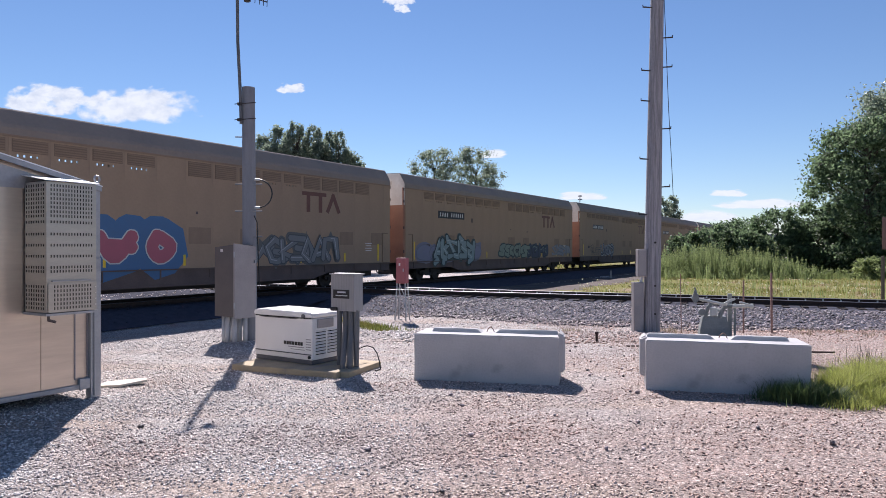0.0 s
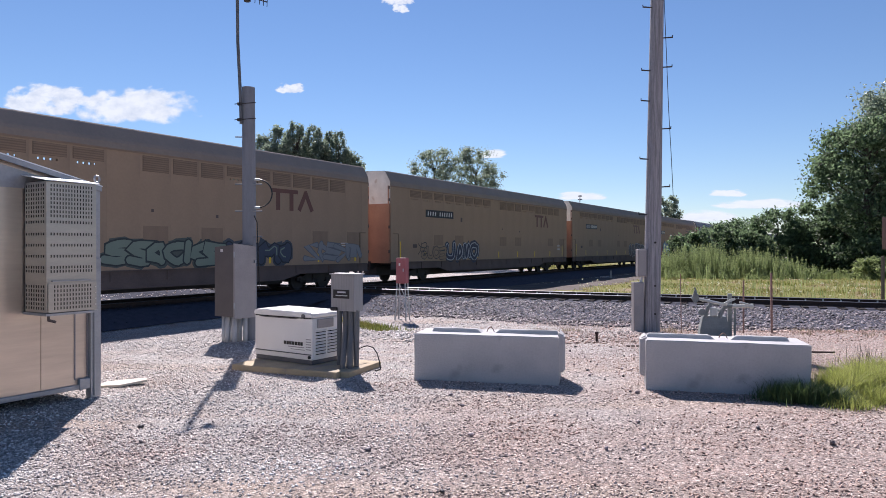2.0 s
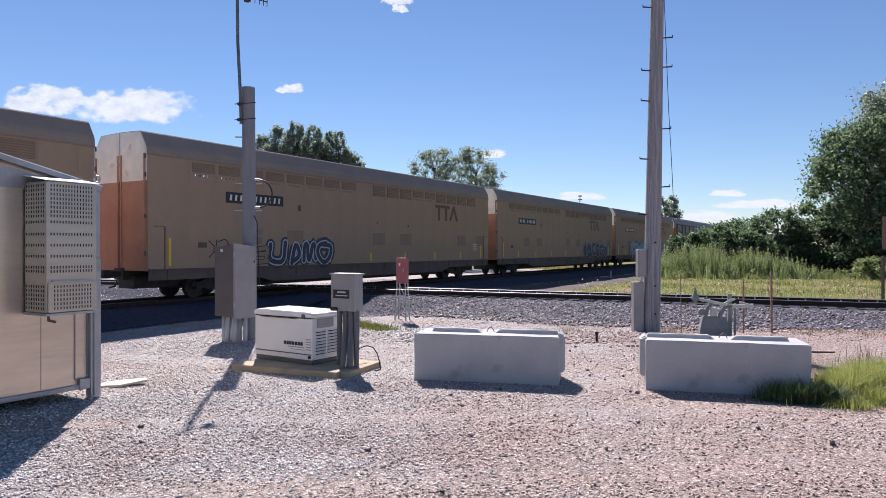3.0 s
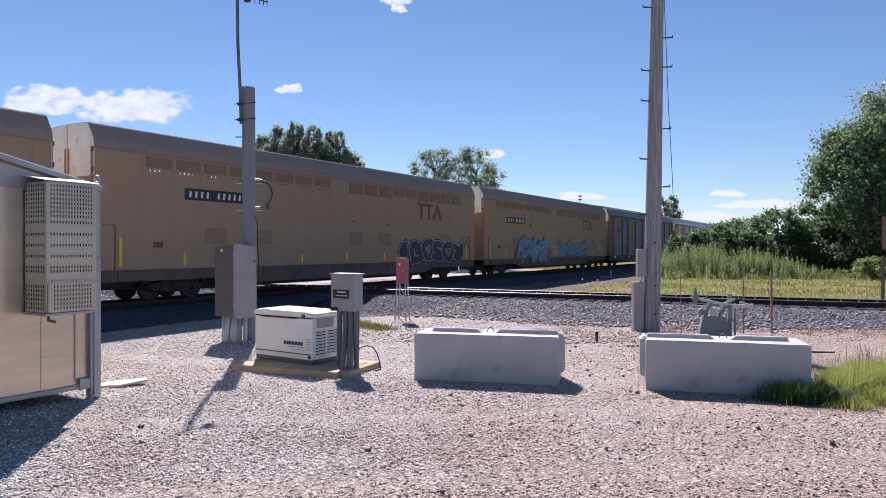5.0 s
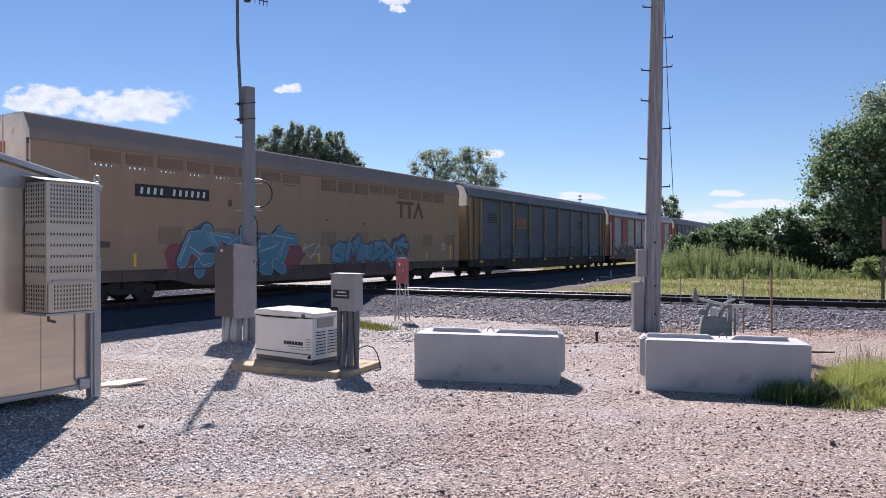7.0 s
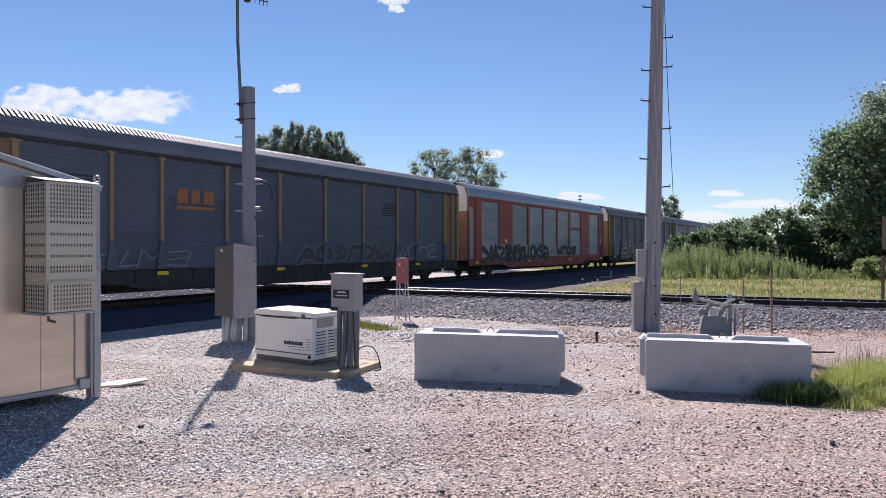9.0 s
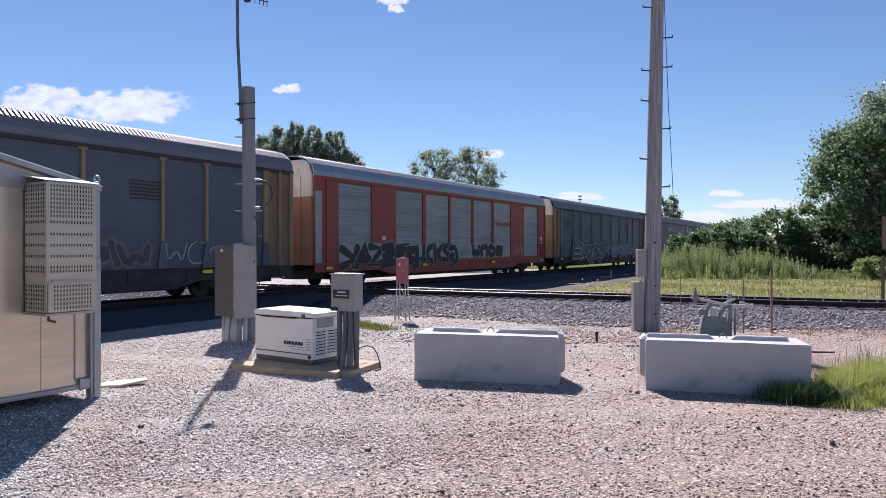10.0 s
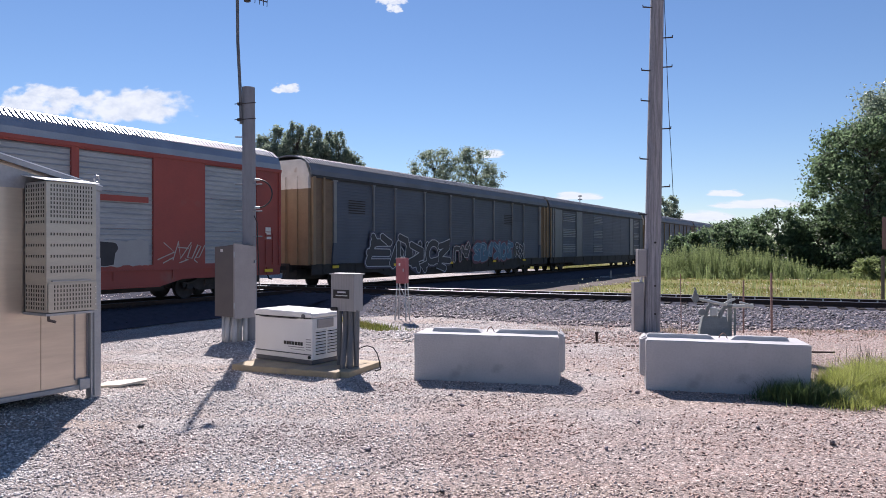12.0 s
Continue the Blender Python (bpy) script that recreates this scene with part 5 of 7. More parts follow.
def generator():
    bm = bmesh.new()
    box(bm, (0, 0, 0.025), (1.62, 0.86, 0.11), bevel=0.015)
    box(bm, (0.68, 0.12, 0.023), (0.5, 0.9, 0.10), bevel=0.015)
    pad = new("generator_pad", link_mesh("generator_pad", bm, M_PAD))
    pad.matrix_basis = pose(-1.93, 9.17, 0, 0, 0, -22)
    tagged(pad, "low tan-coloured pad under the generator on gravel", "pad")
    W, D = 1.11, 0.57
    t = thing("standby_generator", pose(-1.735, 8.96, 0.082, 0, 0, -33), "cream metal standby generator with louvred end on a pad", "generator")
    bm = bmesh.new()
    box(bm, (-W / 2, D / 2, 0.03), (W - 0.02, D - 0.02, 0.06), bevel=0.01)
    part("base_tray", bm, M_CREAMDARK, t)
    bm = bmesh.new()
    box(bm, (-W / 2, D / 2, 0.34), (W, D, 0.56), bevel=0.018)
    body = part("body", bm, M_CREAM, t)
    bm = bmesh.new()
    prism(bm, [(-W - 0.012, 0.625), (0.012, 0.625), (0.012, 0.675), (-0.05, 0.698), (-W + 0.06, 0.708), (-W - 0.012, 0.68)], 'y', -0.014, D + 0.014)
    bmesh.ops.bevel(bm, geom=list(bm.edges), offset=0.012, segments=2, affect='EDGES')
    lid = part("lid", bm, M_CREAM, t)
    bm = bmesh.new()
    box(bm, (-W / 2, -0.004, 0.618), (W - 0.05, 0.012, 0.010))
    part("lid_gap", bm, M_DARK, lid)
    bm = bmesh.new()
    prism(bm, [(-W + 0.10, 0.612), (-0.24, 0.612), (-0.30, 0.600), (-W + 0.18, 0.600)], 'y', -0.016, -0.002)
    part("grip_recess", bm, M_CREAMDARK, lid)
    bm = bmesh.new()
    rod(bm, (-0.15, -0.03, 0.648), (-0.15, -0.012, 0.648), 0.028, 0.028, 18)
    part("lid_latch", bm, M_CREAMDARK, lid)
    bm = bmesh.new()
    box(bm, (-W / 2, -0.006, 0.135), (W - 0.04, 0.012, 0.012))
    part("panel_seam", bm, M_CREAMDARK, body)
    # maker's word as a row of plain bars
    bm = bmesh.new()
    box(bm, (0, -0.003, 0.27), (0.040, 0.006, 0.046))
    bar = link_mesh("maker_bar", bm, M_INK)
    for i in range(7):
        part("maker_bar", bar, None, body, "dark plain bar").matrix_basis = pose(-0.51 + i * 0.052, 0, 0)
    bm = bmesh.new()
    box(bm, (-0.30, -0.002, 0.222), (0.30, 0.004, 0.010))
    box(bm, (-0.27, -0.002, 0.190), (0.26, 0.004, 0.008))
    part("small_print_bar", bm, M_GREYPAINT, body)
    # louvres of the end and round the corner
    for i in range(8):
        z = 0.14 + i * 0.042
        for a, b in ((0.06, 0.25), (0.29, 0.48)):
            bm = bmesh.new()
            prism(bm, [(0.0, z), (0.016, z + 0.004), (0.016, z + 0.010), (0.0, z + 0.026)], 'y', a, b)
            part("louvre", bm, M_CREAM, body)
            # black strip below each louvre, painting the shade of its gap
            bm = bmesh.new()
            box(bm, (0.003, (a + b) / 2, z - 0.006), (0.004, b - a, 0.010))
            part("louvre_gap", bm, M_DARK, body)
    for i in range(5):
        bm = bmesh.new()
        box(bm, (-0.07, -0.003, 0.2 + i * 0.034), (0.09, 0.006, 0.010))
        part("louvre", bm, M_GREYPAINT, body)
    bm = bmesh.new()
    box(bm, (0.008, 0.24, 0.545), (0.016, 0.32, 0.12), bevel=0.012)
    part("exhaust_grille", bm, M_GREYPAINT, body)
    for x, y, z in ((-0.05, -0.008, 0.1),):
        bm = bmesh.new()
        rod(bm, (x, y - 0.01, z), (x, y + 0.01, z), 0.022, 0.022, 14)
        part("lock", bm, M_INK, body)
    # flexible lead from the generator
    bm = bmesh.new()
    pipe(bm, [(-1.14, 9.36, 0.26), (-1.05, 9.34, 0.29), (-0.96, 9.29, 0.27), (-0.90, 9.22, 0.20), (-0.86, 9.14, 0.10), (-0.84, 9.08, 0.012), (-0.90, 8.98, 0.010)], 0.008, 6)
    lead = new("black_lead", link_mesh("black_lead", bm, M_CABLE))
    tagged(lead, "black flexible electric lead lying beside the generator", "cable")


def transfer_box():
    t = thing("transfer_switch", pose(-1.164, 8.85, 0, 0, 0, GRID), "grey steel switch box on a cluster of conduits", "switch box")
    bm = bmesh.new()
    box(bm, (-0.2, 0.09, 1.05), (0.40, 0.18, 0.49), bevel=0.006)
    body = part("body", bm, M_SWITCHBOX, t)
    bm = bmesh.new()
    prism(bm, [(-0.415, 1.285), (0.012, 1.285), (0.012, 1.305), (-0.415, 1.305)], 'y', -0.02, 0.2)
    part("cover_top", bm, M_SWITCHBOX, body)
    bm = bmesh.new()
    box(bm, (-0.22, -0.004, 1.03), (0.27, 0.008, 0.115))
    lab = part("label_plate", bm, M_INK, body, "black label plate with grey bars")
    bm = bmesh.new()
    box(bm, (-0.21, -0.009, 1.055), (0.14, 0.004, 0.022))
    box(bm, (-0.21, -0.009, 1.01), (0.20, 0.004, 0.012))
    part("label_bar", bm, M_PVC, lab)
    bm = bmesh.new()
    box(bm, (-0.33, -0.02, 0.83), (0.10, 0.04, 0.05), bevel=0.01)
    part("hasp", bm, M_STEELDARK, body)
    for x, y, dx, r in ((-0.30, 0.06, 0.01, 0.034), (-0.24, 0.10, 0.05, 0.030), (-0.18, 0.05, 0.09, 0.036), (-0.14, 0.12, 0.03, 0.034), (-0.09, 0.05, 0.06, 0.040), (-0.045, 0.11, 0.02, 0.036), (-0.02, 0.06, 0.0, 0.03)):
        bm = bmesh.new()
        pipe(bm, [(x, y, 0.82), (x, y, 0.6), (x + dx * 1.2, y - dx * 2.2, 0.12), (x + dx * 1.2, y - dx * 2.2, -0.05)], r, 12)
        part("conduit", bm, M_CONDUITDARK, t)


def block(x, y, rz, length, keyed, label):
    """Cast block with two low ridges along its top and an upright key at one end (keyed: 1 far end, 0 near end)."""
    t = thing("concrete_block", pose(x, y, 0, 0, 0, rz), label, "concrete block", "concrete barrier blocks")
    D, H = 0.62, 0.575

    def at(u):
        return u if keyed else length - u
    bm = bmesh.new()
    prism(bm, [(0, 0.0), (length, 0.0), (length, D), (0, D)], 'z', -0.03, H)
    bmesh.ops.subdivide_edges(bm, edges=list(bm.edges), cuts=7, use_grid_fill=True)
    edges = [e for e in bm.edges if len(e.link_faces) == 2 and e.calc_face_angle() > 1.0 and min(e.verts[0].co.z, e.verts[1].co.z) > -0.01]
    bmesh.ops.bevel(bm, geom=edges, offset=0.011, segments=2, affect='EDGES')
    for v in bm.verts:
        v.co += noise.noise_vector(v.co * 3.0 + Vector((x, y, 0))) * 0.006 + noise.noise_vector(v.co * 14.0 + Vector((x, y, 3))) * 0.0025
    part("block_body", bm, M_CONCRETE, t)
    for u0, u1, in0, in1 in ((0.09 * length, 0.46 * length, 0.03, 0.075), (0.545 * length, length - 0.015, 0.075, 0.015)):
        bm = bmesh.new()
        low = [(at(u0), D * 0.40), (at(u1), D * 0.40), (at(u1), D * 0.78), (at(u0), D * 0.78)]
        top = [(at(u0 + in0), D * 0.445), (at(u1 - in1), D * 0.445), (at(u1 - in1), D * 0.55), (at(u0 + in0), D * 0.55)]
        vs = [bm.verts.new((u, v, H - 0.008)) for u, v in low]
        up = [bm.verts.new((u, v, H + 0.046)) for u, v in top]
        bm.faces.new(up)
        for i in range(4):
            bm.faces.new((vs[i], vs[(i + 1) % 4], up[(i + 1) % 4], up[i]))
        bm.faces.new(vs[::-1])
        bmesh.ops.recalc_face_normals(bm, faces=bm.faces)
        bmesh.ops.subdivide_edges(bm, edges=[e for e in bm.edges if e.calc_length() > 0.3], cuts=9, use_grid_fill=True)
        bmesh.ops.bevel(bm, geom=[e for e in bm.edges if len(e.link_faces) == 2 and e.calc_face_angle() > 0.4], offset=0.007, segments=2, affect='EDGES')
        for v in bm.verts:
            v.co += noise.noise_vector(v.co * 9.0 + Vector((x, y, 1))) * 0.005
        part("interlock_ridge", bm, M_CONCRETE, t)
    bm = bmesh.new()
    e, sg = at(length), 1 if keyed else -1
    prism(bm, [(e - sg * 0.02, D * 0.24), (e + sg * 0.062, D * 0.36), (e + sg * 0.062, D * 0.74), (e - sg * 0.02, D * 0.86)], 'z', 0.12, H + 0.03)
    bmesh.ops.recalc_face_normals(bm, faces=bm.faces)
    bmesh.ops.bevel(bm, geom=list(bm.edges), offset=0.02, segments=3, affect='EDGES')
    for v in bm.verts:
        if v.co.z > H and abs(v.co.x - e) > 0.02:
            v.co.z -= 0.03
    part("end_key", bm, M_CONCRETE, t)
    bm = bmesh.new()
    m = length * 0.51
    pipe(bm, [(m + 0.045 * math.cos(a) * (1.15 - 0.3 * math.sin(a)), D * 0.6, H - 0.02 + 0.082 * math.sin(a)) for a in [i * math.pi / 8 for i in range(9)]], 0.0055, 6)
    part("lifting_loop", bm, M_LOOP, t, "rusty steel lifting loop")


def utility_pole():
    x, y = 4.13, 13.4
    t = thing("utility_pole", pose(x, y, 0), "tall weathered grey timber utility pole with step bolts", "utility pole")
    bm = bmesh.new()
    rod(bm, (0.0, 0, -0.5), (0.20, 0, 11.0), 0.172, 0.098, 28, True)
    pole = part("pole", bm, M_POLE, t)
    for z, s in ((5.15, -1), (5.22, 1), (4.55, -1), (4.0, 1), (3.40, -1), (2.85, 1), (2.3, -1), (5.8, 1), (6.4, -1)):
        cx = 0.019 * z
        bm = bmesh.new()
        pipe(bm, [(cx + s * 0.12, -0.05, z), (cx + s * 0.30, -0.06, z + 0.01), (cx + s * 0.30, -0.06, z + 0.05)], 0.011, 6)
        part("step_bolt", bm, M_STEELDARK, t)
    bm = bmesh.new()
    pipe(bm, [(0.30, -0.12, 11.0), (0.22, -0.12, 6.6), (0.26, -0.14, 5.5), (0.30, -0.15, 4.4), (0.36, -0.14, 3.4), (0.40, -0.13, 2.65)], 0.006, 6)
    part("hanging_wire", bm, M_CABLE, t)
    for z0, z1, w, dx in ((-0.05, 0.97, 0.20, -0.27), (1.08, 1.62, 0.17, -0.20)):
        bm = bmesh.new()
        box(bm, (dx, -0.02, (z0 + z1) / 2), (w, 0.18, z1 - z0), bevel=0.012)
        b = part("pole_cabinet", bm, M_GREYPAINT, t, "grey steel box fixed to the pole")
        bm = bmesh.new()
        box(bm, (dx, -0.118, (z0 + z1) / 2), (w - 0.02, 0.012, (z1 - z0) - 0.03), bevel=0.004)
        part("cover", bm, M_GREYPAINT, b)
    bm = bmesh.new()
    rod(bm, (-0.2, -0.02, 0.9), (-0.2, -0.02, 1.12), 0.03)
    part("conduit", bm, M_PVC, t)
    for z in (0.35, 0.9, 1.75):
        bm = bmesh.new()
        rod(bm, (0.03, -0.19, z), (0.03, -0.15, z), 0.02, 0.02, 8)
        part("bolt", bm, M_STEELDARK, t)


def red_box():
    z = gz(-1.2, 19.92)
    t = thing("red_trackside_box", pose(-1.2, 19.92, z, 0, 0, GRID + 12), "faded red steel box on a galvanised leg frame", "trackside box")
    bm = bmesh.new()
    box(bm, (0, 0, 1.465), (0.30, 0.26, 0.75), bevel=0.012)
    body = part("body", bm, M_REDPAINT, t)
    bm = bmesh.new()
    box(bm, (0, -0.137, 1.465), (0.26, 0.014, 0.70), bevel=0.006)
    d = part("door", bm, M_REDPAINT, body)
    bm = bmesh.new()
    box(bm, (0.09, -0.150, 1.48), (0.03, 0.02, 0.09))
    part("handle", bm, M_GALV, d)
    bm = bmesh.new()
    box(bm, (-0.03, -0.146, 1.65), (0.05, 0.006, 0.08))
    part("sticker", bm, M_MARKWHITE, d)
    for sx in (-1, 1):
        for sy in (-1, 1):
            bm = bmesh.new()
            rod(bm, (sx * 0.13, sy * 0.10, 1.10), (sx * 0.18, sy * 0.15, -0.1), 0.022, 0.022, 8)
            part("leg", bm, M_GALV, t)
    for sy in (-1, 1):
        bm = bmesh.new()
        rod(bm, (-0.14, sy * 0.11, 1.05), (0.16, sy * 0.13, 0.4), 0.014, 0.014, 6)
        part("brace", bm, M_GALV, t)


def switch_machine():
    x, y = 5.02, 12.5
    t = thing("switch_stand", pose(x, y, 0, 0, 0, -14), "grey-green cast signal mechanism with pale counterbalance arms", "switch stand")
    bm = bmesh.new()
    vs = []
    for w0, w1, z in ((0.27, 0.16, 0.0), (0.25, 0.15, 0.16), (0.205, 0.12, 0.37), (0.19, 0.11, 0.39)):
        vs.append([bm.verts.new((sx * w0, sy * w1, z)) for sx, sy in ((-1, -1), (1, -1), (1, 1), (-1, 1))])
    for a, b in zip(vs, vs[1:]):
        for i in range(4):
            bm.faces.new((a[i], a[(i + 1) % 4], b[(i + 1) % 4], b[i]))
    bm.faces.new(vs[-1])
    bm.faces.new(vs[0][::-1])
    bmesh.ops.recalc_face_normals(bm, faces=bm.faces)
    bmesh.ops.bevel(bm, geom=list(bm.edges), offset=0.006, segments=2, affect='EDGES')
    part("housing", bm, M_MACHINE, t)
    Y = -0.10
    for pts, r in (([(-0.16, Y, 0.36), (-0.14, Y, 0.46), (-0.11, Y, 0.56), (-0.04, Y, 0.63), (0.04, Y, 0.63)], 0.034), ([(0.09, Y, 0.36), (0.11, Y, 0.46), (0.16, Y, 0.55), (0.23, Y, 0.59), (0.30, Y, 0.58)], 0.038)):
        bm = bmesh.new()
        pipe(bm, pts, r, 10)
        part("yoke", bm, M_MACHINE, t)
    bm = bmesh.new()
    rod(bm, (-0.22, Y - 0.04, 0.46), (-0.22, Y + 0.04, 0.46), 0.065, 0.065, 16)
    rod(bm, (-0.22, Y, 0.46), (-0.14, Y, 0.44), 0.03, 0.03, 10)
    part("eye_lug", bm, M_MACHINE, t)
    bm = bmesh.new()
    box(bm, (-0.02, Y, 0.47), (0.13, 0.10, 0.16), bevel=0.025)
    rod(bm, (-0.09, Y, 0.53), (0.09, Y, 0.50), 0.028, 0.028, 10)
    part("linkage", bm, M_ARM, t)
    bm = bmesh.new()
    pipe(bm, [(-0.32, Y, 0.71), (0.0, Y - 0.03, 0.645), (0.30, Y, 0.575)], 0.026, 10)
    for u in (-0.2, -0.1):
        rod(bm, (u - 0.012, Y - 0.01, 0.69 + 0.2 * (-0.2 - u)), (u + 0.012, Y - 0.01, 0.685 + 0.2 * (-0.2 - u)), 0.04, 0.04, 12)
    part("throw_bar", bm, M_ARM, t, "pale grey painted bar")
    bm = bmesh.new()
    prism(bm, [(0.08, 0.60), (0.14, 0.60), (0.35, 0.70), (0.34, 0.735), (0.28, 0.72)], 'y', Y - 0.05, Y - 0.025)
    part("paddle", bm, M_ARM, t, "pale grey painted paddle")
    bm = bmesh.new()
    pipe(bm, [(0.28, Y, 0.58), (0.64, Y + 0.03, 0.585)], 0.03, 10)
    rod(bm, (0.61, Y + 0.03, 0.585), (0.66, Y + 0.03, 0.585), 0.045, 0.045, 12)
    pipe(bm, [(0.42, Y, 0.65), (0.46, Y, 0.65), (0.62, Y + 0.02, 0.60)], 0.018, 8)
    part("connecting_rod", bm, M_ARM, t)
    bm = bmesh.new()
    prism(bm, [(-0.40, 0.70), (-0.34, 0.61), (-0.27, 0.69), (-0.29, 0.80), (-0.37, 0.80)], 'y', Y - 0.04, Y + 0.04)
    rod(bm, (-0.335, Y, 0.79), (-0.335, Y, 0.86), 0.035, 0.025, 10)
    rod(bm, (-0.335, Y, 0.86), (-0.335, Y, 0.91), 0.012, 0.012, 8)
    part("lamp_head", bm, M_MACHINE, t)
    for x2, w, z1 in ((0.29, 0.07, 0.80), (0.38, 0.04, 0.62)):
        bm = bmesh.new()
        box(bm, (x2, 0.1, z1 / 2 - 0.05), (w, w, z1 + 0.1), bevel=0.006)
        part("bollard_post", bm, M_MACHINE, t)


def stake(x, y, h, w, lean, label, material=None):
    z = gz(x, y)
    bm = bmesh.new()
    prism(bm, [(-w / 2, -w / 2), (w / 2, -w / 2), (w * 0.1, w * 0.1), (-w / 2, w / 2)], 'z', -0.2, h)
    for v in bm.verts:
        v.co.x += lean * max(v.co.z, 0)
    ob = new("marker_stake", link_mesh("marker_stake", bm, material or M_STAKE))
    ob.matrix_basis = pose(x, y, z)
    tagged(ob, label, "stake", "marker stakes")


def small_things():
    bm = bmesh.new()
    rod(bm, (0, 0, -0.05), (0, 0, 0.15), 0.022, 0.022, 10)
    rod(bm, (0, 0, 0.13), (0, 0, 0.17), 0.032, 0.032, 10)
    ob = new("pipe_stub", link_mesh("pipe_stub", bm, M_RAIL))
    ob.matrix_basis = pose(2.70, 11.84, 0)
    tagged(ob, "short rusty capped pipe standing in gravel", "pipe")
    bm = bmesh.new()
    prism(bm, [(-0.26, -0.1), (0.02, -0.14), (0.28, 0.02), (0.24, 0.12), (-0.2, 0.08)], 'z', 0.0, 0.025)
    ob = new("loose_board", link_mesh("loose_board", bm, M_BOARD))
    ob.matrix_basis = pose(-3.83, 8.05, 0.02, 4, -3, 8)
    tagged(ob, "pale flat board lying on gravel beside the shed", "board")
    bm = bmesh.new()
    rod(bm, (-0.3, 0, 0.015), (0.3, 0.02, 0.02), 0.014, 0.014, 8)
    ob = new("iron_bar", link_mesh("iron_bar", bm, M_RAIL))
    ob.matrix_basis = pose(5.72, 10.4, 0.02, 0, 0, -12)
    tagged(ob, "rusty iron bar lying on dirt", "bar")
    bm = bmesh.new()
    for i in range(6):
        box(bm, (-0.2 + i * 0.08, 0, 0.01), (0.05, 0.05, 0.02))
    ob = new("perforated_strip", link_mesh("perforated_strip", bm, M_RAIL))
    ob.matrix_basis = pose(3.25, 11.1, 0.02, 0, 0, 0)
    tagged(ob, "rusty notched strip lying on gravel", "strip")


shed()
cooling_unit()
cabinet()
antenna_post()
generator()
transfer_box()
block(-0.36, 8.42, -12.4, 1.78, 1, "pale grey concrete barrier block with interlock ridges, on gravel")
block(2.353, 7.82, -14.5, 1.74, 0, "pale grey concrete barrier block with grass growing at its end")
utility_pole()
red_box()
switch_machine()
stake(6.37, 13.06, 1.17, 0.030, -0.012, "faded red marker stake beside the track")
stake(5.82, 13.06, 1.02, 0.024, 0.0, "dark red thin marker stake beside the track")
stake(4.62, 13.06, 1.15, 0.012, -0.02, "thin rusty marker rod beside the track")
small_things()


# ---- plants ----
def leaf_quads(p, size, rng):
    """Small leaf faces at the points p."""
    n = len(p)
    a = rng.normal(size=(n, 3))
    a /= np.linalg.norm(a, axis=1, keepdims=True)
    b = rng.normal(size=(n, 3))
    b -= (a * b).sum(1, keepdims=True) * a
    b /= np.linalg.norm(b, axis=1, keepdims=True)
    s = (size * rng.uniform(0.6, 1.3, n))[:, None]
    v = np.stack([p - a * s, p - b * s * 0.5 + a * s * 0.1, p + a * s, p + b * s * 0.5 + a * s * 0.1], 1)
    return v.reshape(-1, 3), np.arange(n * 4).reshape(n, 4)


def crown_points(rng, clumps, n, spread):
    """Leaf places round the clump centres, thick at the rim of each clump."""
    k = rng.integers(0, len(clumps), n)
    d = rng.normal(size=(n, 3))
    d /= np.linalg.norm(d, axis=1, keepdims=True)
    r = np.minimum(np.abs(rng.normal(0.0, 0.7, n)), 1.15)
    return clumps[k, :3] + d * (r * clumps[k, 3])[:, None] * np.array(spread)


def tree(name, x, y, height, width, crown_from, seed, leaves, leaf, material, label, clumps=60, group="", pointed=0.0, z=None):
    rng = np.random.default_rng(seed)
    zb = gz(x, y) if z is None else z
    t = thing(name, pose(x, y, zb), label, "tree" if height > 5 else "bush", group)
    bm = bmesh.new()
    top = height * 0.8
    r0 = height * 0.018 + 0.04
    bend = rng.normal(0, height * 0.02, 2)
    rod(bm, (0, 0, -0.3), (bend[0], bend[1], top * 0.5), r0, r0 * 0.7, 10)
    rod(bm, (bend[0], bend[1], top * 0.5), (bend[0] * 1.5, bend[1] * 1.5, top), r0 * 0.7, r0 * 0.2, 8)
    cl = []
    c0 = height * crown_from
    for i in range(clumps):
        u = rng.uniform(0, 1)
        zc = c0 + (height - c0) * u * 0.93
        prof = math.sin(math.pi * min(1, (u * 0.80 + 0.14))) ** 0.5 * (1 - pointed * u)
        a = rng.uniform(0, 6.28)
        rr = width / 2 * prof * rng.uniform(0.1, 1.0) ** 0.5 * 0.92
        size = width * rng.uniform(0.06, 0.13)
        if pointed:                                    # upright sprays
            prof = (1 - u) ** 0.5 + 0.10
            rr = width / 2 * prof * rng.uniform(0.1, 1.0) ** 0.5
            zc = c0 + (height - c0) * u * 0.97
            size = width * rng.uniform(0.06, 0.12) * (1.1 - 0.55 * u)
        cl.append((rr * math.cos(a), rr * math.sin(a), zc, size))
        if i % 3 == 0:
            zs = max(c0 * 0.6, zc - rr * 0.8)
            zs = min(zs, top * 0.95)
            rod(bm, (bend[0] * zs / top, bend[1] * zs / top, zs), (rr * math.cos(a) * 0.95, rr * math.sin(a) * 0.95, zc), r0 * (0.16 if pointed else 0.24), r0 * 0.04, 6)
    part("trunk", bm, M_BARK, t)
    p = crown_points(rng, np.array(cl), leaves, (1.1, 1.1, 2.2) if pointed else (1.15, 1.15, 0.8))
    v, f = leaf_quads(p, leaf, rng)
    part("crown", raw_mesh("crown", v, f, material), None, t)
    return t


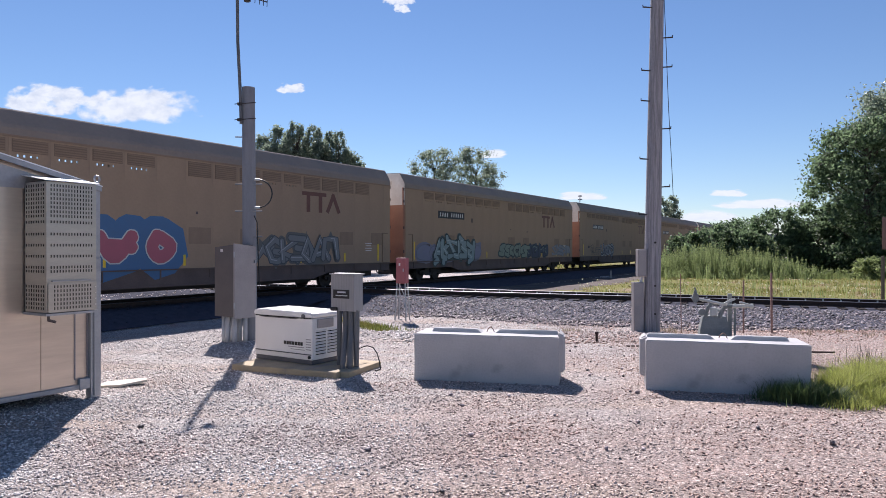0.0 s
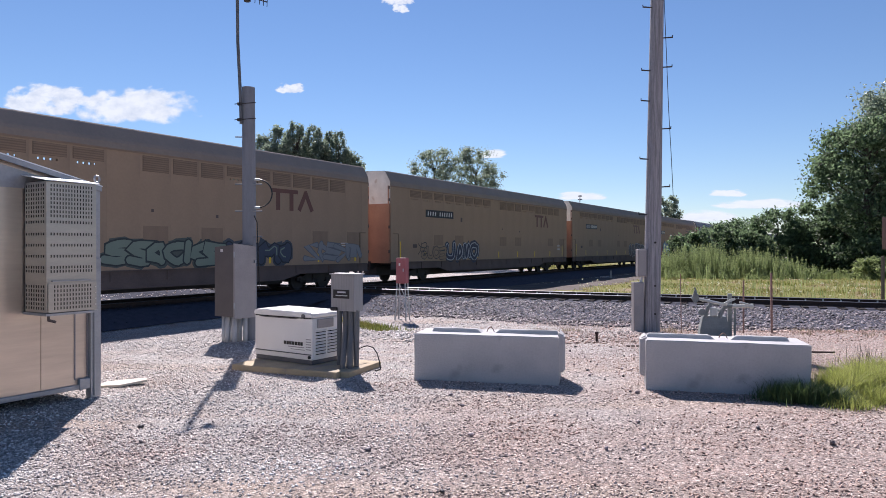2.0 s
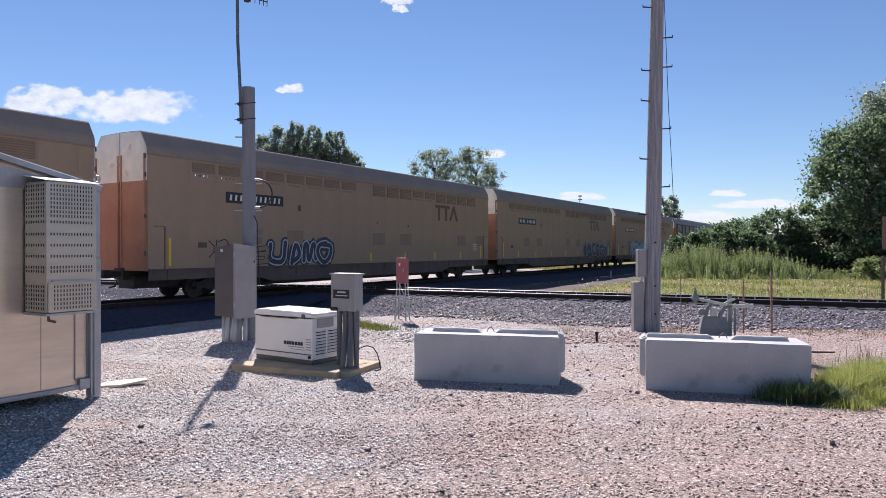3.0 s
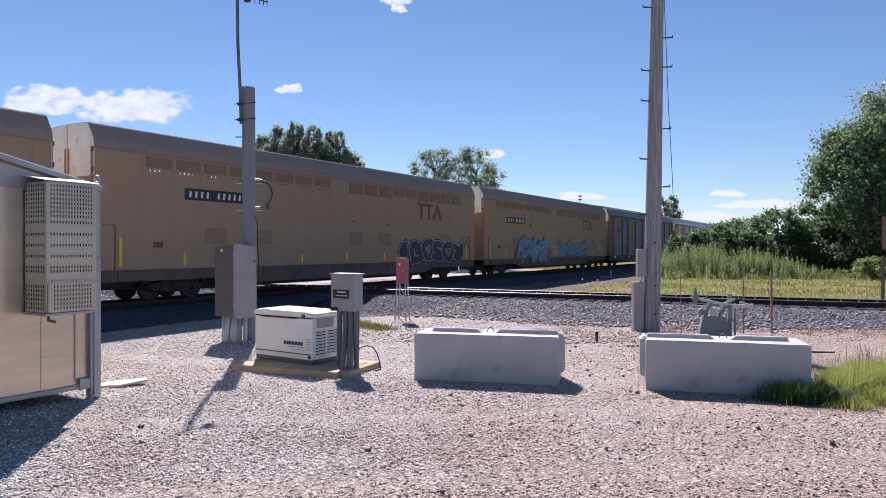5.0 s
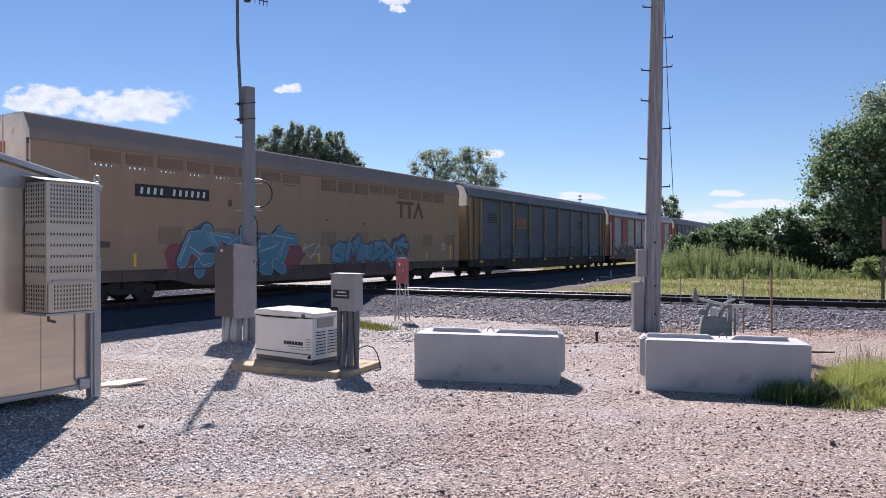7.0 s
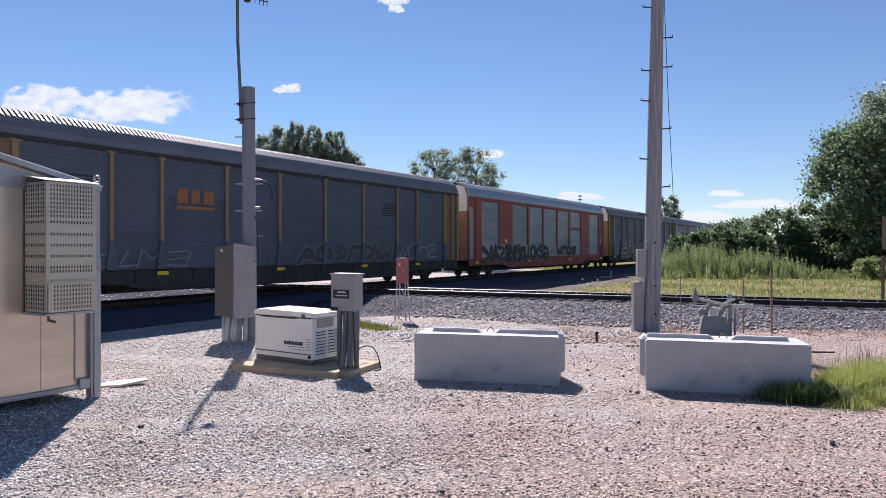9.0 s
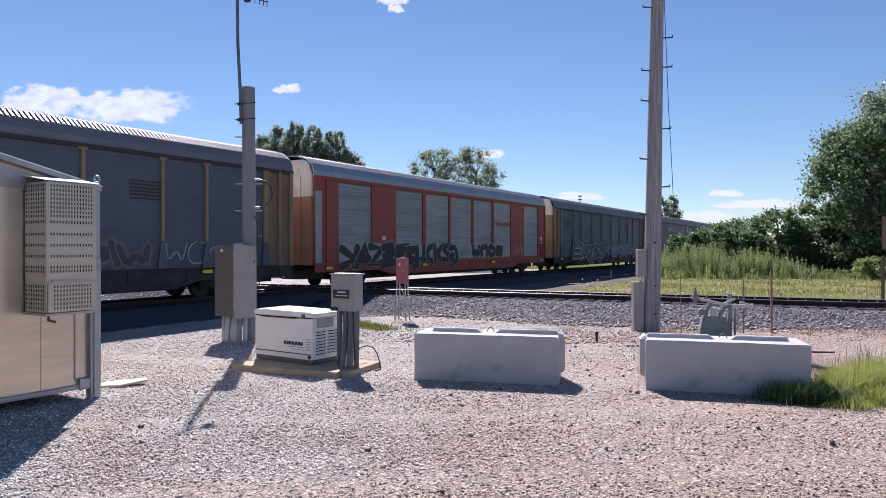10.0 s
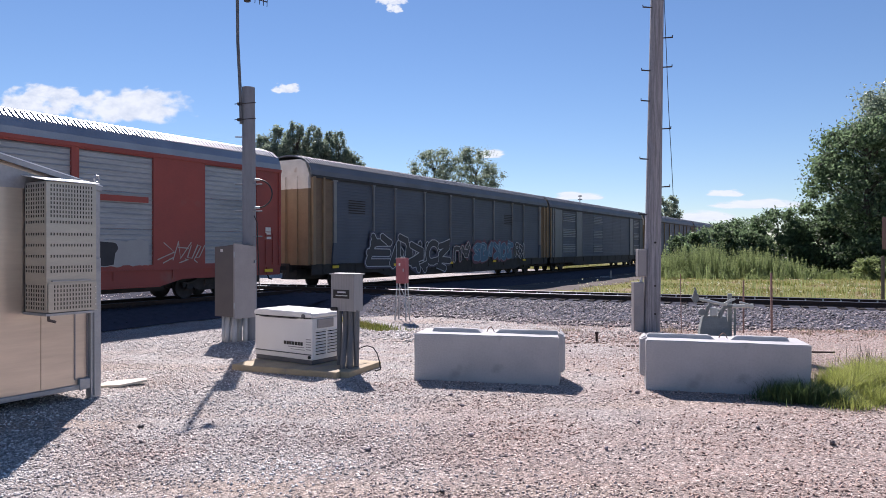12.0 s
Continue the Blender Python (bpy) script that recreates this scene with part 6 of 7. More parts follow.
def blades(name, x, y, h, width, rng, material, label, category, lean=0.35, kind="stuff"):
    """Upright blades of grass, two segments each."""
    n = len(x)
    z = land(x, y)
    a = rng.uniform(0, 2 * np.pi, n)
    ln = rng.uniform(0, lean, n) * h
    dx, dy = np.cos(a), np.sin(a)
    b = a + np.pi / 2 + rng.normal(0, 0.4, n)
    wx, wy = np.cos(b) * width / 2, np.sin(b) * width / 2
    base = np.stack([x, y, z - 0.01], -1)
    mid = base + np.stack([dx * ln * 0.35, dy * ln * 0.35, h * 0.6], -1)
    tip = base + np.stack([dx * ln, dy * ln, h], -1)
    w = np.stack([wx, wy, np.zeros(n)], -1)
    v = np.stack([base - w, base + w, mid + w * 0.8, mid - w * 0.8, tip + w * 0.15, tip - w * 0.15], 1).reshape(-1, 3)
    o = (np.arange(n) * 6)[:, None]
    f = np.concatenate([o + np.array([[0, 1, 2, 3]]), o + np.array([[3, 2, 4, 5]])])
    return tagged(new(name, raw_mesh(name, v, f, material)), label, category, kind=kind)


def verge(name, x0, x1, y0, y1, inside, material, label, lift=0.03, category="grass"):
    """A patch of ground cover with a ragged edge, following the land."""
    xs, ys = np.linspace(x0, x1, 90), np.linspace(y0, y1, 90)
    gx, gy = np.meshgrid(xs, ys)
    edge = inside(gx, gy)
    v = np.stack([gx, gy, land(gx, gy) + lift], -1).reshape(-1, 3)
    keep = edge.reshape(-1)
    i, j = np.meshgrid(np.arange(89), np.arange(89))
    a = (j * 90 + i).ravel()
    f = np.stack([a, a + 1, a + 91, a + 90], -1)
    f = f[keep[f].all(1)]
    return tagged(new(name, raw_mesh(name, v, f, material, True)), label, category, kind="structure")


def wobble(x, y, s=1.0):
    return 0.6 * np.sin(x * 0.9 * s + 0.7 * y * s) + 0.5 * np.sin(x * 0.37 * s - 1.3 * y * s + 2) + 0.3 * np.sin(2.3 * x * s + 1)


def d_side(x, y):
    return (x - T2_P[0]) * T2_N[0] + (y - T2_P[1]) * T2_N[1]


def d_main(x, y):
    return x * E1[0] + y * E1[1] + 21.0        # from the near side of the train, towards the yard


def in_field(x, y):
    return (d_side(x, y) + 0.5 * wobble(x, y) > 4.0) & (d_main(x, y) + 0.6 * wobble(x, y) > 5.7)


def field():
    verge("dirt_strip", -6, 60, 24, 120, lambda x, y: (d_side(x, y) > 2.6) & (d_main(x, y) > 0.6) & (d_main(x, y) < 9.5), M_DIRT, "bare brown dirt beside the tracks", 0.008, "dirt")
    verge("grass_field", -6, 95, 24, 90, in_field, M_GRASSBED, "sunlit rough meadow grass beyond the track")
    rng = np.random.default_rng(5)
    x, y = rng.uniform(2, 60, 100000), 26 + 40 * rng.uniform(0, 1, 100000) ** 1.5
    k = in_field(x, y) & (x / y < 0.75) & (x / y > 0.05) & (rng.uniform(0, 1, len(x)) < np.clip((d_main(x, y) - 5.5) / 3, 0, 1))
    x, y = x[k], y[k]
    tall = (0.04 + 0.15 * rng.uniform(0, 1, len(x)) ** 1.7) * (1 + 0.7 * np.clip(wobble(x, y, 0.6), -0.6, 1.4))
    blades("meadow_grass", x, y, tall, 0.03, rng, M_GRASS, "yellow-green rough meadow grass", "grass", 0.5)
    def beyond(x, y):
        return (d_main(x, y) + 0.5 * wobble(x, y) < -9.0) & (y > 80 + 2 * wobble(x, y))
    verge("grass_bank", -40, 70, 20, 170, beyond, M_GRASSBED, "rough grass beyond the train")
    gx, gy = rng.uniform(-25, 40, 40000), rng.uniform(30, 100, 40000)
    k = beyond(gx, gy) & (d_main(gx, gy) > -17)
    blades("bank_grass", gx[k], gy[k], rng.uniform(0.1, 0.35, k.sum()), 0.05, rng, M_GRASS, "low rough grass beyond the train", "grass", 0.5)
    n = 5200
    x, y = rng.uniform(6, 45, n), rng.uniform(27, 60, n)
    k = in_field(x, y) & (wobble(x, y, 0.7) > 0.15) & (d_main(x, y) > 10)
    blades("seed_stalks", x[k], y[k], rng.uniform(0.3, 0.8, k.sum()), 0.03, rng, M_WEED, "taller thin green stalks standing in the meadow", "weeds", 0.35)
    # white flower heads
    n = 240
    fx, fy = rng.uniform(8, 36, n), rng.uniform(27.5, 46, n)
    k = in_field(fx, fy)
    fx, fy = fx[k], fy[k]
    p = np.stack([fx, fy, land(fx, fy) + rng.uniform(0.25, 0.6, len(fx))], -1)
    p = np.repeat(p, 5, 0) + rng.normal(0, 0.03, (len(p) * 5, 3))
    v, f = leaf_quads(p, 0.042, rng)
    tagged(new("white_flowers", raw_mesh("white_flowers", v, f, M_PETAL)), "small white wild flowers in the meadow", "flowers", kind="stuff")


def weeds():
    """A belt of tall plumed weeds before the bushes, in loose groups."""
    rng = np.random.default_rng(9)
    n = 900
    x = rng.uniform(18.5, 32.0, n)
    y = 60.0 + rng.normal(0, 1.6, n) + 1.2 * np.sin(x * 0.4)
    k = np.sin(x * 1.25 + 0.4 * y) + 0.7 * np.sin(x * 2.9 + 1) > -0.75
    x, y = x[k], y[k]
    h = (1 - 0.55 * np.clip((x - 28.5) / 3.5, 0, 1)) * np.clip(2.0 + 0.45 * np.sin(x * 0.55 + 1) + rng.normal(0, 0.42, len(x)), 0.7, 3.0)
    xl, yl = rng.uniform(18, 47, 420), rng.normal(57.0, 1.3, 420)
    x, y, h = np.concatenate([x, xl]), np.concatenate([y, yl]), np.concatenate([h, rng.uniform(0.3, 1.1, 420) ** 1.3])
    blades("tall_weeds", x, y, h, 0.03, rng, M_WEED, "stems of tall light green weeds", "weeds", 0.2)
    m = 14
    bx, by = np.repeat(x, m) + rng.normal(0, 0.10, len(x) * m), np.repeat(y, m) + rng.normal(0, 0.10, len(x) * m)
    blades("weed_shoots", bx, by, np.repeat(h, m) * rng.uniform(0.25, 0.92, len(bx)), 0.038, rng, M_WEED, "upright shoots of tall light green weeds", "weeds", 0.26)
    m = 34
    p = np.repeat(np.stack([x, y, land(x, y)], -1), m, 0)
    up = rng.uniform(0.3, 1.02, len(p))
    p[:, 2] += np.repeat(h, m) * up
    p[:, :2] += rng.normal(0, 0.12, (len(p), 2)) * (1.15 - up)[:, None]
    v, f = leaf_quads(p, 0.07, rng)
    tagged(new("weed_plumes", raw_mesh("weed_plumes", v, f, M_WEED)), "feathery plumes of tall light green weeds", "weeds", kind="stuff")


def front_grass():
    """The clump that grows over the end of the block, and low tufts."""
    rng = np.random.default_rng(21)
    low, dark, sun = "low straggling green grass tuft on gravel", "drooping grass tuft against the concrete block, colour darkened for its shadow", "bright sunlit yellow-green grass tuft on gravel"
    for cx, cy, s, n, hi, m, lab in ((3.60, 7.27, 0.13, 520, 0.24, M_GRASSSHADED, dark), (3.83, 7.20, 0.15, 900, 0.29, M_GRASSSHADED, dark), (4.08, 7.13, 0.14, 700, 0.24, M_GRASSSHADED, dark), (4.20, 6.93, 0.13, 420, 0.15, M_GRASSBRIGHT, low),
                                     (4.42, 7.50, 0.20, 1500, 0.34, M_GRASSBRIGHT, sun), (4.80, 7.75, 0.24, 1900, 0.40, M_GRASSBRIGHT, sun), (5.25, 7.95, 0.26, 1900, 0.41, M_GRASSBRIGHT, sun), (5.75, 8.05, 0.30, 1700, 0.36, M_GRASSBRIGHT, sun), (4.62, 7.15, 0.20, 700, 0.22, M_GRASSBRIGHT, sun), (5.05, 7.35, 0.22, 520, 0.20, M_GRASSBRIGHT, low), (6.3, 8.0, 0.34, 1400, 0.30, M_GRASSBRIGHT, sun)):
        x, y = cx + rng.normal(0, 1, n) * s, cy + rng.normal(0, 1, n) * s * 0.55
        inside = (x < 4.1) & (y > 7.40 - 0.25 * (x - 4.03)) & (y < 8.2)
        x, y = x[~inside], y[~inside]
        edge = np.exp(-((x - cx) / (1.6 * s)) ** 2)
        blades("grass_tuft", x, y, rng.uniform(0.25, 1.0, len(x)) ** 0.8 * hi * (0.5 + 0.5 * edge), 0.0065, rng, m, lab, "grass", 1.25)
    # dry stalks behind it
    n = 90
    x, y = np.where(rng.uniform(0, 1, n) < 0.6, rng.normal(5.55, 0.16, n), rng.normal(6.25, 0.2, n)), rng.normal(9.0, 0.12, n)
    blades("dry_stalks", x, y, rng.uniform(0.1, 0.42, n), 0.008, rng, M_BARK, "dry brown weed stalks", "weeds", 0.35)
    # dry tufts on the dirt behind the blocks
    n = 46
    cx, cy = rng.uniform(0.5, 10.5, n), rng.uniform(12.6, 17.5, n)
    x, y = np.repeat(cx, 34) + rng.normal(0, 0.12, n * 34), np.repeat(cy, 34) + rng.normal(0, 0.10, n * 34)
    blades("dry_grass", x, y, rng.uniform(0.03, 0.12, len(x)), 0.010, rng, M_DRY, "short dry straw-coloured grass on dirt", "grass", 1.2)
    # small tufts near the track
    n = 1500
    x, y = rng.normal(-1.85, 0.40, n), rng.normal(17.3, 0.35, n)
    blades("trackside_grass", x, y, rng.uniform(0.04, 0.14, n), 0.016, rng, M_GRASS, "low green trackside grass", "grass", 0.6)


def trees():
    L = "broad-leaved green tree"
    # right of the meadow: big tree group and the bushes in front
    tree("tree", 38.5, 61.0, 14.8, 11.5, 0.05, 31, 46000, 0.165, M_LEAF, "large dense broad-leaved tree at the meadow's edge", 210)
    tree("tree", 43.5, 64.0, 19.6, 12.5, 0.06, 33, 42000, 0.155, M_LEAF_HAZED, "tall broad-leaved tree behind the others", 210)
    tree("tree", 52.0, 61.0, 16.0, 11.0, 0.06, 34, 24000, 0.17, M_LEAF, "dense broad-leaved tree beside the meadow", 120)
    for i, (x, y, h, w) in enumerate(((24.5, 67, 4.2, 5.0), (27.0, 66, 5.2, 6.0), (30.0, 67, 5.8, 6.5), (32.8, 66, 6.6, 6.5), (35.0, 64, 5.6, 6.0), (29.0, 64, 4.4, 5.0), (39.0, 63.5, 5.5, 7.0), (36.8, 66.0, 7.0, 6.5))):
        tree("bush", x, y, h, w, 0.02, 40 + i, 10000, 0.155, M_LEAF, "dense dark green bush at the meadow's edge", 90)
    tree("bush", 34.9, 54.0, 1.8, 4.2, 0.02, 52, 9000, 0.11, M_WEED, "low light green bush in front of the trees", 60)
    # beyond the train
    rng = random.Random(77)
    for i, (x, h) in enumerate(((-22.6, 12.6), (-21.4, 14.4), (-20.5, 13.4), (-19.5, 16.3), (-18.6, 15.2), (-17.8, 17.2), (-16.9, 16.0), (-15.9, 17.4), (-15.1, 15.6), (-14.0, 17.2), (-13.2, 15.4), (-12.2, 16.8), (-11.2, 16.6), (-10.4, 14.4), (-9.5, 14.2), (-8.9, 12.2))):
        y = 72.5 + rng.uniform(-2, 2)
        tree("tree", x * y / 73.0, y, h - 1.5, rng.uniform(3.8, 5.2), 0.30, 60 + i, 12500, 0.115, M_LEAF_HAZED, "slender pointed broad-leaved tree beyond the train", 170, "row of trees beyond the train", 1.0)
    tree("tree", -1.0, 84, 15.6, 7.6, 0.3, 70, 19000, 0.125, M_LEAF_HAZED, "airy broad-leaved tree beyond the train", 110)
    tree("tree", 4.1, 84, 15.4, 8.0, 0.3, 71, 19000, 0.125, M_LEAF_HAZED, "airy broad-leaved tree beyond the train", 110)
    tree("tree", 66.4, 200, 18.4, 10.0, 0.25, 75, 9000, 0.34, M_LEAF_HAZED, "small bushy tree far beyond the track", 90)


def light_mast():
    x, y = 40.6, 200.0
    z = gz(x, y)
    t = thing("light_mast", pose(x, y, z), "distant slim floodlight mast", "light mast")
    bm = bmesh.new()
    rod(bm, (0, 0, 0), (0, 0, 18.3), 0.22, 0.12, 10)
    part("mast", bm, M_GALV, t)
    for dx, dz in ((-0.38, 17.0), (0.38, 17.0), (-0.3, 18.0), (0.3, 18.0)):
        bm = bmesh.new()
        box(bm, (dx, -0.2, dz), (0.5, 0.3, 0.38), bevel=0.05)
        part("floodlight", bm, M_GALV, t)


def brown_post():
    x, y = 19.57, 30.0
    z = gz(x, y)
    t = thing("brown_sign_post", pose(x, y, z, 0, 0, 10), "rusty brown trackside sign on a post", "sign")
    bm = bmesh.new()
    box(bm, (0, 0, 1.0), (0.10, 0.10, 2.1), bevel=0.01)
    part("post", bm, M_SILL, t)
    bm = bmesh.new()
    box(bm, (0.16, -0.06, 3.07), (0.5, 0.04, 1.42), bevel=0.01)
    part("panel", bm, M_STAKE, t)


def marker_post():
    x, y = 14.05, 56.4
    t = thing("marker_post", pose(x, y, gz(x, y)), "short pale grey pointed trackside marker post", "post")
    bm = bmesh.new()
    prism(bm, [(-0.09, -0.2), (0.09, -0.2), (0.09, 0.52), (0.0, 0.72), (-0.09, 0.52)], 'y', -0.025, 0.025)
    bmesh.ops.bevel(bm, geom=list(bm.edges), offset=0.008, segments=1, affect='EDGES')
    part("post", bm, M_POSTGREY, t)


marker_post()
field()
weeds()
front_grass()
trees()
light_mast()
brown_post()


# ---- clouds ----
def cloud_material(name="cloud", stretch=0.62, heap=1.5, fray=0.7, soft=0.46, under=(0.41, 0.46, 0.515, 1)):
    """Glowing vapour that thins out into wisps: ragged by noise at many scales, flat below and heaped above."""
    m = bpy.data.materials.new(name)
    m.use_nodes = True
    n, ln = m.node_tree.nodes, m.node_tree.links
    n.clear()
    out = n.new("ShaderNodeOutputMaterial")
    tc = n.new("ShaderNodeTexCoord")

    def maths(op, a, b):
        k = n.new("ShaderNodeMath")
        k.operation = op
        for slot, v in ((0, a), (1, b)):
            if isinstance(v, (int, float)):
                k.inputs[slot].default_value = v
            else:
                ln.new(v, k.inputs[slot])
        return k.outputs[0]

    def fractal(scale, detail, rough):
        k = n.new("ShaderNodeTexNoise")
        k.inputs["Scale"].default_value, k.inputs["Detail"].default_value, k.inputs["Roughness"].default_value = scale, detail, rough
        ln.new(flat.outputs[0], k.inputs["Vector"])
        return k.outputs[0]
    flat = n.new("ShaderNodeMapping")                  # heaps are wider than tall
    flat.inputs["Scale"].default_value = (stretch, 0.3, 1.0)
    ln.new(tc.outputs["Object"], flat.inputs[0])
    sep = n.new("ShaderNodeSeparateXYZ")
    ln.new(tc.outputs["Generated"], sep.inputs[0])
    u = maths('MULTIPLY', maths('SUBTRACT', sep.outputs[0], 0.5), 2.0)
    v = maths('SUBTRACT', sep.outputs[2], 0.36)
    above = maths('POWER', maths('MAXIMUM', maths('MULTIPLY', v, 1.55), 0.0), 2.0)
    below = maths('POWER', maths('MAXIMUM', maths('MULTIPLY', v, -3.0), 0.0), 2.0)
    far = maths('ADD', maths('POWER', maths('ABSOLUTE', u, 0.0), 3.0), maths('ADD', above, below))
    body = maths('SUBTRACT', 0.74, far)
    lumps = maths('SUBTRACT', fractal(1.05, 2.0, 0.45), 0.5)
    wisps = maths('SUBTRACT', fractal(2.4, 5.0, 0.55), 0.5)
    dens = maths('ADD', body, maths('ADD', maths('MULTIPLY', lumps, heap), maths('MULTIPLY', wisps, fray)))
    mr = n.new("ShaderNodeMapRange")
    mr.interpolation_type = 'SMOOTHSTEP'
    mr.inputs["From Min"].default_value, mr.inputs["From Max"].default_value = 0.16, 0.16 + soft
    mr.inputs["To Max"].default_value = 0.97
    ln.new(dens, mr.inputs[0])
    # sunlit white and shaded grey-blue are both put into the emission, by noise
    tone = n.new("ShaderNodeMix")
    tone.data_type = 'RGBA'
    tone.inputs[6].default_value, tone.inputs[7].default_value = (0.545, 0.578, 0.59, 1), under
    shade = n.new("ShaderNodeMapRange")
    shade.inputs["From Min"].default_value, shade.inputs["From Max"].default_value = 0.40, 0.72
    ln.new(fractal(1.7, 4.0, 0.55), shade.inputs[0])
    ln.new(shade.outputs[0], tone.inputs[0])
    glow = n.new("ShaderNodeEmission")
    ln.new(tone.outputs[2], glow.inputs[0])
    clear = n.new("ShaderNodeBsdfTransparent")
    b = n.new("ShaderNodeMixShader")
    ln.new(mr.outputs[0], b.inputs[0])
    ln.new(clear.outputs[0], b.inputs[1])
    ln.new(glow.outputs[0], b.inputs[2])
    ln.new(b.outputs[0], out.inputs[0])
    return m


M_CLOUD = cloud_material()
M_STREAK = cloud_material("streak_cloud", 0.24, 1.0, 0.45, 0.4, (0.50, 0.54, 0.565, 1))
CLOUDS = []


def cloud(px, py, w, h, seed, drift, lean=0.0, vapour=M_CLOUD):
    """A bank of vapour, far off. px, py: tangent of its bearing and of its height; w, h: its angular size."""
    far = 2600.0
    bm = bmesh.new()
    wide = w / h                                       # a bulging sheet, in units of half the height
    nx, nz = 24, 12
    shift = Vector((seed * 37.0, 0, 0))
    grid = []
    for k in range(nz + 1):
        row = []
        for i in range(nx + 1):
            a, b = 2 * i / nx - 1, 2 * k / nz - 1
            x, z = a * wide * 1.12, b * 1.25
            bulge = -0.7 * (1 - a * a) * (1 - b * b) + 0.25 * noise.noise(Vector((x, 0, z)) * 1.4 + shift)
            row.append(bm.verts.new((x + seed * 9.0, bulge, z + lean * x)))
        grid.append(row)
    for k in range(nz):
        for i in range(nx):
            bm.faces.new((grid[k][i], grid[k][i + 1], grid[k + 1][i + 1], grid[k + 1][i]))
    ob = new("cloud", link_mesh("cloud", bm, vapour, True))
    size = far * h / 2
    ob.scale = (size, size, size)
    tagged(ob, "small white fair-weather cloud drifting in blue sky", "cloud", "clouds")
    base = (far * px - seed * 9.0 * size, far, EYE[2] + far * py)
    ob.location = base
    ob.visible_shadow = False
    CLOUDS.append((ob, base, drift * far))


FPX = 1193.6
cloud((243 - 784) / FPX, (440 - 186) / FPX, 245 / FPX, 58 / FPX, 11, -8.0 / FPX, -0.06)
cloud((88 - 784) / FPX, (440 - 176) / FPX, 180 / FPX, 44 / FPX, 2, -8.0 / FPX, -0.12)
cloud((517 - 784) / FPX, (440 - 157) / FPX, 58 / FPX, 20 / FPX, 3, -9.0 / FPX)
cloud((706 - 784) / FPX, (440 - 1) / FPX, 66 / FPX, 20 / FPX, 4, -13.0 / FPX)
cloud((711 - 784) / FPX, (440 - 16) / FPX, 32 / FPX, 20 / FPX, 14, -13.0 / FPX)
cloud((872 - 784) / FPX, (440 - 273) / FPX, 60 / FPX, 18 / FPX, 5, -4.0 / FPX, 0.0, M_STREAK)
cloud((1030 - 784) / FPX, (440 - 347) / FPX, 96 / FPX, 18 / FPX, 6, -6.0 / FPX, 0.0, M_STREAK)
cloud((1290 - 784) / FPX, (440 - 342) / FPX, 74 / FPX, 15 / FPX, 7, -6.0 / FPX, 0.0, M_STREAK)
cloud((1350 - 784) / FPX, (440 - 361) / FPX, 190 / FPX, 20 / FPX, 8, -6.0 / FPX, 0.0, M_STREAK)
cloud((1250 - 784) / FPX, (440 - 383) / FPX, 130 / FPX, 24 / FPX, 9, -6.0 / FPX, 0.0, M_STREAK)


# ---- loose stone ----
def gravel():
    rng = np.random.default_rng(3)
    n = 205000
    y = 3.6 + 10.4 * rng.uniform(0, 1, n) ** 1.5
    x = rng.uniform(-0.72, 0.72, n) * y
    grey = np.clip(0.58 + 0.5 * wobble(x, y, 0.7) - 0.05 * x, 0.30, 1)
    rut = np.exp(-((y - 4.75 - 0.16 * x) / 0.3) ** 2) + np.exp(-((y - 6.6 - 0.10 * x) / 0.28) ** 2) + np.exp(-((y - 8.9 + 0.25 * x) / 0.4) ** 2) * (x < -1.5)
    grey = grey * (1 - 0.75 * np.clip(rut, 0, 1))     # wheel ruts swept clear of stones
    k = rng.uniform(0, 1, n) < grey
    stones("gravel", x[k], y[k], 0.0085 + 0.030 * rng.uniform(0, 1, k.sum()) ** 2.2, M_STONE, "loose grey and pinkish gravel on the yard", "gravel", 4, 0.12, True)
    n = 66000
    y = rng.uniform(11.5, 23.0, n)
    x = rng.uniform(-0.25, 0.7, n) * y
    k = (rng.uniform(0, 1, n) < np.clip(0.50 + 0.6 * wobble(x, y, 0.8), 0.12, 1)) & (d_side(x, y) < -6.2)
    stones("trackside_gravel", x[k], y[k], 0.014 + 0.06 * rng.uniform(0, 1, k.sum()) ** 3.0, M_STONE, "loose stones on the dirt beside the track", "gravel", 11, 0.15, True)
    n = 200
    y = np.concatenate([rng.uniform(8.2, 11.5, 30), 4.2 + 8.0 * rng.uniform(0, 1, 170) ** 1.1])
    x = np.concatenate([rng.normal(1.95, 0.35, 30) + 0.08 * (y[:30] - 8.4), rng.uniform(-0.55, 0.66, 170) * y[30:]])
    stones("larger_stones", x, y, 0.018 + 0.05 * rng.uniform(0, 1, n) ** 3.5, M_BALLAST, "scattered larger dark stones", "stones", 5)


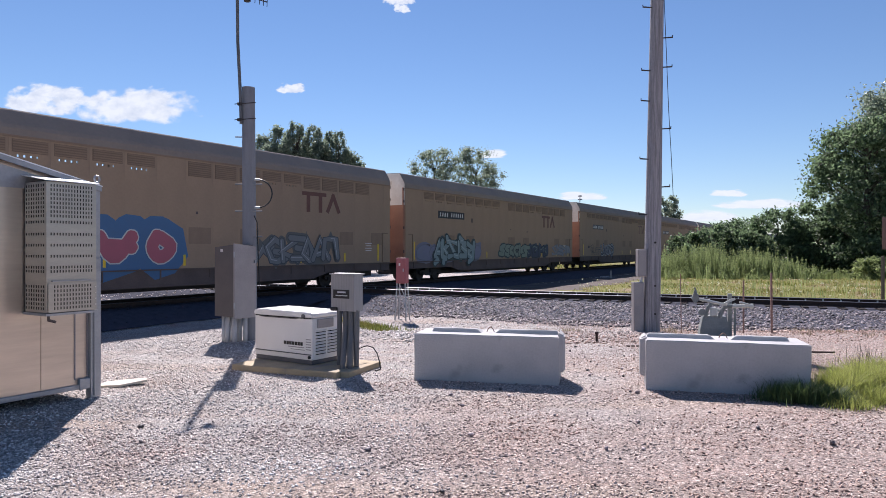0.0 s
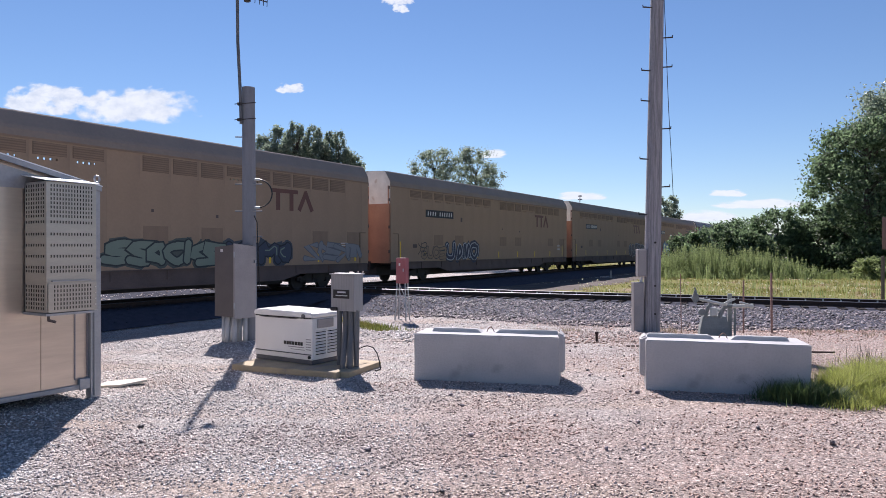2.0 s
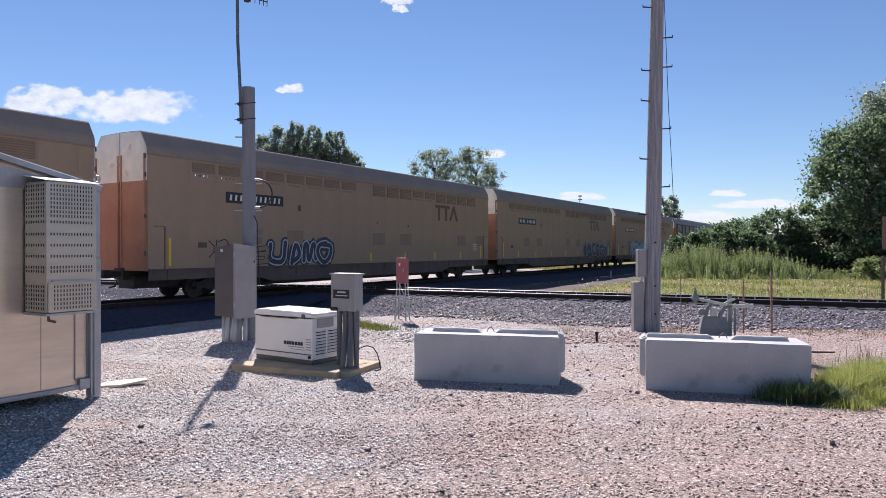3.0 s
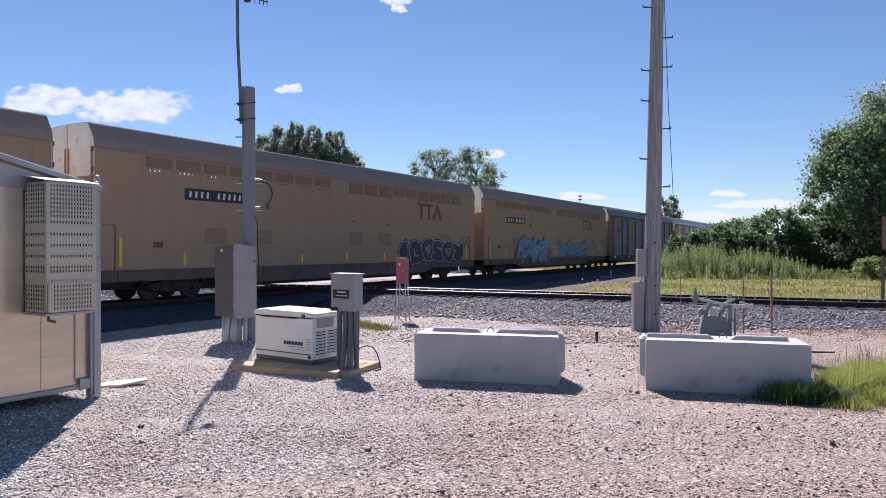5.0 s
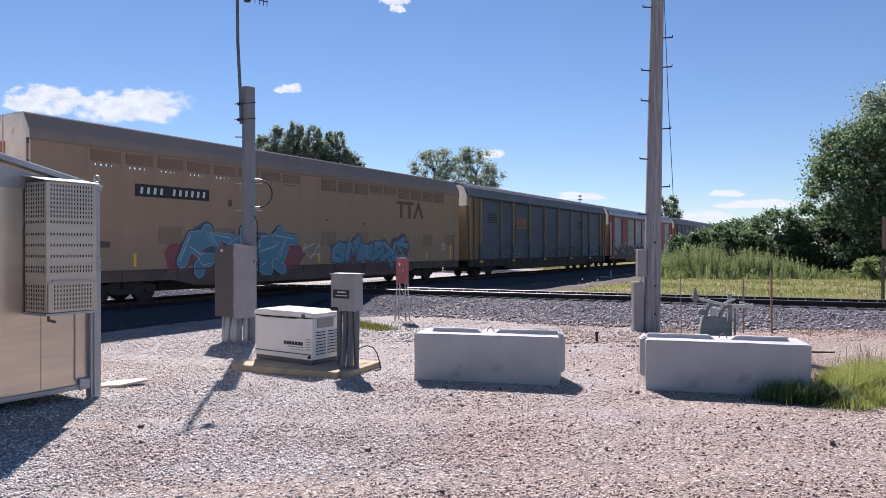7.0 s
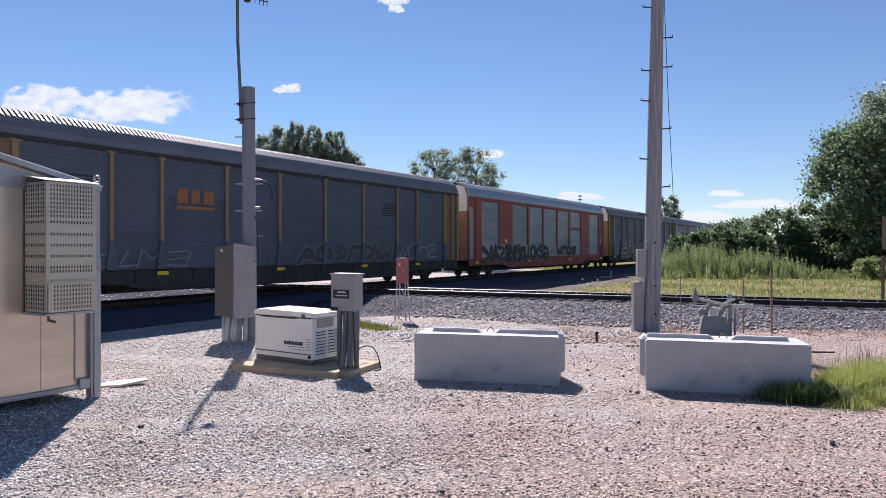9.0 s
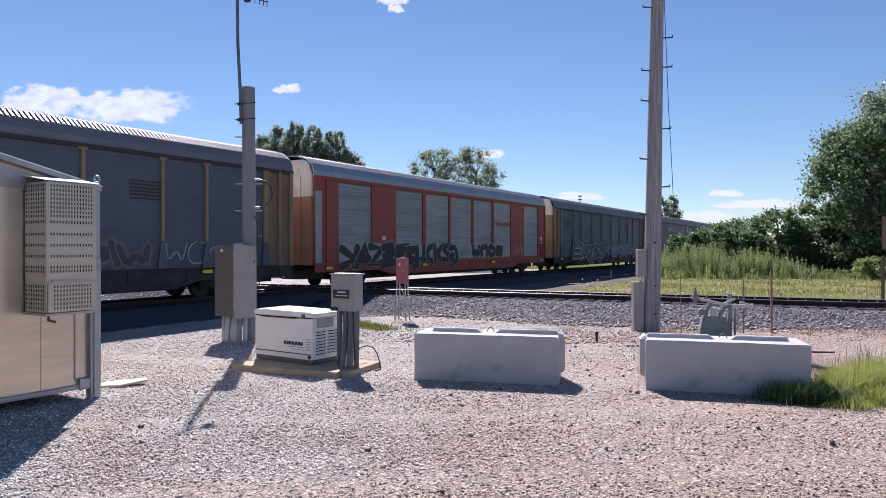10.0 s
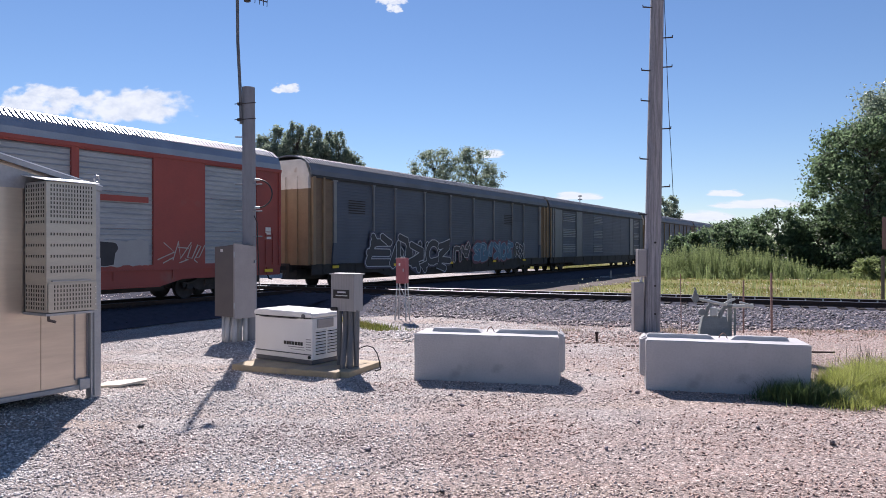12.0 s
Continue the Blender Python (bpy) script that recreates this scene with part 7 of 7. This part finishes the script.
def ballast():
    rng = np.random.default_rng(6)
    for n, lo, hi, small, seed in ((18000, 0.05, 0.12, False, 7), (40000, 0.03, 0.075, True, 12)):
        s = rng.uniform(20, 66, n)
        across = np.where(rng.uniform(0, 1, n) < 0.92, -1.75 - 6.3 * rng.uniform(0, 1, n) ** 1.12 + rng.normal(0, 0.15, n), rng.uniform(2.6, 4.4, n))
        p = T2_START[None] + T2_D[None] * s[:, None] + T2_N[None] * across[:, None]
        p = p[p[:, 0] > -3.0]
        n = len(p)
        stones("ballast", p[:, 0], p[:, 1], rng.uniform(lo, hi, n), M_BALLAST, "grey broken-stone ballast along the track", "ballast", seed, 0.25, small)
    n = 3500
    s = 40 + 60 * rng.uniform(0, 1, n) ** 1.4
    across = rng.uniform(-1.4, 2.8, n)
    p = MAIN_START[None] + E2[None] * s[:, None] + E1[None] * across[:, None]
    # bed colour instead of ballast colour: the train's shadow painted into these stones
    stones("ballast", p[:, 0], p[:, 1], rng.uniform(0.05, 0.12, n), M_BALLAST_BED, "broken-stone ballast under the train, darkened for its shadow", "ballast", 8, 0.25, True)


def ballast_bed():
    for name, o, d, nrm, l0, l1, a0, a1 in (("ballast_bed", T2_START, T2_D, T2_N, 0, 95, -6.45, 3.0), ("ballast_bed_main", MAIN_START, E2, E1, 0, 400, -1.3, 3.2)):
        s, a = np.meshgrid(np.linspace(l0, l1, 200), np.linspace(a0, a1, 24))
        p = o[None, None] + d[None, None] * s[..., None] + nrm[None, None] * a[..., None]
        v = np.stack([p[..., 0], p[..., 1], land(p[..., 0], p[..., 1]) + (0.014 if name == "ballast_bed" else 0.022)], -1).reshape(-1, 3)
        i, j = np.meshgrid(np.arange(199), np.arange(23))
        k = (j * 200 + i).ravel()
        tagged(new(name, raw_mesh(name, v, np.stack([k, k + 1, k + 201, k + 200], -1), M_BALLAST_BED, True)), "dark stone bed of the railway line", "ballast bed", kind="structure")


def far_gravel():
    rng = np.random.default_rng(15)
    n = 9000
    s, a = rng.uniform(0, 45, n), rng.uniform(3.1, 12, n)
    p = -E1[None] * (21.0 + a[:, None]) + E2[None] * s[:, None]
    stones("far_gravel", p[:, 0], p[:, 1], rng.uniform(0.05, 0.14, n), M_STONE, "pale loose gravel beyond the train", "gravel", 16, 0.2, True)


ballast_bed()
far_gravel()
gravel()
ballast()
ties(side_line, 30, 165, 0.55, anchors=True)
ties(main_line, 40, 165, 0.55)


# ---- what moves ----
def motions():
    for car, t_end in CARS:
        walk(car, [(t, car_pose(t_end, t)) for t in (0.0, 3.0, 6.0, 9.0, 12.0)])
    step = math.degrees(SPEED / 0.42 / FPS)
    for car, t_end in CARS:
        for w in car.children_recursive:
            if w.name.startswith("wheelset"):
                dx = w.location.x
                walk(w, [(i / FPS, pose(dx, 0, 0.42, 0, -step * i, 0)) for i in range(361)])
    for ob, base, drift in CLOUDS:
        walk(ob, [(t, pose(base[0] + drift * t / 12, base[1], base[2])) for t in (0.0, 6.0, 12.0)])


motions()
